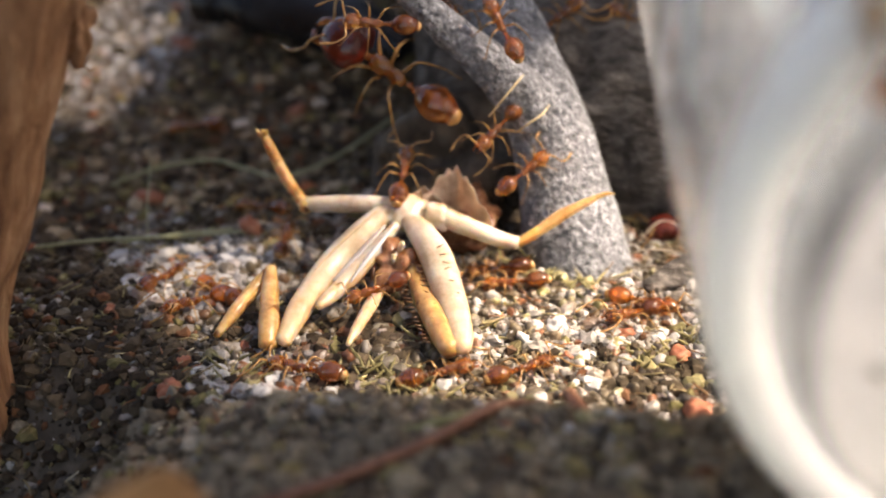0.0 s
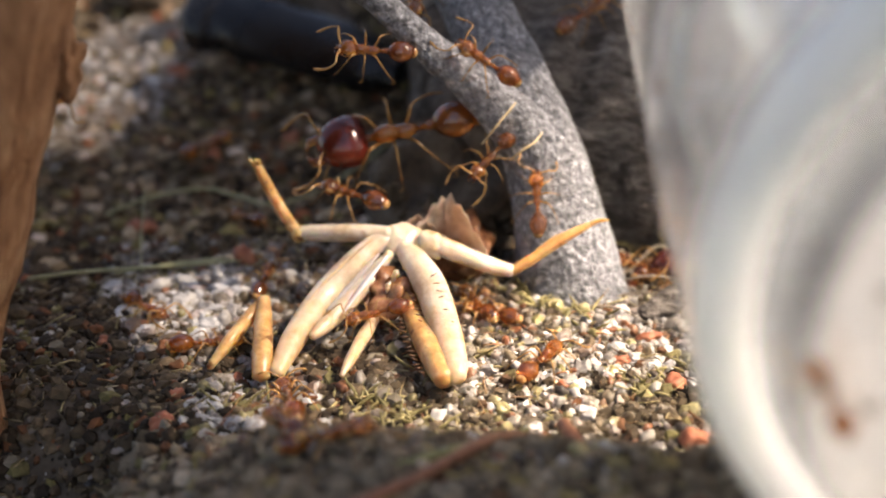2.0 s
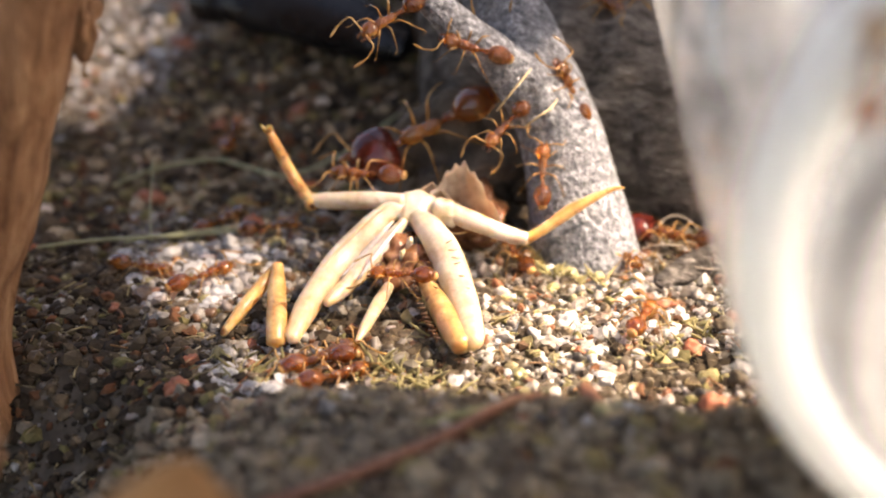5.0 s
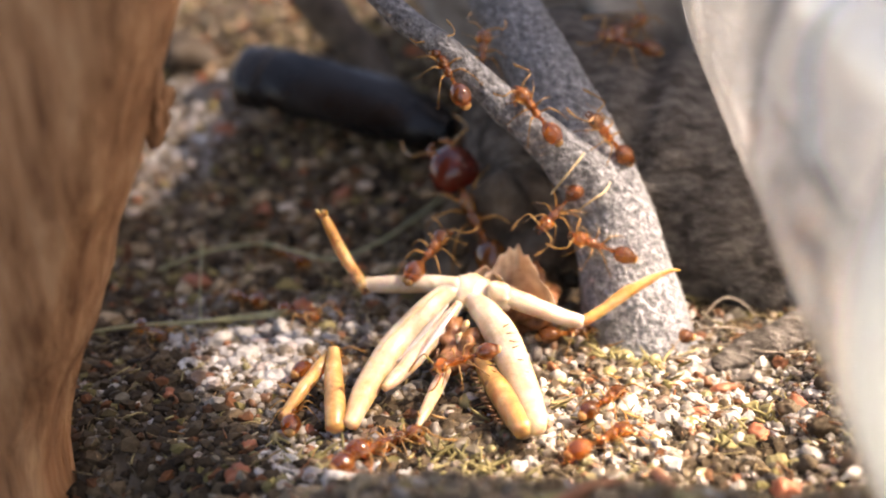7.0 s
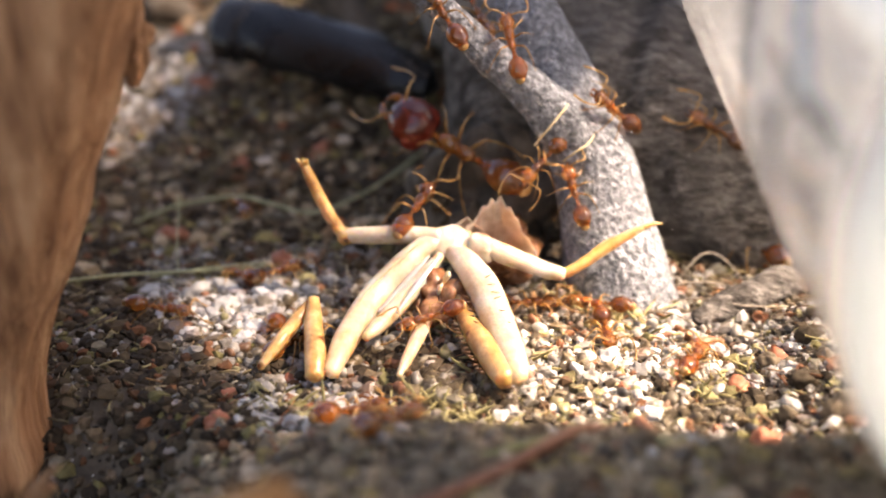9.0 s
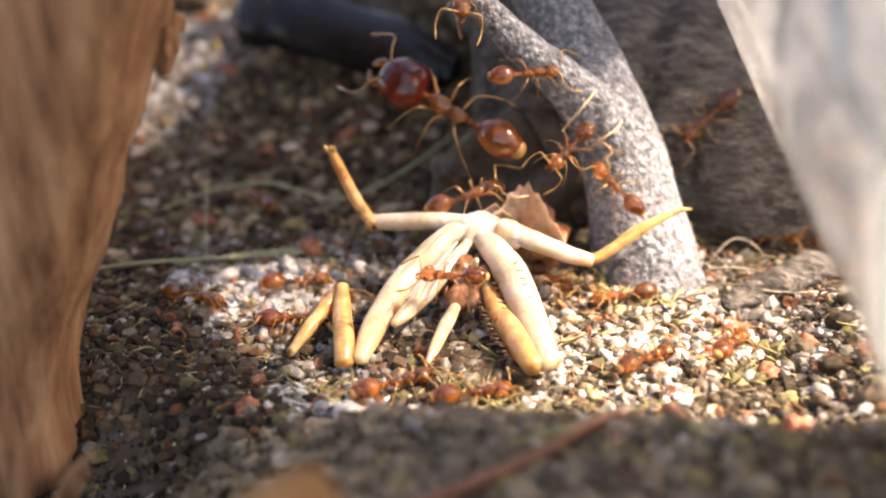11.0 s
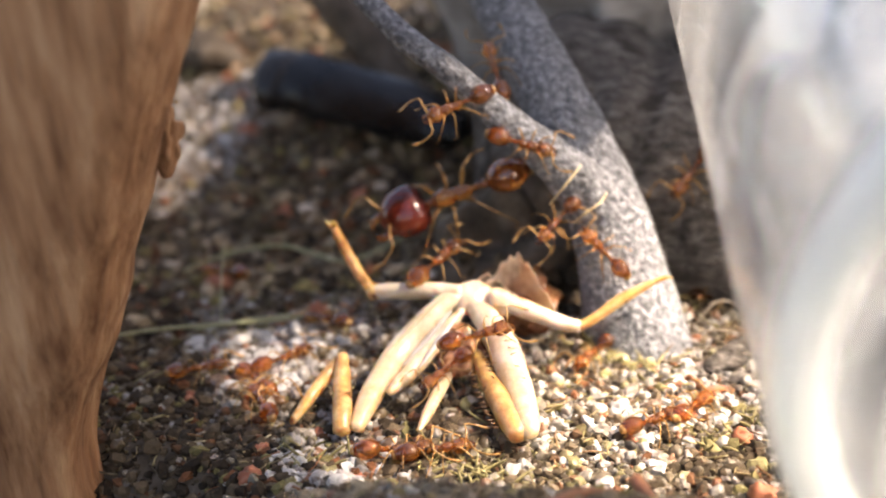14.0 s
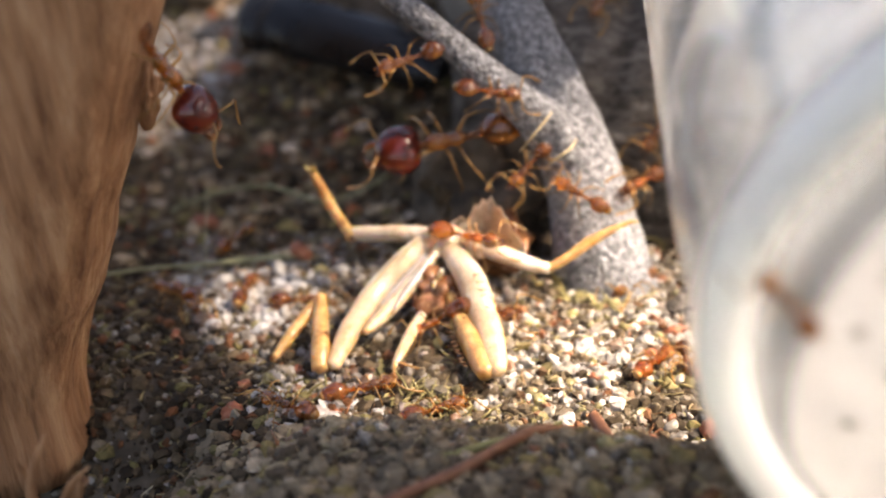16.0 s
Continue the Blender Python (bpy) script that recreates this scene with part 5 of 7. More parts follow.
# ---- what moves ----
def motions():
    rows = [
        (0, pose(0.00217, 0.00692, 0.00491, -44, 33, -132)), (12.5, pose(0.00218, 0.00692, 0.00475, -44, 33, -132)), (16, pose(0.00217, 0.00692, 0.00474, -44, 33, -132)),
    ]
    walk(ant_twig_a, rows)
    gait(ant_twig_a, rows, 0)
    rows = [
        (0, pose(0.00324, 0.00632, 0.00359, 47, -27, 41)), (0.5, pose(0.00330, 0.00632, 0.00341, 41, -37, 54)), (1, pose(0.00408, 0.00632, 0.00375, -30, -46, 147)),
        (1.5, pose(0.00437, 0.00632, 0.00358, -46, -29, 173)), (2, pose(0.00387, 0.00632, 0.00355, 6, -53, 101)), (2.5, pose(0.00358, 0.00632, 0.00349, 45, -31, 46)),
        (3, pose(0.00313, 0.00632, 0.00344, 48, -26, 40)), (3.5, pose(0.00319, 0.00632, 0.00326, 46, -30, 45)), (4, pose(0.00352, 0.00632, 0.00335, 30, -45, 69)),
        (6.5, pose(0.00359, 0.00632, 0.00338, -24, -49, 139)), (7, pose(0.00366, 0.00632, 0.00369, -50, -21, -178)), (7.5, pose(0.00376, 0.00632, 0.00366, -40, -38, 162)),
        (8, pose(0.00351, 0.00632, 0.00367, -20, -50, 134)), (8.5, pose(0.00333, 0.00632, 0.00391, -11, -52, 122)), (11, pose(0.00382, 0.00632, 0.00363, -39, -39, 160)),
        (11.5, pose(0.00383, 0.00632, 0.00376, -44, -33, 169)), (12, pose(0.00391, 0.00632, 0.00387, -42, -35, 166)), (12.5, pose(0.00382, 0.00632, 0.00380, -41, -37, 164)),
        (13, pose(0.00386, 0.00632, 0.00382, -43, -34, 167)), (13.5, pose(0.00387, 0.00632, 0.00377, -42, -36, 165)), (14, pose(0.00389, 0.00632, 0.00384, -38, -40, 159)),
        (14.5, pose(0.00399, 0.00632, 0.00436, -43, -34, 168)), (15, pose(0.00416, 0.00632, 0.00392, -48, -26, 177)), (15.5, pose(0.00418, 0.00632, 0.00384, -46, -29, 173)),
        (16, pose(0.00414, 0.00632, 0.00395, -47, -28, 175)),
    ]
    walk(ant_twig_b, rows)
    gait(ant_twig_b, rows, 1)
    rows = [
        (0, pose(0.00228, 0.00694, 0.00848, -26, -48, 142)), (0.5, pose(0.00187, 0.00694, 0.00871, -35, -42, 155)), (1, pose(0.00182, 0.00694, 0.00875, -37, -41, 157)),
        (1.5, pose(0.00186, 0.00694, 0.00872, -38, -40, 159)), (2, pose(0.00203, 0.00694, 0.00824, -45, -31, 171)), (2.5, pose(0.00168, 0.00694, 0.00712, -51, 14, -151)),
        (3, pose(0.00111, 0.00694, 0.00718, -53, -6, -166)), (3.5, pose(0.00080, 0.00694, 0.00743, -51, -18, -176)), (4, pose(0.00097, 0.00694, 0.00754, -50, -20, -178)),
        (6.5, pose(0.00118, 0.00694, 0.00741, -52, -12, -171)), (7, pose(0.00138, 0.00694, 0.00817, -32, -44, 150)), (7.5, pose(0.00158, 0.00694, 0.00866, -11, -52, 122)),
        (8, pose(0.00145, 0.00694, 0.00916, -3, -53, 112)), (8.5, pose(0.00121, 0.00694, 0.00906, -24, -49, 139)), (9.733, pose(0.00096, 0.00694, 0.00819, 37, -41, 60)),
        (11, pose(0.00071, 0.00694, 0.00732, 53, -2, 20)), (11.5, pose(0.00062, 0.00694, 0.00735, 53, -1, 19)), (12, pose(0.00075, 0.00694, 0.00784, 48, 26, -3)),
        (12.5, pose(0.00073, 0.00694, 0.00757, 53, 5, 14)), (13, pose(0.00078, 0.00694, 0.00733, 53, -1, 19)), (13.5, pose(0.00057, 0.00694, 0.00749, 53, 5, 15)),
        (14, pose(0.00097, 0.00694, 0.00759, 51, 17, 5)), (14.5, pose(0.00099, 0.00694, 0.00788, 49, 23, 0)), (15, pose(0.00101, 0.00694, 0.00764, 52, 9, 12)),
        (15.5, pose(0.00111, 0.00694, 0.00745, 53, 1, 18)), (16, pose(0.00081, 0.00694, 0.00758, 52, 10, 11)),
    ]
    walk(ant_twig_c, rows)
    gait(ant_twig_c, rows, 2)
    rows = [
        (0, pose(-0.00188, 0.00635, 0.00860, -53, -6, -166)), (0.5, pose(-0.00175, 0.00635, 0.00875, -52, -12, -171)), (1, pose(-0.00180, 0.00635, 0.00878, -51, -14, -173)),
        (1.5, pose(-0.00163, 0.00635, 0.00868, -52, -12, -171)), (2, pose(-0.00173, 0.00635, 0.00868, -53, -6, -166)), (2.5, pose(-0.00174, 0.00635, 0.00853, -53, -2, -163)),
        (3, pose(-0.00175, 0.00635, 0.00847, -53, 0, -161)), (3.5, pose(-0.00159, 0.00635, 0.00818, -52, 13, -151)), (4, pose(-0.00143, 0.00635, 0.00813, -47, 27, -139)),
        (6.5, pose(-0.00195, 0.00635, 0.00951, -50, -20, -178)), (7, pose(-0.00151, 0.00635, 0.00965, -25, -48, 140)), (7.5, pose(-0.00119, 0.00635, 0.01014, -10, -52, 121)),
        (8, pose(-0.00118, 0.00635, 0.01024, -11, -52, 123)), (8.5, pose(-0.00115, 0.00635, 0.00985, -8, -52, 119)), (9.733, pose(-0.00115, 0.00635, 0.01006, -52, -7, -167)),
        (11, pose(-0.00115, 0.00635, 0.01027, -29, 46, -109)), (11.5, pose(-0.00092, 0.00635, 0.01032, -21, 50, -98)), (11.67, pose(-0.00102, 0.00635, 0.01029, -51, 16, -149)),
        (11.83, pose(-0.00112, 0.00635, 0.01026, -48, -25, 178)), (12, pose(-0.00122, 0.00635, 0.01022, -8, -52, 118)), (12.5, pose(-0.00098, 0.00635, 0.00981, -15, -51, 128)),
        (13, pose(-0.00135, 0.00635, 0.00955, -43, -34, 167)), (13.5, pose(-0.00164, 0.00635, 0.00964, -46, -29, 173)), (14, pose(-0.00125, 0.00635, 0.00913, -51, 16, -149)),
        (14.5, pose(-0.00171, 0.00635, 0.00911, -51, 14, -151)), (15, pose(-0.00238, 0.00635, 0.00925, -53, 1, -161)), (15.5, pose(-0.00227, 0.00635, 0.00895, -52, 10, -154)),
        (16, pose(-0.00212, 0.00635, 0.00892, -52, 13, -152)),
    ]
    walk(ant_branch_a, rows)
    gait(ant_branch_a, rows, 3)
    rows = [
        (0, pose(-0.00029, 0.00954, 0.00895, 25, 48, -40)), (1, pose(-0.00086, 0.00954, 0.00981, 6, 53, -64)), (1.5, pose(-0.00122, 0.00954, 0.01010, -29, 46, -108)),
        (2, pose(-0.00079, 0.00954, 0.01015, -18, 50, -95)), (2.267, pose(0.00095, 0.00954, 0.00844, -47, 27, -138)), (2.5, pose(0.00268, 0.00954, 0.00672, -53, -4, -165)),
        (3, pose(0.00228, 0.00954, 0.00728, -51, -16, -174)), (3.167, pose(0.00176, 0.00954, 0.00709, -16, -51, 128)), (3.333, pose(0.00125, 0.00954, 0.00690, 43, -34, 50)),
        (3.5, pose(0.00073, 0.00954, 0.00671, 52, 10, 11)), (4, pose(0.00198, 0.00954, 0.00779, 33, 44, -29)), (6.5, pose(-0.00092, 0.00954, 0.01080, -11, 52, -86)),
        (6.667, pose(-0.00091, 0.00954, 0.01040, 46, 30, -8)), (6.833, pose(-0.00090, 0.00954, 0.01000, 51, -17, 31)), (7, pose(-0.00089, 0.00954, 0.00961, 12, -52, 93)),
        (7.5, pose(-0.00064, 0.00954, 0.00961, -2, -53, 110)), (8, pose(-0.00061, 0.00954, 0.00969, -6, -53, 116)), (8.167, pose(-0.00052, 0.00954, 0.00960, 44, -33, 49)),
        (8.333, pose(-0.00042, 0.00954, 0.00950, 53, 6, 14)), (8.5, pose(-0.00033, 0.00954, 0.00941, 35, 43, -26)), (11, pose(-0.00179, 0.00954, 0.00976, 12, 52, -57)),
        (11.5, pose(-0.00134, 0.00954, 0.00960, -48, 26, -140)), (12, pose(-0.00089, 0.00954, 0.00945, -48, -25, 178)), (12.5, pose(-0.00031, 0.00954, 0.00818, 16, -51, 88)),
        (13, pose(-0.00016, 0.00954, 0.00837, -16, -51, 129)), (13.5, pose(-0.00036, 0.00954, 0.00966, -31, -45, 149)), (14, pose(-0.00050, 0.00954, 0.00972, -12, -52, 124)),
        (14.5, pose(-0.00044, 0.00954, 0.00965, -17, -51, 131)), (15, pose(-0.00053, 0.00954, 0.00948, -22, -49, 136)), (15.5, pose(-0.00046, 0.00954, 0.00937, -18, -51, 131)),
        (16, pose(-0.00007, 0.00954, 0.00971, -12, -52, 124)),
    ]
    walk(ant_branch_b, rows)
    gait(ant_branch_b, rows, 4)
    rows = [
        (0, pose(0.00725, 0.00292, -0.00021, -7, -8, -135)), (0.5, pose(0.00739, 0.00533, -0.00002, -3, -8, 163)), (1, pose(0.00753, 0.00773, 0.00016, -2, -5, 100)),
        (1.5, pose(0.00769, 0.00760, 0.00015, -3, -3, 115)), (1.733, pose(0.00768, 0.00778, 0.00017, 2, -4, 49)), (2, pose(0.00767, 0.00796, 0.00019, 4, 1, -17)),
        (2.167, pose(0.00730, 0.00805, 0.00038, -26, 4, -63)), (2.333, pose(0.00693, 0.00813, 0.00057, -50, -16, -106)), (2.5, pose(0.00656, 0.00822, 0.00077, -56, -46, -148)),
        (3, pose(0.00515, 0.00822, 0.00541, -61, -37, -140)), (3.5, pose(0.00509, 0.00822, 0.00532, -62, -34, -138)), (4, pose(0.00419, 0.00822, 0.00551, -18, -66, 168)),
        (6.5, pose(0.00389, 0.00822, 0.00658, -45, -56, -162)), (7, pose(0.00350, 0.00822, 0.00711, -52, -51, -153)), (7.5, pose(0.00337, 0.00822, 0.00728, -52, -50, -153)),
        (8, pose(0.00359, 0.00822, 0.00707, -48, -54, -158)), (8.5, pose(0.00420, 0.00822, 0.00689, -60, -38, -141)), (11, pose(0.00443, 0.00822, 0.00387, -48, -54, -158)),
        (12, pose(0.00562, 0.00822, 0.00464, -48, -54, -158)), (12.5, pose(0.00640, 0.00822, 0.00244, -65, -22, -132)), (12.67, pose(0.00621, 0.00822, 0.00243, -64, 26, -110)),
        (12.83, pose(0.00603, 0.00822, 0.00242, -18, 66, -52)), (13, pose(0.00585, 0.00822, 0.00241, 59, 41, 36)), (13.5, pose(0.00608, 0.00822, 0.00229, 59, 40, 37)),
        (13.73, pose(0.00651, 0.00984, 0.00112, 36, 11, 72)), (14, pose(0.00693, 0.01145, -0.00006, 1, 2, 113)), (14.5, pose(0.00697, 0.00984, 0.00071, -34, -19, 177)),
        (15, pose(0.00700, 0.00822, 0.00147, -67, 4, -120)), (16, pose(0.00607, 0.00822, 0.00382, -67, 1, -122)),
    ]
    walk(ant_twig_d, rows)
    gait(ant_twig_d, rows, 5)
    rows = [
        (0, pose(-0.00161, 0.00814, 0.00599, -43, -27, 162)), (0.5, pose(-0.00183, 0.00814, 0.00600, -45, -23, 167)), (1, pose(-0.00190, 0.00814, 0.00572, -47, -18, 172)),
        (1.5, pose(-0.00141, 0.00814, 0.00486, -49, 7, -166)), (2, pose(-0.00103, 0.00814, 0.00508, -49, 9, -165)), (2.5, pose(-0.00103, 0.00814, 0.00528, -38, 35, -136)),
        (3, pose(-0.00156, 0.00814, 0.00516, -29, 42, -121)), (3.5, pose(-0.00130, 0.00814, 0.00504, -18, 47, -107)), (4, pose(-0.00096, 0.00814, 0.00460, 2, 49, -80)),
        (4.833, pose(-0.00086, 0.00884, 0.00384, -42, 29, -144)), (5.667, pose(-0.00077, 0.00954, 0.00309, -49, -10, 179)), (6.5, pose(-0.00068, 0.01024, 0.00234, -25, -44, 132)),
        (7, pose(-0.00133, 0.01024, 0.00290, -24, -44, 130)), (7.5, pose(-0.00089, 0.01024, 0.00269, -24, -44, 131)), (8, pose(-0.00068, 0.01024, 0.00274, -24, -45, 130)),
        (8.5, pose(-0.00068, 0.00974, 0.00334, -45, -24, 165)), (11, pose(-0.00191, 0.00814, 0.00520, -45, -24, 165)), (11.5, pose(-0.00185, 0.00814, 0.00520, -45, -23, 167)),
        (12, pose(-0.00150, 0.00814, 0.00549, -43, -27, 162)), (12.5, pose(-0.00151, 0.00814, 0.00532, -44, -24, 165)), (13, pose(-0.00156, 0.00814, 0.00523, -45, -23, 166)),
        (13.5, pose(-0.00149, 0.00814, 0.00478, -46, -20, 170)), (14, pose(-0.00152, 0.00814, 0.00506, -48, 15, -159)), (14.5, pose(-0.00146, 0.00814, 0.00518, -48, 13, -161)),
        (15, pose(-0.00148, 0.00814, 0.00494, -49, 6, -167)), (15.5, pose(-0.00158, 0.00814, 0.00495, -49, 6, -167)), (16, pose(-0.00077, 0.00814, 0.00504, -49, 9, -165)),
    ]
    walk(ant_big_a, rows)
    gait(ant_big_a, rows, 6)
    rows = [
        (0, pose(-0.00093, 0.00582, 0.00323, -1, -27, 92)), (0.5, pose(-0.00170, 0.00582, 0.00330, -14, -23, 122)), (1, pose(-0.00222, 0.00582, 0.00342, -26, -6, 168)),
        (1.5, pose(-0.00269, 0.00582, 0.00342, -26, -6, 167)), (2, pose(-0.00262, 0.00582, 0.00344, -25, -8, 164)), (2.5, pose(-0.00208, 0.00582, 0.00333, -22, -15, 149)),
        (3, pose(-0.00198, 0.00582, 0.00343, -23, -14, 150)), (3.5, pose(-0.00218, 0.00582, 0.00314, -26, 4, -173)), (4, pose(-0.00275, 0.00582, 0.00302, -26, 3, -175)),
        (6.5, pose(-0.00231, 0.00582, 0.00290, -13, -23, 121)), (7, pose(-0.00219, 0.00582, 0.00312, 10, -25, 67)), (7.5, pose(-0.00196, 0.00582, 0.00337, 5, -26, 79)),
        (8, pose(-0.00185, 0.00582, 0.00313, 5, -26, 80)), (8.5, pose(-0.00204, 0.00582, 0.00306, 5, -26, 79)), (11, pose(-0.00116, 0.00582, 0.00298, 23, -13, 27)),
        (11.5, pose(-0.00100, 0.00582, 0.00311, 24, -12, 25)), (12, pose(-0.00106, 0.00582, 0.00307, 25, -10, 22)), (12.5, pose(-0.00106, 0.00582, 0.00336, 23, -13, 29)),
        (13, pose(-0.00120, 0.00582, 0.00323, 22, -15, 32)), (13.5, pose(-0.00156, 0.00582, 0.00318, 18, -20, 47)), (14, pose(-0.00205, 0.00582, 0.00317, 16, -22, 53)),
        (14.5, pose(-0.00166, 0.00582, 0.00320, 20, -17, 39)), (15, pose(-0.00111, 0.00582, 0.00298, 26, -5, 11)), (15.5, pose(-0.00052, 0.00582, 0.00282, 26, -4, 8)),
        (16, pose(0.00038, 0.00442, 0.00261, 26, 4, -8)),
    ]
    walk(ant_husk_a, rows)
    gait(ant_husk_a, rows, 7)
    rows = [
        (0, pose(0.00248, 0.00486, 0.00011, -8, 5, -166)), (0.5, pose(0.00256, 0.00466, 0.00008, -10, 0, 162)), (1, pose(0.00243, 0.00446, 0.00003, -9, 1, 170)),
        (1.5, pose(0.00239, 0.00435, 0.00001, -6, -6, 122)), (2, pose(0.00206, 0.00454, 0.00004, -5, -6, 128)), (2.5, pose(0.00177, 0.00352, 0.00167, -27, -13, 155)),
        (3, pose(0.00035, 0.00362, 0.00177, -30, -4, 174)), (3.167, pose(-0.00029, 0.00389, 0.00175, -16, -26, 123)), (3.333, pose(-0.00092, 0.00416, 0.00173, 13, -27, 62)),
        (3.5, pose(-0.00156, 0.00442, 0.00171, 29, -6, 10)), (4, pose(-0.00203, 0.00402, 0.00193, 26, -15, 27)), (6.5, pose(0.00257, 0.00560, 0.00022, 5, -4, 6)),
        (7, pose(0.00290, 0.00586, 0.00026, 2, -1, 24)), (7.5, pose(0.00217, 0.00616, 0.00023, -3, -3, 59)), (8, pose(0.00171, 0.00494, 0.00010, -1, -6, 84)),
        (8.5, pose(0.00211, 0.00469, 0.00007, 6, -6, 34)), (9.733, pose(0.00199, 0.00508, 0.00011, 8, -2, -6)), (11, pose(0.00187, 0.00546, 0.00015, 6, 1, -47)),
        (11.5, pose(0.00225, 0.00443, 0.00002, 5, 7, -60)), (11.67, pose(0.00214, 0.00436, 0.00061, 15, -9, -4)), (11.83, pose(0.00202, 0.00429, 0.00120, 7, -26, 54)),
        (12, pose(0.00191, 0.00422, 0.00179, -14, -27, 119)), (12.5, pose(0.00166, 0.00522, 0.00326, -7, -29, 104)), (13, pose(0.00201, 0.00502, 0.00269, -22, -21, 139)),
        (13.5, pose(0.00139, 0.00502, 0.00318, -22, -21, 139)), (13.73, pose(0.00088, 0.00322, 0.00285, 6, -29, 77)), (14, pose(0.00037, 0.00142, 0.00251, 28, -11, 20)),
        (14.5, pose(0.00095, 0.00162, 0.00223, 29, -6, 11)), (15, pose(0.00205, 0.00182, 0.00135, 30, 1, -3)), (15.5, pose(0.00247, 0.00182, 0.00139, 30, -2, 4)),
        (16, pose(0.00157, 0.00192, 0.00102, 30, 3, -6)),
    ]
    walk(ant_husk_b, rows)
    gait(ant_husk_b, rows, 8)
    rows = [
        (0, pose(0.00324, 0.00413, 0.00004, -6, 5, -173)), (0.5, pose(0.00326, 0.00427, 0.00007, -8, 3, 174)), (1, pose(0.00304, 0.00377, -0.00001, -4, 5, 180)),
        (1.5, pose(0.00291, 0.00395, -0.00001, -7, 1, 151)), (2, pose(0.00255, 0.00401, -0.00003, -7, 0, 160)), (2.5, pose(0.00235, 0.00463, 0.00006, -9, -2, 151)),
        (2.733, pose(0.00212, 0.00511, 0.00011, -5, -7, 92)), (3, pose(0.00188, 0.00558, 0.00017, 2, -6, 32)), (3.167, pose(0.00217, 0.00548, 0.00017, -5, -6, 88)),
        (3.333, pose(0.00245, 0.00537, 0.00018, -9, -1, 144)), (3.5, pose(0.00273, 0.00527, 0.00019, -6, 6, -161)), (3.733, pose(0.00276, 0.00522, 0.00018, -8, 0, 159)),
        (4, pose(0.00278, 0.00516, 0.00018, -7, -5, 119)), (6.5, pose(0.00300, 0.00631, 0.00025, 3, -1, 152)), (7, pose(0.00581, 0.00620, 0.00009, -0, 1, -173)),
        (7.5, pose(0.00470, 0.00495, 0.00014, -2, -3, -174)), (8, pose(0.00480, 0.00511, 0.00014, 2, -3, 135)), (8.5, pose(0.00448, 0.00500, 0.00016, -1, -3, 160)),
        (11, pose(0.00432, 0.00450, 0.00012, -5, 1, -156)), (11.5, pose(0.00461, 0.00248, 0.00006, -2, -5, -114)), (11.67, pose(0.00457, 0.00185, 0.00008, -1, -6, -167)),
        (11.83, pose(0.00454, 0.00123, 0.00010, 0, -7, 140)), (12, pose(0.00451, 0.00061, 0.00012, 2, -6, 87)), (12.27, pose(0.00477, 0.00079, 0.00012, -2, -7, 143)),
        (12.5, pose(0.00502, 0.00098, 0.00012, -5, -5, -161)), (13, pose(0.00397, 0.00005, 0.00003, -7, 4, -158)), (13.5, pose(0.00310, -0.00109, -0.00011, -3, 1, -171)),
        (14, pose(0.00376, 0.00490, 0.00018, -3, 5, -118)), (14.5, pose(0.00545, 0.00728, 0.00016, -6, 5, -127)), (15, pose(0.00513, 0.00619, 0.00009, -0, -1, -147)),
        (15.5, pose(0.00614, 0.00631, 0.00009, -0, 1, -142)), (16, pose(0.00634, 0.00612, 0.00010, -0, 1, -126)),
    ]
    walk(ant_husk_c, rows)
    gait(ant_husk_c, rows, 9)
    rows = [
        (0, pose(-0.00091, 0.00136, 0.00093, -20, 13, -148)), (1, pose(-0.00085, 0.00136, 0.00119, -20, 13, -148)), (2, pose(-0.00070, 0.00136, 0.00114, -22, 9, -158)),
        (3, pose(-0.00088, 0.00136, 0.00068, -23, 8, -161)), (4, pose(-0.00067, 0.00136, 0.00131, -24, -3, 174)), (6.5, pose(-0.00014, 0.00136, 0.00141, -23, 8, -162)),
        (8.5, pose(-0.00062, 0.00136, 0.00100, -20, 13, -149)), (11, pose(-0.00092, 0.00136, 0.00200, -24, 1, -179)), (11.5, pose(-0.00104, 0.00136, 0.00223, -24, 5, -169)),
        (11.73, pose(-0.00092, 0.00136, 0.00181, -19, -15, 142)), (12, pose(-0.00079, 0.00136, 0.00138, 1, -24, 87)), (12.5, pose(-0.00087, 0.00136, 0.00147, 2, -24, 86)),
        (13, pose(-0.00083, 0.00136, 0.00171, 0, -24, 90)), (13.5, pose(-0.00010, 0.00136, 0.00260, 20, -14, 34)), (13.67, pose(-0.00034, 0.00136, 0.00212, 23, 7, -17)),
        (13.83, pose(-0.00057, 0.00136, 0.00164, 7, 23, -72)), (14, pose(-0.00081, 0.00136, 0.00116, -15, 19, -131)), (15, pose(-0.00054, 0.00136, 0.00077, -20, 13, -148)),
        (16, pose(-0.00028, 0.00136, 0.00073, -19, 15, -143)),
    ]
    walk(ant_belly, rows)
    gait(ant_belly, rows, 10)
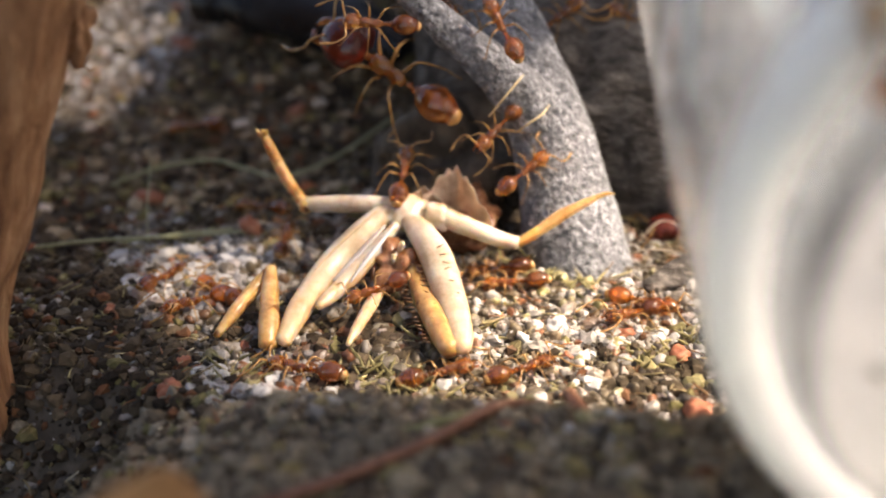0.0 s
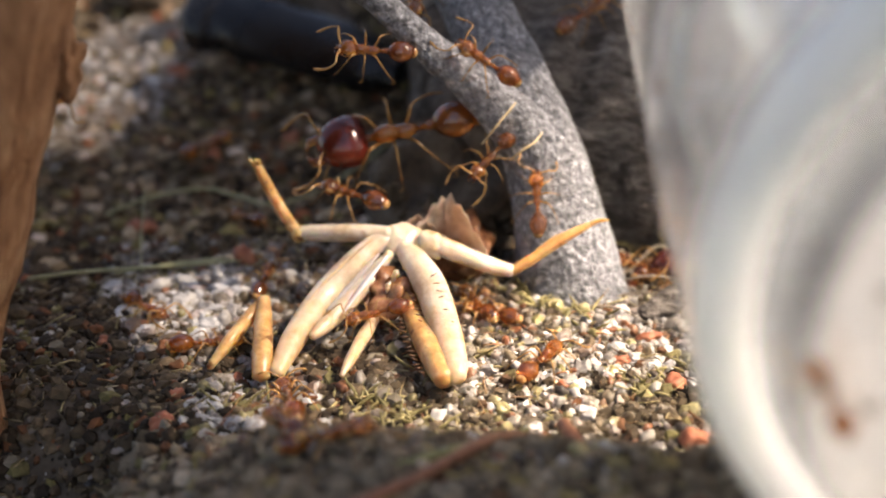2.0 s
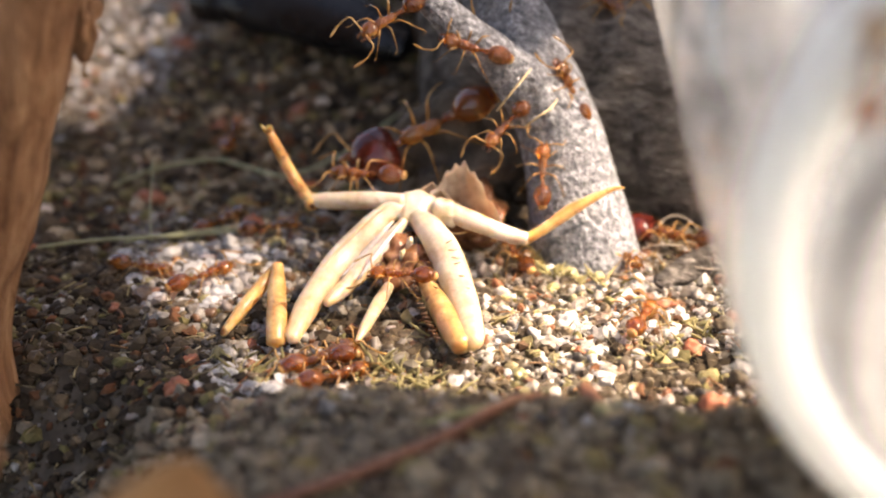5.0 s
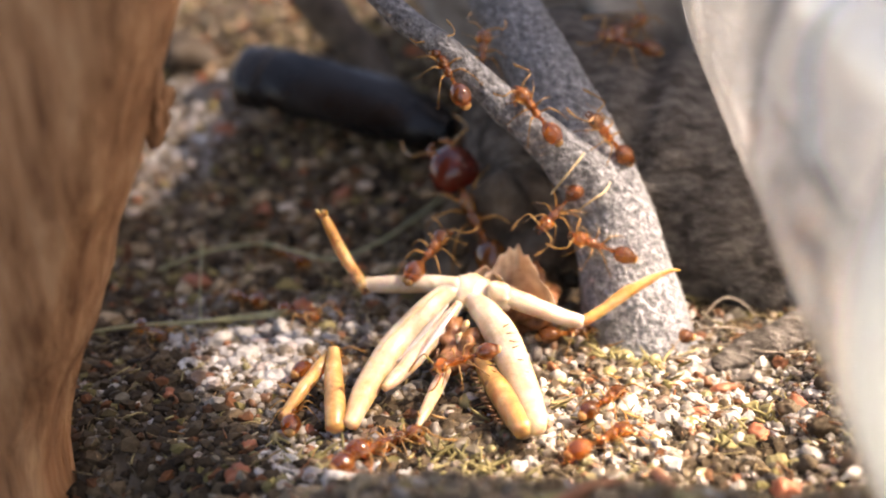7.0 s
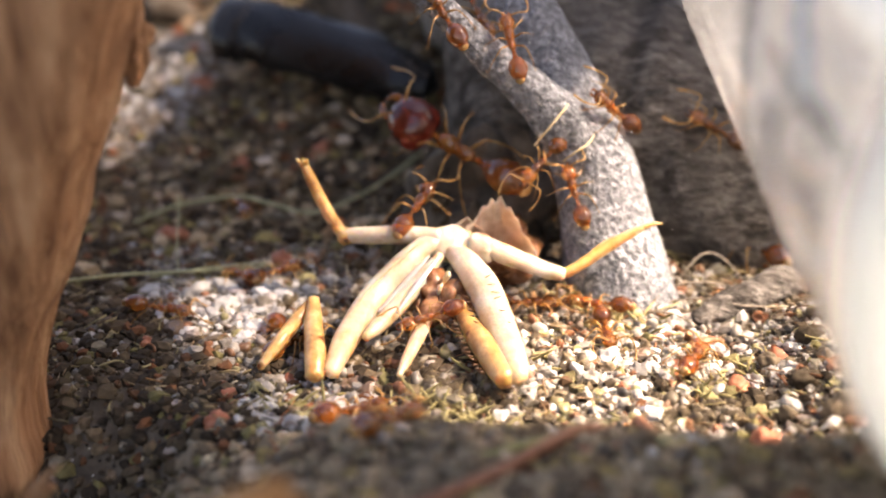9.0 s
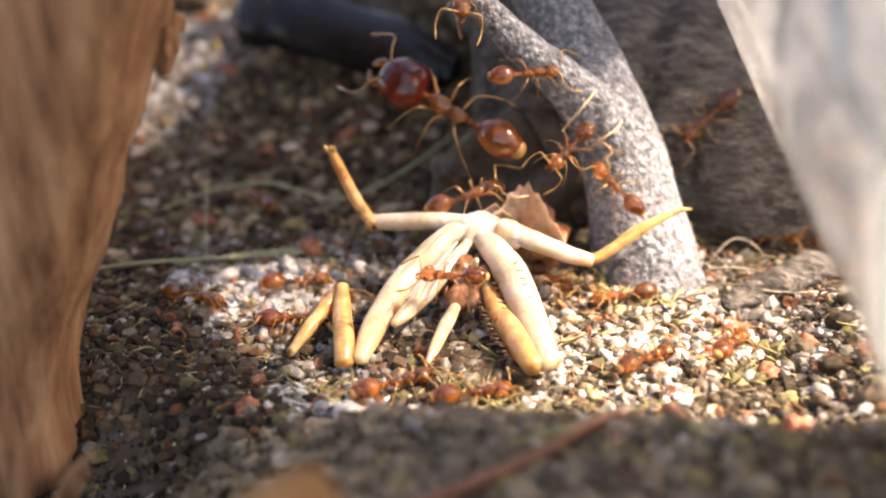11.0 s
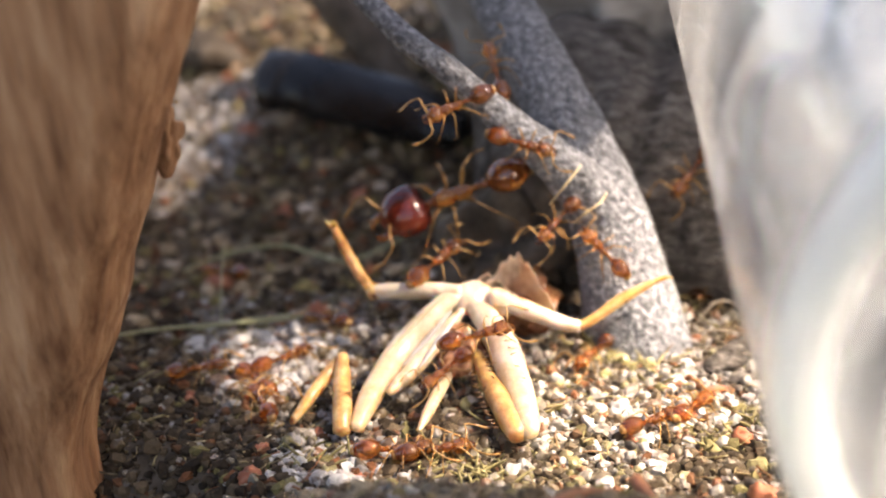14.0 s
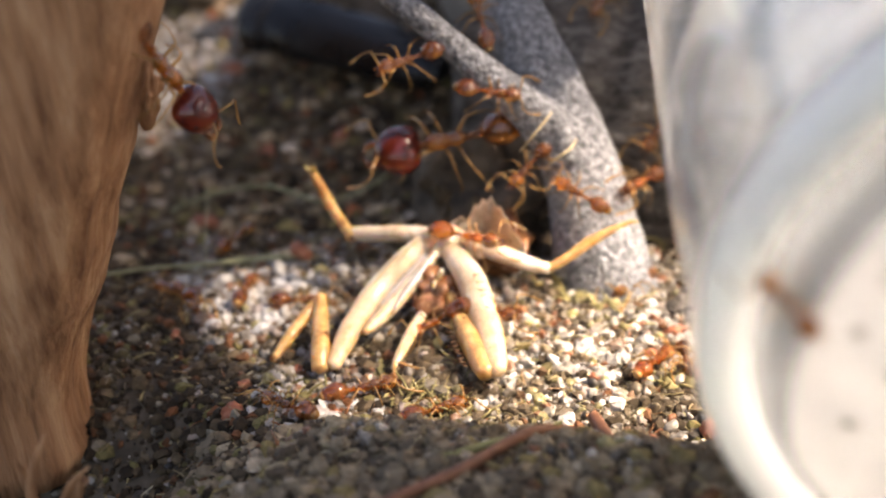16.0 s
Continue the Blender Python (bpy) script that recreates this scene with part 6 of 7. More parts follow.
    rows = [
        (0, pose(-0.00895, 0.00242, 0.00011, 0, 2, 70)), (0.2667, pose(-0.00862, 0.00227, 0.00012, -0, 0, 122)), (0.5, pose(-0.00829, 0.00211, 0.00012, -2, 0, 175)),
        (1, pose(-0.00805, 0.00089, 0.00009, -0, -1, 167)), (1.5, pose(-0.00912, 0.00206, 0.00014, 5, -2, 150)), (1.667, pose(-0.00920, 0.00211, 0.00015, 1, -6, -150)),
        (1.833, pose(-0.00928, 0.00217, 0.00015, -5, -4, -90)), (2, pose(-0.00937, 0.00222, 0.00015, -6, 2, -30)), (2.5, pose(-0.00915, 0.00203, 0.00015, -6, 2, -35)),
        (3, pose(-0.00916, 0.00193, 0.00016, -6, 2, -35)), (3.5, pose(-0.01068, 0.00344, 0.00021, -5, 0, -36)), (4, pose(-0.01020, 0.00288, 0.00018, -6, 4, -27)),
        (5.267, pose(-0.01015, 0.00273, 0.00018, -2, 8, 14)), (6.5, pose(-0.01010, 0.00258, 0.00018, 3, 8, 55)), (6.733, pose(-0.01130, 0.00341, 0.00014, -2, 2, 9)),
        (7, pose(-0.01250, 0.00424, 0.00010, -1, -5, -36)), (7.267, pose(-0.01111, 0.00296, 0.00018, -2, 3, 7)), (7.5, pose(-0.00973, 0.00168, 0.00027, 3, 10, 52)),
        (8, pose(-0.01004, 0.00243, 0.00019, -8, 5, -18)), (8.5, pose(-0.01025, 0.00203, 0.00028, -7, 8, 8)), (11, pose(-0.01003, 0.00178, 0.00030, -8, 7, -2)),
        (11.5, pose(-0.00991, 0.00180, 0.00028, -6, 9, 11)), (12, pose(-0.00983, 0.00193, 0.00024, -7, 8, 1)), (12.5, pose(-0.01012, 0.00215, 0.00025, -9, 6, -12)),
        (13, pose(-0.01009, 0.00203, 0.00026, 0, 11, 47)), (13.5, pose(-0.01001, 0.00164, 0.00031, -5, 9, 7)), (14, pose(-0.01014, 0.00141, 0.00035, 3, 8, 47)),
        (14.5, pose(-0.01081, 0.00184, 0.00038, -5, 5, 21)), (15, pose(-0.01061, 0.00249, 0.00027, -7, 5, -11)), (15.5, pose(-0.01065, 0.00229, 0.00030, -9, 0, -41)),
        (16, pose(-0.01050, 0.00214, 0.00030, -10, -0, -43)),
    ]
    walk(ant_left_a, rows)
    gait(ant_left_a, rows, 11)
    rows = [
        (0, pose(-0.00668, 0.00174, 0.00009, -1, -3, 149)), (0.2667, pose(-0.00702, 0.00196, 0.00012, 3, -4, 87)), (0.5, pose(-0.00737, 0.00218, 0.00014, 4, -1, 26)),
        (1, pose(-0.00670, 0.00065, 0.00008, 0, 4, 16)), (1.5, pose(-0.00617, -0.00053, 0.00003, 0, 5, -24)), (2, pose(-0.00619, 0.00029, 0.00004, 2, 4, 26)),
        (2.5, pose(-0.00690, 0.00118, 0.00008, 2, 1, 56)), (3, pose(-0.00725, 0.00256, 0.00018, 3, -4, 74)), (3.5, pose(-0.00726, 0.00283, 0.00020, 4, -3, 58)),
        (4, pose(-0.00773, 0.00270, 0.00019, 0, -4, 59)), (6.5, pose(-0.00676, 0.00223, 0.00012, 5, 2, 27)), (7, pose(-0.00557, 0.00274, 0.00001, 3, 4, 67)),
        (7.5, pose(-0.00621, 0.00247, 0.00008, 5, 1, 65)), (8, pose(-0.00644, 0.00271, 0.00011, 7, 0, 69)), (8.5, pose(-0.00510, 0.00145, 0.00002, 1, 1, 11)),
        (9.333, pose(-0.00548, 0.00137, 0.00003, -1, 1, -45)), (10.17, pose(-0.00586, 0.00128, 0.00004, -2, -0, -102)), (11, pose(-0.00623, 0.00120, 0.00005, -2, -2, -158)),
        (11.5, pose(-0.00616, 0.00047, 0.00004, 2, -4, 158)), (12, pose(-0.00657, 0.00016, 0.00008, 3, -4, 148)), (12.5, pose(-0.00679, 0.00009, 0.00010, 2, -3, 139)),
        (13, pose(-0.00668, 0.00014, 0.00009, 2, -4, 159)), (13.5, pose(-0.00640, -0.00025, 0.00007, 1, -5, 148)), (13.67, pose(-0.00686, 0.00024, 0.00007, -1, -4, -153)),
        (13.83, pose(-0.00732, 0.00072, 0.00008, -2, -1, -94)), (14, pose(-0.00778, 0.00120, 0.00009, 0, 1, -35)), (14.5, pose(-0.00639, 0.00018, 0.00006, 2, 5, 19)),
        (15, pose(-0.00688, 0.00134, 0.00009, 2, 0, 65)), (15.5, pose(-0.00786, 0.00279, 0.00018, -2, -4, 72)), (16, pose(-0.00847, 0.00351, 0.00015, -3, 1, 98)),
    ]
    walk(ant_left_b, rows)
    gait(ant_left_b, rows, 12)
    rows = [
        (0, pose(-0.00771, 0.00872, 0.00022, -0, 1, 173)), (0.5, pose(-0.00844, 0.00928, 0.00022, 2, -0, -162)), (1, pose(-0.00822, 0.00928, 0.00022, 2, -1, 179)),
        (1.5, pose(-0.00827, 0.00924, 0.00022, 2, -0, 173)), (2, pose(-0.00900, 0.01095, 0.00002, 4, 3, 148)), (2.5, pose(-0.01033, 0.01042, -0.00007, -2, 5, 155)),
        (3, pose(-0.01198, 0.01076, -0.00010, -5, -1, 164)), (3.167, pose(-0.01211, 0.01010, -0.00014, -2, -5, 112)), (3.333, pose(-0.01224, 0.00944, -0.00019, 2, -6, 61)),
        (3.5, pose(-0.01237, 0.00877, -0.00024, 5, -3, 10)), (4, pose(-0.00897, 0.00708, 0.00006, 4, -5, -7)), (4.833, pose(-0.00897, 0.00742, 0.00008, -1, -8, 44)),
        (5.667, pose(-0.00898, 0.00777, 0.00011, -6, -5, 96)), (6.5, pose(-0.00899, 0.00812, 0.00014, -7, 1, 147)), (7, pose(-0.01030, 0.00813, -0.00003, -10, 5, 147)),
        (7.5, pose(-0.00966, 0.00661, -0.00005, -2, 6, 178)), (8, pose(-0.00932, 0.00601, -0.00002, 4, 3, -150)), (8.5, pose(-0.00920, 0.00605, -0.00001, 1, 5, 177)),
        (9.733, pose(-0.00806, 0.00487, 0.00010, 2, 3, 103)), (11, pose(-0.00693, 0.00370, 0.00022, 4, 4, 29)), (11.5, pose(-0.00674, 0.00279, 0.00015, 6, 4, 28)),
        (12, pose(-0.00706, 0.00291, 0.00019, 5, 2, 25)), (12.5, pose(-0.00715, 0.00261, 0.00017, 5, -0, 31)), (13, pose(-0.00718, 0.00235, 0.00015, 5, 0, 22)),
        (13.5, pose(-0.00684, 0.00262, 0.00015, 6, 2, 36)), (14, pose(-0.00739, 0.00286, 0.00020, 3, -3, 48)), (14.5, pose(-0.00714, 0.00280, 0.00019, 5, -1, 45)),
        (15, pose(-0.01156, 0.00923, -0.00015, -4, -3, 89)), (15.5, pose(-0.01024, 0.00849, 0.00002, -10, 4, 135)), (16, pose(-0.01099, 0.00858, -0.00012, -8, -7, 72)),
    ]
    walk(ant_left_c, rows)
    gait(ant_left_c, rows, 13)
    rows = [
        (0, pose(-0.00571, 0.00591, 0.00025, 2, -7, 98)), (0.5, pose(-0.00608, 0.00696, 0.00034, -3, -2, 107)), (1, pose(-0.00602, 0.00605, 0.00028, 1, -5, 100)),
        (1.5, pose(-0.00643, 0.00686, 0.00032, -5, -0, 108)), (2, pose(-0.00601, 0.00503, 0.00018, 5, -6, 96)), (2.5, pose(-0.00564, 0.00612, 0.00027, 3, -6, 83)),
        (3, pose(-0.00519, 0.00647, 0.00028, 4, -4, 84)), (3.5, pose(-0.00581, 0.00685, 0.00034, 2, -3, 71)), (3.733, pose(-0.00610, 0.00693, 0.00033, 2, -4, 28)),
        (4, pose(-0.00639, 0.00701, 0.00032, 3, -4, -16)), (5.267, pose(-0.00664, 0.00649, 0.00029, -1, -4, 35)), (6.5, pose(-0.00689, 0.00596, 0.00026, -4, -1, 85)),
        (6.733, pose(-0.00717, 0.00618, 0.00023, -2, -5, 28)), (7, pose(-0.00745, 0.00640, 0.00019, 3, -6, -30)), (7.267, pose(-0.00671, 0.00518, 0.00013, 5, -2, 21)),
        (7.5, pose(-0.00597, 0.00396, 0.00007, 10, -1, 73)), (8, pose(-0.00557, 0.00520, 0.00015, 8, -1, 33)), (8.5, pose(-0.00759, 0.00634, 0.00018, -4, -6, 38)),
        (11, pose(-0.00527, 0.00248, 0.00001, 2, 3, 74)), (11.5, pose(-0.00550, 0.00303, -0.00001, 5, 2, 86)), (11.73, pose(-0.00540, 0.00333, -0.00003, 2, 5, 29)),
        (12, pose(-0.00531, 0.00363, -0.00004, -1, 4, -29)), (12.5, pose(-0.00561, 0.00438, 0.00005, 8, 4, 18)), (13, pose(-0.00515, 0.00557, 0.00018, 4, -6, 69)),
        (13.5, pose(-0.00478, 0.00603, 0.00023, 4, -2, 63)), (13.73, pose(-0.00585, 0.00605, 0.00024, -0, -0, 112)), (14, pose(-0.00692, 0.00607, 0.00026, -2, 5, 161)),
        (14.5, pose(-0.00575, 0.00422, 0.00005, -0, -9, 147)), (15, pose(-0.00552, 0.00320, -0.00002, 5, 2, 88)), (15.5, pose(-0.00570, 0.00346, 0.00000, 3, 7, 23)),
        (16, pose(-0.00604, 0.00309, 0.00006, 3, 7, 24)),
    ]
    walk(ant_left_d, rows)
    gait(ant_left_d, rows, 14)
    rows = [
        (0, pose(-0.00226, -0.00257, -0.00007, 3, -1, 173)), (0.5, pose(-0.00236, -0.00243, -0.00008, 2, 0, 152)), (1, pose(-0.00243, -0.00232, -0.00008, 2, 1, 140)),
        (1.5, pose(-0.00227, -0.00280, -0.00006, 5, 0, 154)), (2, pose(-0.00249, -0.00249, -0.00007, 2, 2, 119)), (2.5, pose(-0.00243, -0.00240, -0.00008, 0, 2, 81)),
        (3, pose(-0.00224, -0.00264, -0.00007, -2, 3, 24)), (3.5, pose(-0.00228, -0.00220, -0.00008, -1, -0, -15)), (4, pose(-0.00212, -0.00202, -0.00008, -0, -1, 51)),
        (6.5, pose(-0.00196, -0.00180, -0.00006, 1, -4, 31)), (7, pose(-0.00188, -0.00194, -0.00007, 0, -3, 38)), (7.5, pose(-0.00191, -0.00223, -0.00008, 0, -1, 40)),
        (8, pose(-0.00184, -0.00221, -0.00007, 1, -2, 33)), (8.5, pose(-0.00203, -0.00342, -0.00000, -4, 11, 48)), (11, pose(-0.00186, -0.00226, -0.00008, 0, -1, 38)),
        (11.5, pose(-0.00178, -0.00232, -0.00008, 1, -1, 40)), (12, pose(-0.00178, -0.00219, -0.00007, 0, -2, 44)), (12.5, pose(-0.00161, -0.00208, -0.00006, 2, -3, 18)),
        (13, pose(-0.00157, -0.00233, -0.00007, 2, -1, 24)), (13.5, pose(-0.00155, -0.00214, -0.00006, 3, -2, 16)), (14, pose(-0.00162, -0.00212, -0.00006, 3, -2, 12)),
        (14.5, pose(-0.00138, -0.00231, -0.00007, 3, -2, 21)), (15, pose(-0.00147, -0.00249, -0.00008, 2, -1, 26)), (15.5, pose(-0.00159, -0.00246, -0.00008, 2, -1, 23)),
        (16, pose(-0.00189, -0.00227, -0.00008, 0, -1, 30)),
    ]
    walk(ant_front_a, rows)
    gait(ant_front_a, rows, 15)
    rows = [
        (0, pose(0.00189, -0.00187, -0.00017, 1, -2, 33)), (0.5, pose(0.00088, -0.00255, -0.00021, 3, 1, 36)), (1, pose(0.00136, -0.00679, 0.00214, -16, 10, 37)),
        (1.5, pose(0.00083, -0.00727, 0.00223, -6, 2, 39)), (2, pose(0.00050, -0.00740, 0.00221, -3, 0, 36)), (2.5, pose(-0.00072, -0.00745, 0.00228, -3, 5, 62)),
        (2.733, pose(-0.00068, -0.00734, 0.00226, 6, 8, 118)), (3, pose(-0.00065, -0.00723, 0.00225, 13, 3, 173)), (3.267, pose(-0.00096, -0.00738, 0.00223, -3, 9, 123)),
        (3.5, pose(-0.00126, -0.00754, 0.00221, -18, 0, 73)), (4, pose(-0.00136, -0.00264, -0.00009, 2, -0, 47)), (6.5, pose(-0.00165, -0.00349, -0.00002, -3, 12, 54)),
        (7, pose(-0.00244, -0.00276, -0.00006, -1, 5, 62)), (7.5, pose(-0.00249, -0.00486, 0.00048, -11, 18, 72)), (8, pose(-0.00190, -0.00375, 0.00007, -6, 15, 50)),
        (8.5, pose(-0.00053, -0.00720, 0.00223, -6, 12, 62)), (11, pose(0.00049, -0.00226, -0.00014, 9, 1, 26)), (11.5, pose(0.00059, -0.00204, -0.00012, 9, 1, 29)),
        (12, pose(0.00018, -0.00199, -0.00006, 10, -1, 38)), (12.5, pose(0.00090, -0.00140, -0.00007, 8, 2, 32)), (13, pose(0.00116, -0.00172, -0.00014, 4, -6, 96)),
        (13.27, pose(0.00039, -0.00450, 0.00105, -0, 1, 58)), (13.5, pose(-0.00039, -0.00728, 0.00223, -8, 5, 19)), (14, pose(-0.00042, -0.00195, -0.00002, 8, -2, 21)),
        (14.5, pose(0.00003, -0.00278, -0.00017, 3, 2, 27)), (15, pose(0.00098, -0.00302, -0.00022, -5, 6, 50)), (15.5, pose(0.00138, -0.00630, 0.00192, -11, 27, 72)),
        (16, pose(0.00076, -0.00287, -0.00022, -1, 4, 42)),
    ]
    walk(ant_front_b, rows)
    gait(ant_front_b, rows, 16)
    rows = [
        (0, pose(0.00773, 0.00398, -0.00028, 5, 7, 1)), (0.5, pose(0.00638, 0.00480, -0.00001, 10, 1, 42)), (1, pose(0.00556, 0.00119, 0.00005, 8, 5, 44)),
        (1.5, pose(0.00462, 0.00058, 0.00011, 4, -5, 73)), (2, pose(0.00477, 0.00073, 0.00012, 6, -3, 67)), (2.5, pose(0.00558, 0.00186, 0.00004, 4, 5, 66)),
        (3, pose(0.00581, 0.00252, -0.00002, 2, 4, 64)), (3.5, pose(0.00738, 0.00210, -0.00024, 9, 6, 65)), (4, pose(0.00705, 0.00230, -0.00018, 10, 2, 79)),
        (6.5, pose(0.00777, 0.00074, -0.00017, -1, 4, 54)), (7, pose(0.00436, -0.00082, -0.00006, 3, -4, 45)), (7.5, pose(0.00688, 0.00006, -0.00020, 0, -2, 76)),
        (8, pose(0.00783, 0.00266, -0.00033, 10, 4, 70)), (8.5, pose(0.00755, 0.00216, -0.00027, 10, 4, 75)), (11, pose(0.00783, 0.00235, -0.00033, 9, 6, 67)),
        (11.5, pose(0.00787, 0.00228, -0.00034, 9, 6, 68)), (12, pose(0.00796, 0.00261, -0.00036, 8, 6, 57)), (12.5, pose(0.00792, 0.00239, -0.00035, 9, 6, 66)),
        (13, pose(0.00781, 0.00240, -0.00033, 9, 6, 65)), (13.5, pose(0.00780, 0.00268, -0.00032, 8, 7, 49)), (14, pose(0.00732, 0.00227, -0.00023, 10, 5, 64)),
        (14.5, pose(0.00707, 0.00169, -0.00017, 6, 6, 54)), (15, pose(0.00723, 0.00089, -0.00017, 1, 2, 46)), (15.5, pose(0.00747, 0.00104, -0.00019, 1, 4, 61)),
        (16, pose(0.00746, 0.00110, -0.00019, 2, 5, 65)),
    ]
    walk(ant_right_a, rows)
    gait(ant_right_a, rows, 17)
    rows = [
        (0, pose(0.00434, -0.00127, -0.00010, 2, -3, 37)), (0.5, pose(0.00432, 0.00365, 0.00006, 2, -1, 28)), (1, pose(0.00605, 0.00468, 0.00001, 4, 8, -15)),
        (1.267, pose(0.00725, 0.00576, 0.00007, 1, 8, -62)), (1.5, pose(0.00846, 0.00685, 0.00013, -1, 5, -109)), (1.667, pose(0.00836, 0.00724, 0.00015, 2, 4, -55)),
        (1.833, pose(0.00827, 0.00764, 0.00018, 3, 1, -1)), (2, pose(0.00818, 0.00803, 0.00020, 1, -2, 53)), (2.5, pose(0.00669, 0.00013, -0.00019, 3, -2, 62)),
        (3, pose(0.00766, 0.00264, -0.00029, 11, 4, 72)), (3.167, pose(0.00714, 0.00360, -0.00016, 7, 8, 20)), (3.333, pose(0.00662, 0.00456, -0.00004, 1, 8, -32)),
        (3.5, pose(0.00609, 0.00552, 0.00009, -2, 3, -83)), (4, pose(0.00695, 0.00914, 0.00024, -2, -4, -102)), (5.267, pose(0.00630, 0.00495, 0.00012, 2, 4, -29)),
        (6.5, pose(0.00565, 0.00076, -0.00000, 11, 3, 45)), (7, pose(0.00428, 0.00116, 0.00017, 1, -1, 60)), (7.267, pose(0.00411, 0.00148, 0.00016, -1, -1, 12)),
        (7.5, pose(0.00394, 0.00181, 0.00015, -3, -3, -37)), (7.733, pose(0.00423, 0.00145, 0.00015, -0, -0, 16)), (8, pose(0.00453, 0.00108, 0.00016, 3, -1, 69)),
        (8.167, pose(0.00458, 0.00196, 0.00012, 1, -3, 124)), (8.333, pose(0.00462, 0.00284, 0.00009, -2, -2, 179)), (8.5, pose(0.00467, 0.00371, 0.00005, -3, 1, -126)),
        (9.333, pose(0.00487, 0.00260, 0.00004, 0, 6, -68)), (10.17, pose(0.00508, 0.00149, 0.00003, 7, 7, -10)), (11, pose(0.00528, 0.00038, 0.00002, 10, 1, 48)),
        (11.17, pose(0.00500, 0.00137, 0.00003, 7, 6, -12)), (11.33, pose(0.00471, 0.00235, 0.00004, 1, 5, -72)), (11.5, pose(0.00443, 0.00333, 0.00005, -1, -1, -131)),
        (11.73, pose(0.00454, 0.00230, 0.00010, 1, -2, 156)), (12, pose(0.00465, 0.00126, 0.00016, 3, 1, 82)), (12.27, pose(0.00588, 0.00059, -0.00002, 1, 0, 143)),
        (12.5, pose(0.00710, -0.00008, -0.00020, -0, 2, -155)), (12.73, pose(0.00675, 0.00016, -0.00018, -2, 4, -104)), (13, pose(0.00641, 0.00040, -0.00016, -1, 7, -53)),
        (13.5, pose(0.00640, 0.00033, -0.00016, 2, 6, -22)), (14, pose(0.00603, 0.00089, -0.00005, 10, 3, 45)), (14.5, pose(0.00790, 0.00347, -0.00034, 7, 6, 38)),
        (14.73, pose(0.00829, 0.00272, -0.00038, 1, 1, -30)), (15, pose(0.00867, 0.00197, -0.00042, 3, -6, -98)), (15.5, pose(0.00866, 0.00089, -0.00023, 1, -8, -93)),
        (16, pose(0.00847, 0.00155, -0.00034, -3, -9, -80)),
    ]
    walk(ant_right_b, rows)
    gait(ant_right_b, rows, 18)
    rows = [
        (0, pose(0.00372, 0.01298, 0.00747, 47, -35, 25)), (1, pose(0.00279, 0.01401, 0.00832, 50, -17, -8)), (2, pose(0.00481, 0.01402, 0.00840, 40, -23, 41)),
        (2.5, pose(0.00470, 0.01358, 0.00807, 50, 13, -4)), (3, pose(0.00460, 0.01314, 0.00775, 26, 45, -61)), (4, pose(0.00541, 0.01264, 0.00686, -12, 57, -99)),
        (4.833, pose(0.00505, 0.01354, 0.00760, 36, 36, -25)), (5.667, pose(0.00468, 0.01443, 0.00833, 38, -3, 12)), (6.5, pose(0.00432, 0.01532, 0.00907, 13, -34, 57)),
        (6.733, pose(0.00418, 0.01529, 0.00909, -19, -39, 125)), (7, pose(0.00403, 0.01526, 0.00910, -38, -18, -178)), (7.5, pose(0.00300, 0.01394, 0.00838, -52, 2, 160)),
        (8, pose(0.00699, 0.01250, 0.00642, -17, -49, 120)), (8.5, pose(0.00823, 0.01139, 0.00503, -43, -48, 174)), (9.733, pose(0.00771, 0.01132, 0.00494, -50, -2, -177)),
        (11, pose(0.00719, 0.01125, 0.00484, -50, 44, -171)), (11.5, pose(0.00717, 0.01135, 0.00505, -62, 32, -175)), (12, pose(0.00726, 0.01151, 0.00528, -47, 40, -170)),
        (12.5, pose(0.00716, 0.01134, 0.00501, -58, 41, -168)), (13, pose(0.00715, 0.01133, 0.00498, -55, 47, -163)), (13.5, pose(0.00716, 0.01149, 0.00524, -48, 31, -160)),
        (14, pose(0.00699, 0.01152, 0.00525, -36, 45, -141)), (14.5, pose(0.00659, 0.01150, 0.00537, -56, 38, -145)), (15, pose(0.00664, 0.01128, 0.00493, -53, 42, -141)),
        (15.5, pose(0.00653, 0.01119, 0.00482, -57, 36, -149)), (16, pose(0.00683, 0.01137, 0.00498, -50, 47, -135)),
    ]
    walk(ant_log_a, rows)
    gait(ant_log_a, rows, 19)
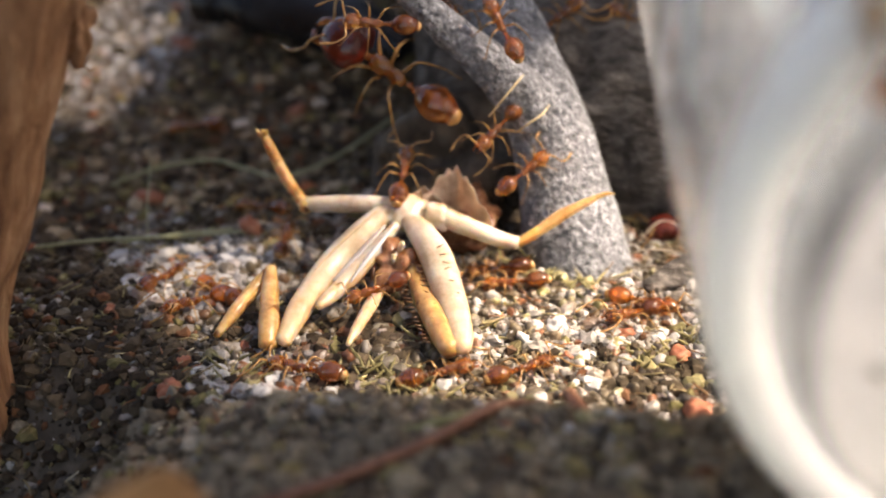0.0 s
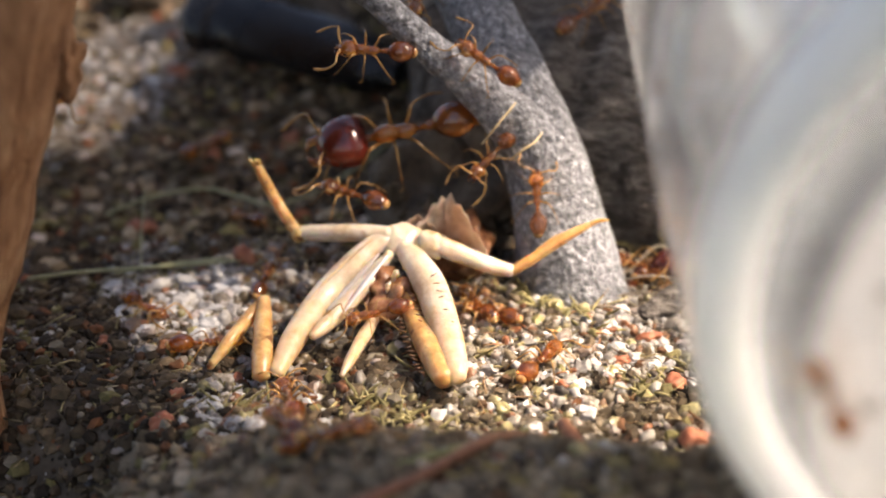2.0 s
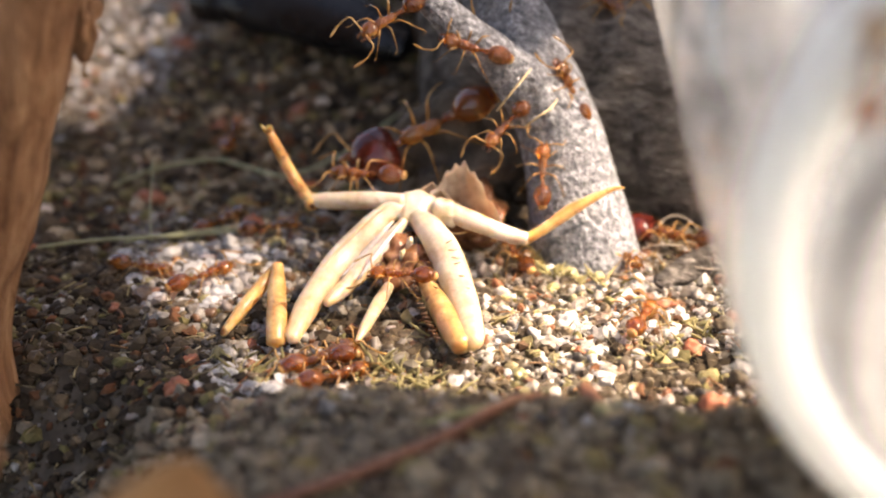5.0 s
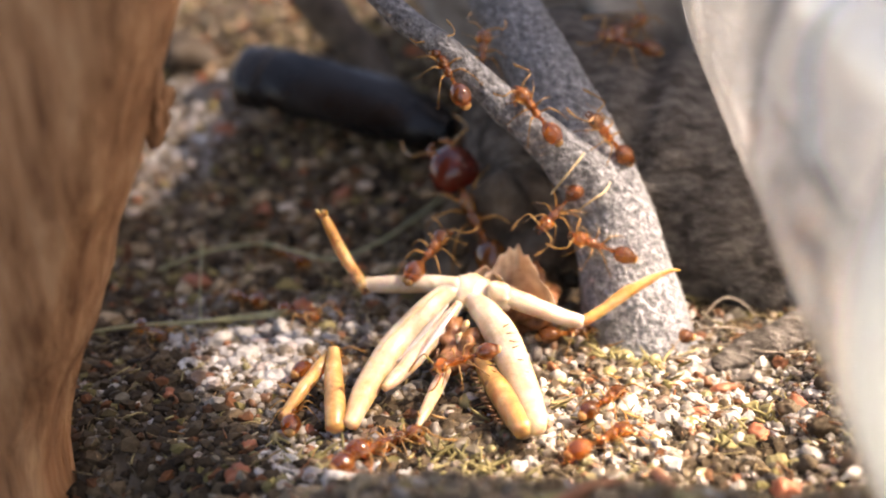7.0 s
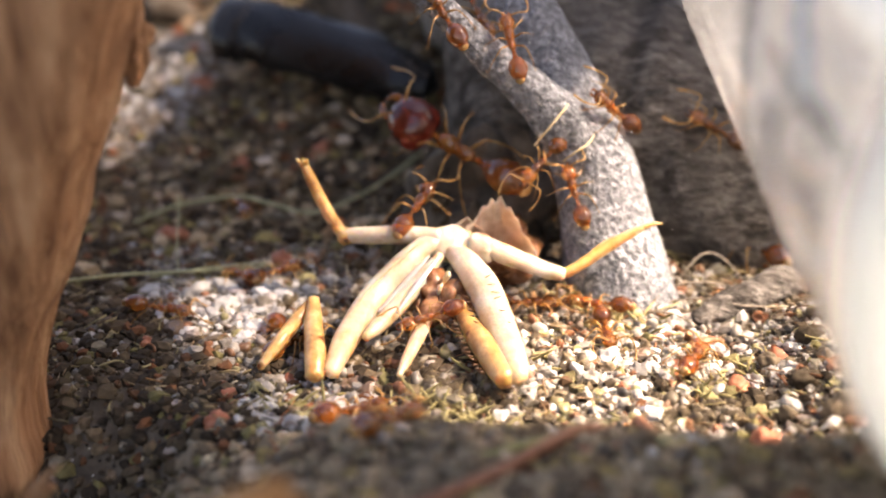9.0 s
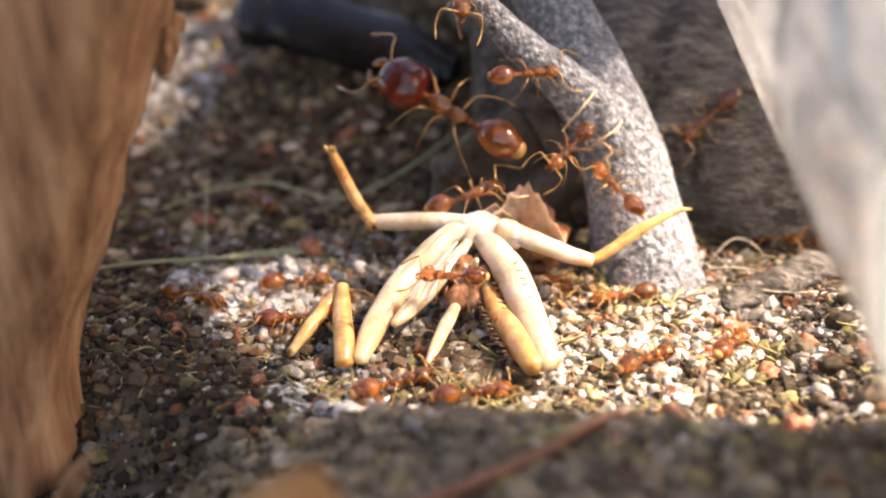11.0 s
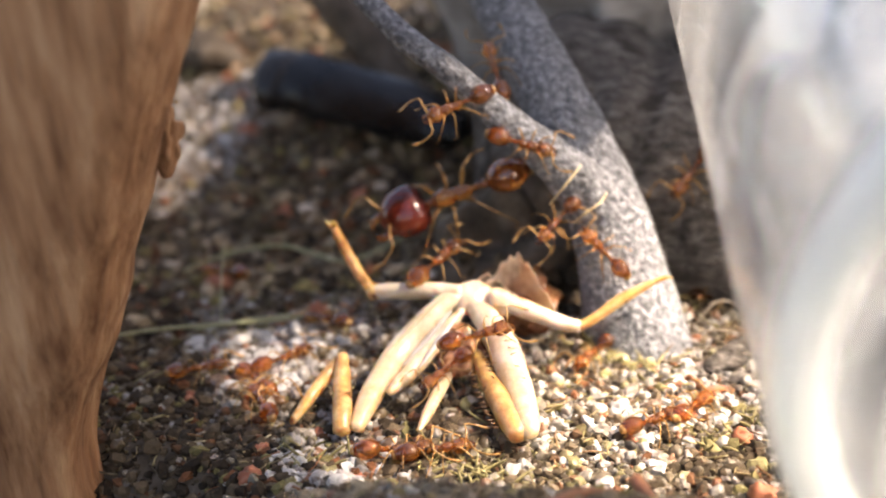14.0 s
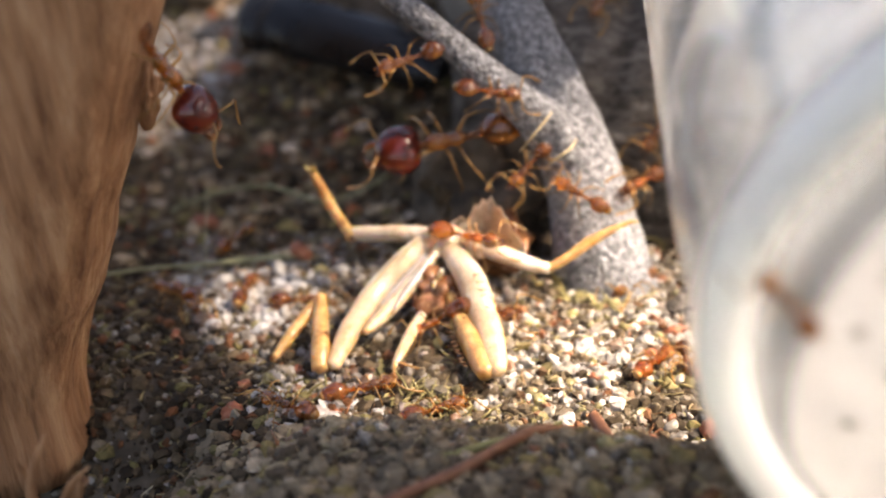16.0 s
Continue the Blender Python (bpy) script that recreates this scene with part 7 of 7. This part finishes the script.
    rows = [
        (0, pose(0.00631, 0.01354, 0.00730, -54, -36, -165)), (1, pose(0.00756, 0.01397, 0.00363, -26, -14, -160)), (2, pose(0.00881, 0.01440, -0.00004, 3, 3, -145)),
        (2.5, pose(0.00824, 0.01559, -0.00002, -5, -1, 179)), (3, pose(0.00749, 0.01417, -0.00003, 2, -6, -163)), (3.5, pose(0.00717, 0.01626, 0.00021, -8, -12, 176)),
        (4, pose(0.00713, 0.01514, 0.00003, -10, -6, -153)), (6.5, pose(0.00835, 0.01505, -0.00007, -2, 4, -156)), (6.733, pose(0.00616, 0.01573, 0.00475, 13, -17, 134)),
        (7, pose(0.00397, 0.01641, 0.00957, 38, -10, 61)), (7.5, pose(0.00453, 0.01671, 0.00944, 26, -7, 9)), (7.733, pose(0.00439, 0.01598, 0.00923, 30, 13, -26)),
        (8, pose(0.00425, 0.01525, 0.00903, 19, 31, -66)), (8.167, pose(0.00590, 0.01471, 0.00602, 0, 30, -126)), (8.333, pose(0.00756, 0.01417, 0.00301, -8, 17, 180)),
        (8.5, pose(0.00921, 0.01363, -0.00000, -3, 2, 130)), (9.733, pose(0.00955, 0.01470, 0.00001, -1, 1, 171)), (11, pose(0.00989, 0.01576, 0.00002, 0, -2, -148)),
        (11.5, pose(0.00995, 0.01500, 0.00002, 1, -1, 138)), (11.73, pose(0.00868, 0.01507, 0.00000, -4, -4, 178)), (12, pose(0.00741, 0.01515, -0.00002, -9, -3, -141)),
        (12.27, pose(0.00832, 0.01375, -0.00003, -6, -3, 168)), (12.5, pose(0.00923, 0.01236, -0.00005, -4, -0, 116)), (12.73, pose(0.00922, 0.01380, -0.00001, -1, 3, -177)),
        (13, pose(0.00921, 0.01525, 0.00002, 3, 2, -110)), (14, pose(0.00817, 0.01169, -0.00009, -1, 0, -114)), (15, pose(0.00788, 0.01026, 0.00006, -1, -9, -113)),
        (16, pose(0.00411, 0.01530, 0.00909, -31, 29, -117)),
    ]
    walk(ant_log_b, rows)
    gait(ant_log_b, rows, 20)
    rows = [
        (0, pose(0.00973, 0.00990, 0.00005, 1, 5, -156)), (2, pose(0.00982, 0.00903, 0.00006, 2, -1, -136)), (4, pose(0.00822, 0.00743, 0.00018, -5, 1, 157)),
        (6.5, pose(0.00987, 0.01013, 0.00008, -3, 5, 159)), (7, pose(0.01037, 0.01243, 0.00012, -8, 5, 124)), (7.5, pose(0.00991, 0.00870, 0.00008, 3, 0, 175)),
        (8, pose(0.00998, 0.01115, 0.00008, -4, 8, 139)), (8.5, pose(0.01007, 0.01052, 0.00011, -6, 4, 127)), (11, pose(0.01055, 0.00974, 0.00015, -7, 6, 147)),
        (11.5, pose(0.01052, 0.00943, 0.00012, -5, 7, 158)), (12, pose(0.00998, 0.01092, 0.00009, -2, 8, 157)), (12.5, pose(0.01050, 0.01015, 0.00016, -5, 7, 161)),
        (13, pose(0.01003, 0.01030, 0.00010, -4, 6, 154)), (16, pose(0.01122, 0.00925, 0.00024, -7, 6, 153)),
    ]
    walk(ant_big_b, rows)
    gait(ant_big_b, rows, 21)
    rows = [
        (0, pose(-0.01353, 0.01577, 0.00112, -22, 5, -170)), (1, pose(-0.01314, 0.01614, 0.00127, -11, -19, 117)), (2, pose(-0.01275, 0.01650, 0.00142, 16, -15, 39)),
        (4, pose(-0.01231, 0.01653, 0.00144, 16, -17, 49)), (5.267, pose(-0.01139, 0.01499, 0.00077, 1, -16, 110)), (6.5, pose(-0.01048, 0.01345, 0.00010, -5, -3, 168)),
        (7, pose(-0.01010, 0.01263, 0.00007, 2, -3, 142)), (7.5, pose(-0.00981, 0.01208, 0.00006, 2, -3, 125)), (8, pose(-0.01074, 0.01189, 0.00007, -6, -3, 158)),
        (8.5, pose(-0.01130, 0.01286, 0.00013, -1, -1, 121)), (11, pose(-0.01151, 0.01200, 0.00008, -7, -2, 142)), (11.5, pose(-0.01179, 0.01196, 0.00005, -7, -0, 143)),
        (12, pose(-0.01253, 0.01201, -0.00002, -6, 2, 153)), (12.5, pose(-0.01330, 0.01228, -0.00002, -5, -3, 145)), (13, pose(-0.01346, 0.01250, 0.00000, -6, -4, 146)),
        (13.5, pose(-0.01356, 0.01211, -0.00004, -7, -2, 160)), (14, pose(-0.01358, 0.01115, -0.00017, -7, 3, 165)), (15, pose(-0.01221, 0.00598, -0.00003, 5, -4, -142)),
        (16, pose(-0.01107, 0.00251, 0.00031, 7, 0, 156)),
    ]
    walk(ant_back_a, rows)
    gait(ant_back_a, rows, 22)
    rows = [
        (0, pose(0.01049, -0.01421, 0.01371, 66, -108, 27)), (0.5, pose(0.01027, -0.01417, 0.01340, 60, -105, 32)), (1, pose(0.01054, -0.01422, 0.01378, 71, -114, 20)),
        (1.5, pose(0.01077, -0.01424, 0.01399, 76, -123, 15)), (1.8, pose(0.01074, -0.01389, 0.01199, 71, -114, 21)), (2, pose(0.01077, -0.01329, 0.00857, 74, -118, 18)),
        (2.5, pose(0.00947, -0.01374, 0.01071, 52, -102, 41)), (3, pose(0.00945, -0.01388, 0.01150, -6, -97, 100)), (3.5, pose(0.00958, -0.01406, 0.01260, 141, -80, -47)),
        (4, pose(0.01005, -0.01415, 0.01322, 9, -97, 85)), (8, pose(0.00986, -0.01391, 0.01183, 34, -99, 59)), (14, pose(0.01061, -0.01417, 0.01353, 27, -98, 67)),
        (15, pose(0.01155, -0.01375, 0.01143, 82, -153, 7)), (15.5, pose(0.01089, -0.01373, 0.01113, 83, 172, 2)), (16, pose(0.01010, -0.01377, 0.01107, 78, -130, 12)),
    ]
    walk(ant_glass_a, rows)
    gait(ant_glass_a, rows, 23)
    rows = [
        (0, pose(-0.00711, 0.00077, 0.00010, -0, -2, -139)), (0.5, pose(-0.00522, -0.00037, 0.00001, -1, -1, 178)), (1, pose(-0.00332, -0.00152, -0.00009, -2, -0, 134)),
        (2, pose(-0.00080, -0.00724, 0.00226, 6, 13, 130)), (3, pose(-0.00231, -0.00323, -0.00002, 8, 7, 118)), (3.5, pose(-0.00196, -0.00257, -0.00003, 5, 4, -178)),
        (4, pose(-0.00160, -0.00191, -0.00005, 1, 5, -113)), (5.267, pose(-0.00236, -0.00244, -0.00003, 3, 5, 179)), (6.5, pose(-0.00311, -0.00296, -0.00001, 4, 7, 110)),
        (7, pose(-0.00535, -0.00054, -0.00003, 0, -3, 103)), (7.5, pose(-0.00339, -0.00198, -0.00009, -1, 2, 106)), (8, pose(-0.00318, -0.00403, 0.00020, 3, 13, 103)),
        (8.5, pose(-0.00419, 0.00018, 0.00002, -1, -0, 87)), (11, pose(-0.00611, 0.00114, 0.00004, 2, 3, 16)), (11.5, pose(-0.00563, -0.00025, -0.00003, 4, 0, 76)),
        (12, pose(-0.00515, -0.00163, -0.00010, 3, -2, 137)), (12.33, pose(-0.00600, -0.00030, -0.00002, 4, -2, 83)), (12.67, pose(-0.00684, 0.00103, 0.00007, 5, -1, 29)),
        (13, pose(-0.00769, 0.00236, 0.00016, 4, 1, -25)), (13.33, pose(-0.00749, 0.00151, 0.00015, 4, -1, 26)), (13.67, pose(-0.00729, 0.00067, 0.00013, 3, -3, 78)),
        (14, pose(-0.00708, -0.00017, 0.00012, 0, -2, 129)), (14.5, pose(-0.00409, -0.00365, 0.00115, 13, -3, -173)), (15, pose(-0.00110, -0.00712, 0.00217, 20, -13, -115)),
        (15.5, pose(-0.00253, -0.00558, 0.00119, 17, -3, -160)), (16, pose(-0.00397, -0.00403, 0.00020, 7, 3, 156)),
    ]
    walk(ant_red_carrier, rows)
    gait(ant_red_carrier, rows, 24)
    rows = [
        (0, pose(-0.00981, -0.00435, 0.01071, 71, 22, 70)), (4, pose(-0.00987, -0.00435, 0.01021, 71, 22, 70)), (6.5, pose(-0.00936, -0.00435, 0.01210, 71, 20, 71)),
        (12.5, pose(-0.00992, -0.00435, 0.01152, 71, 22, 70)), (14.5, pose(-0.00919, -0.00435, 0.01360, 71, 21, 70)), (15, pose(-0.00933, -0.00435, 0.01228, 70, 27, 68)),
        (15.5, pose(-0.00896, -0.00435, 0.01216, 66, 41, 61)), (16, pose(-0.00678, -0.00435, 0.01183, 47, 63, 38)),
    ]
    walk(ant_big_c, rows)
    gait(ant_big_c, rows, 25)


motions()
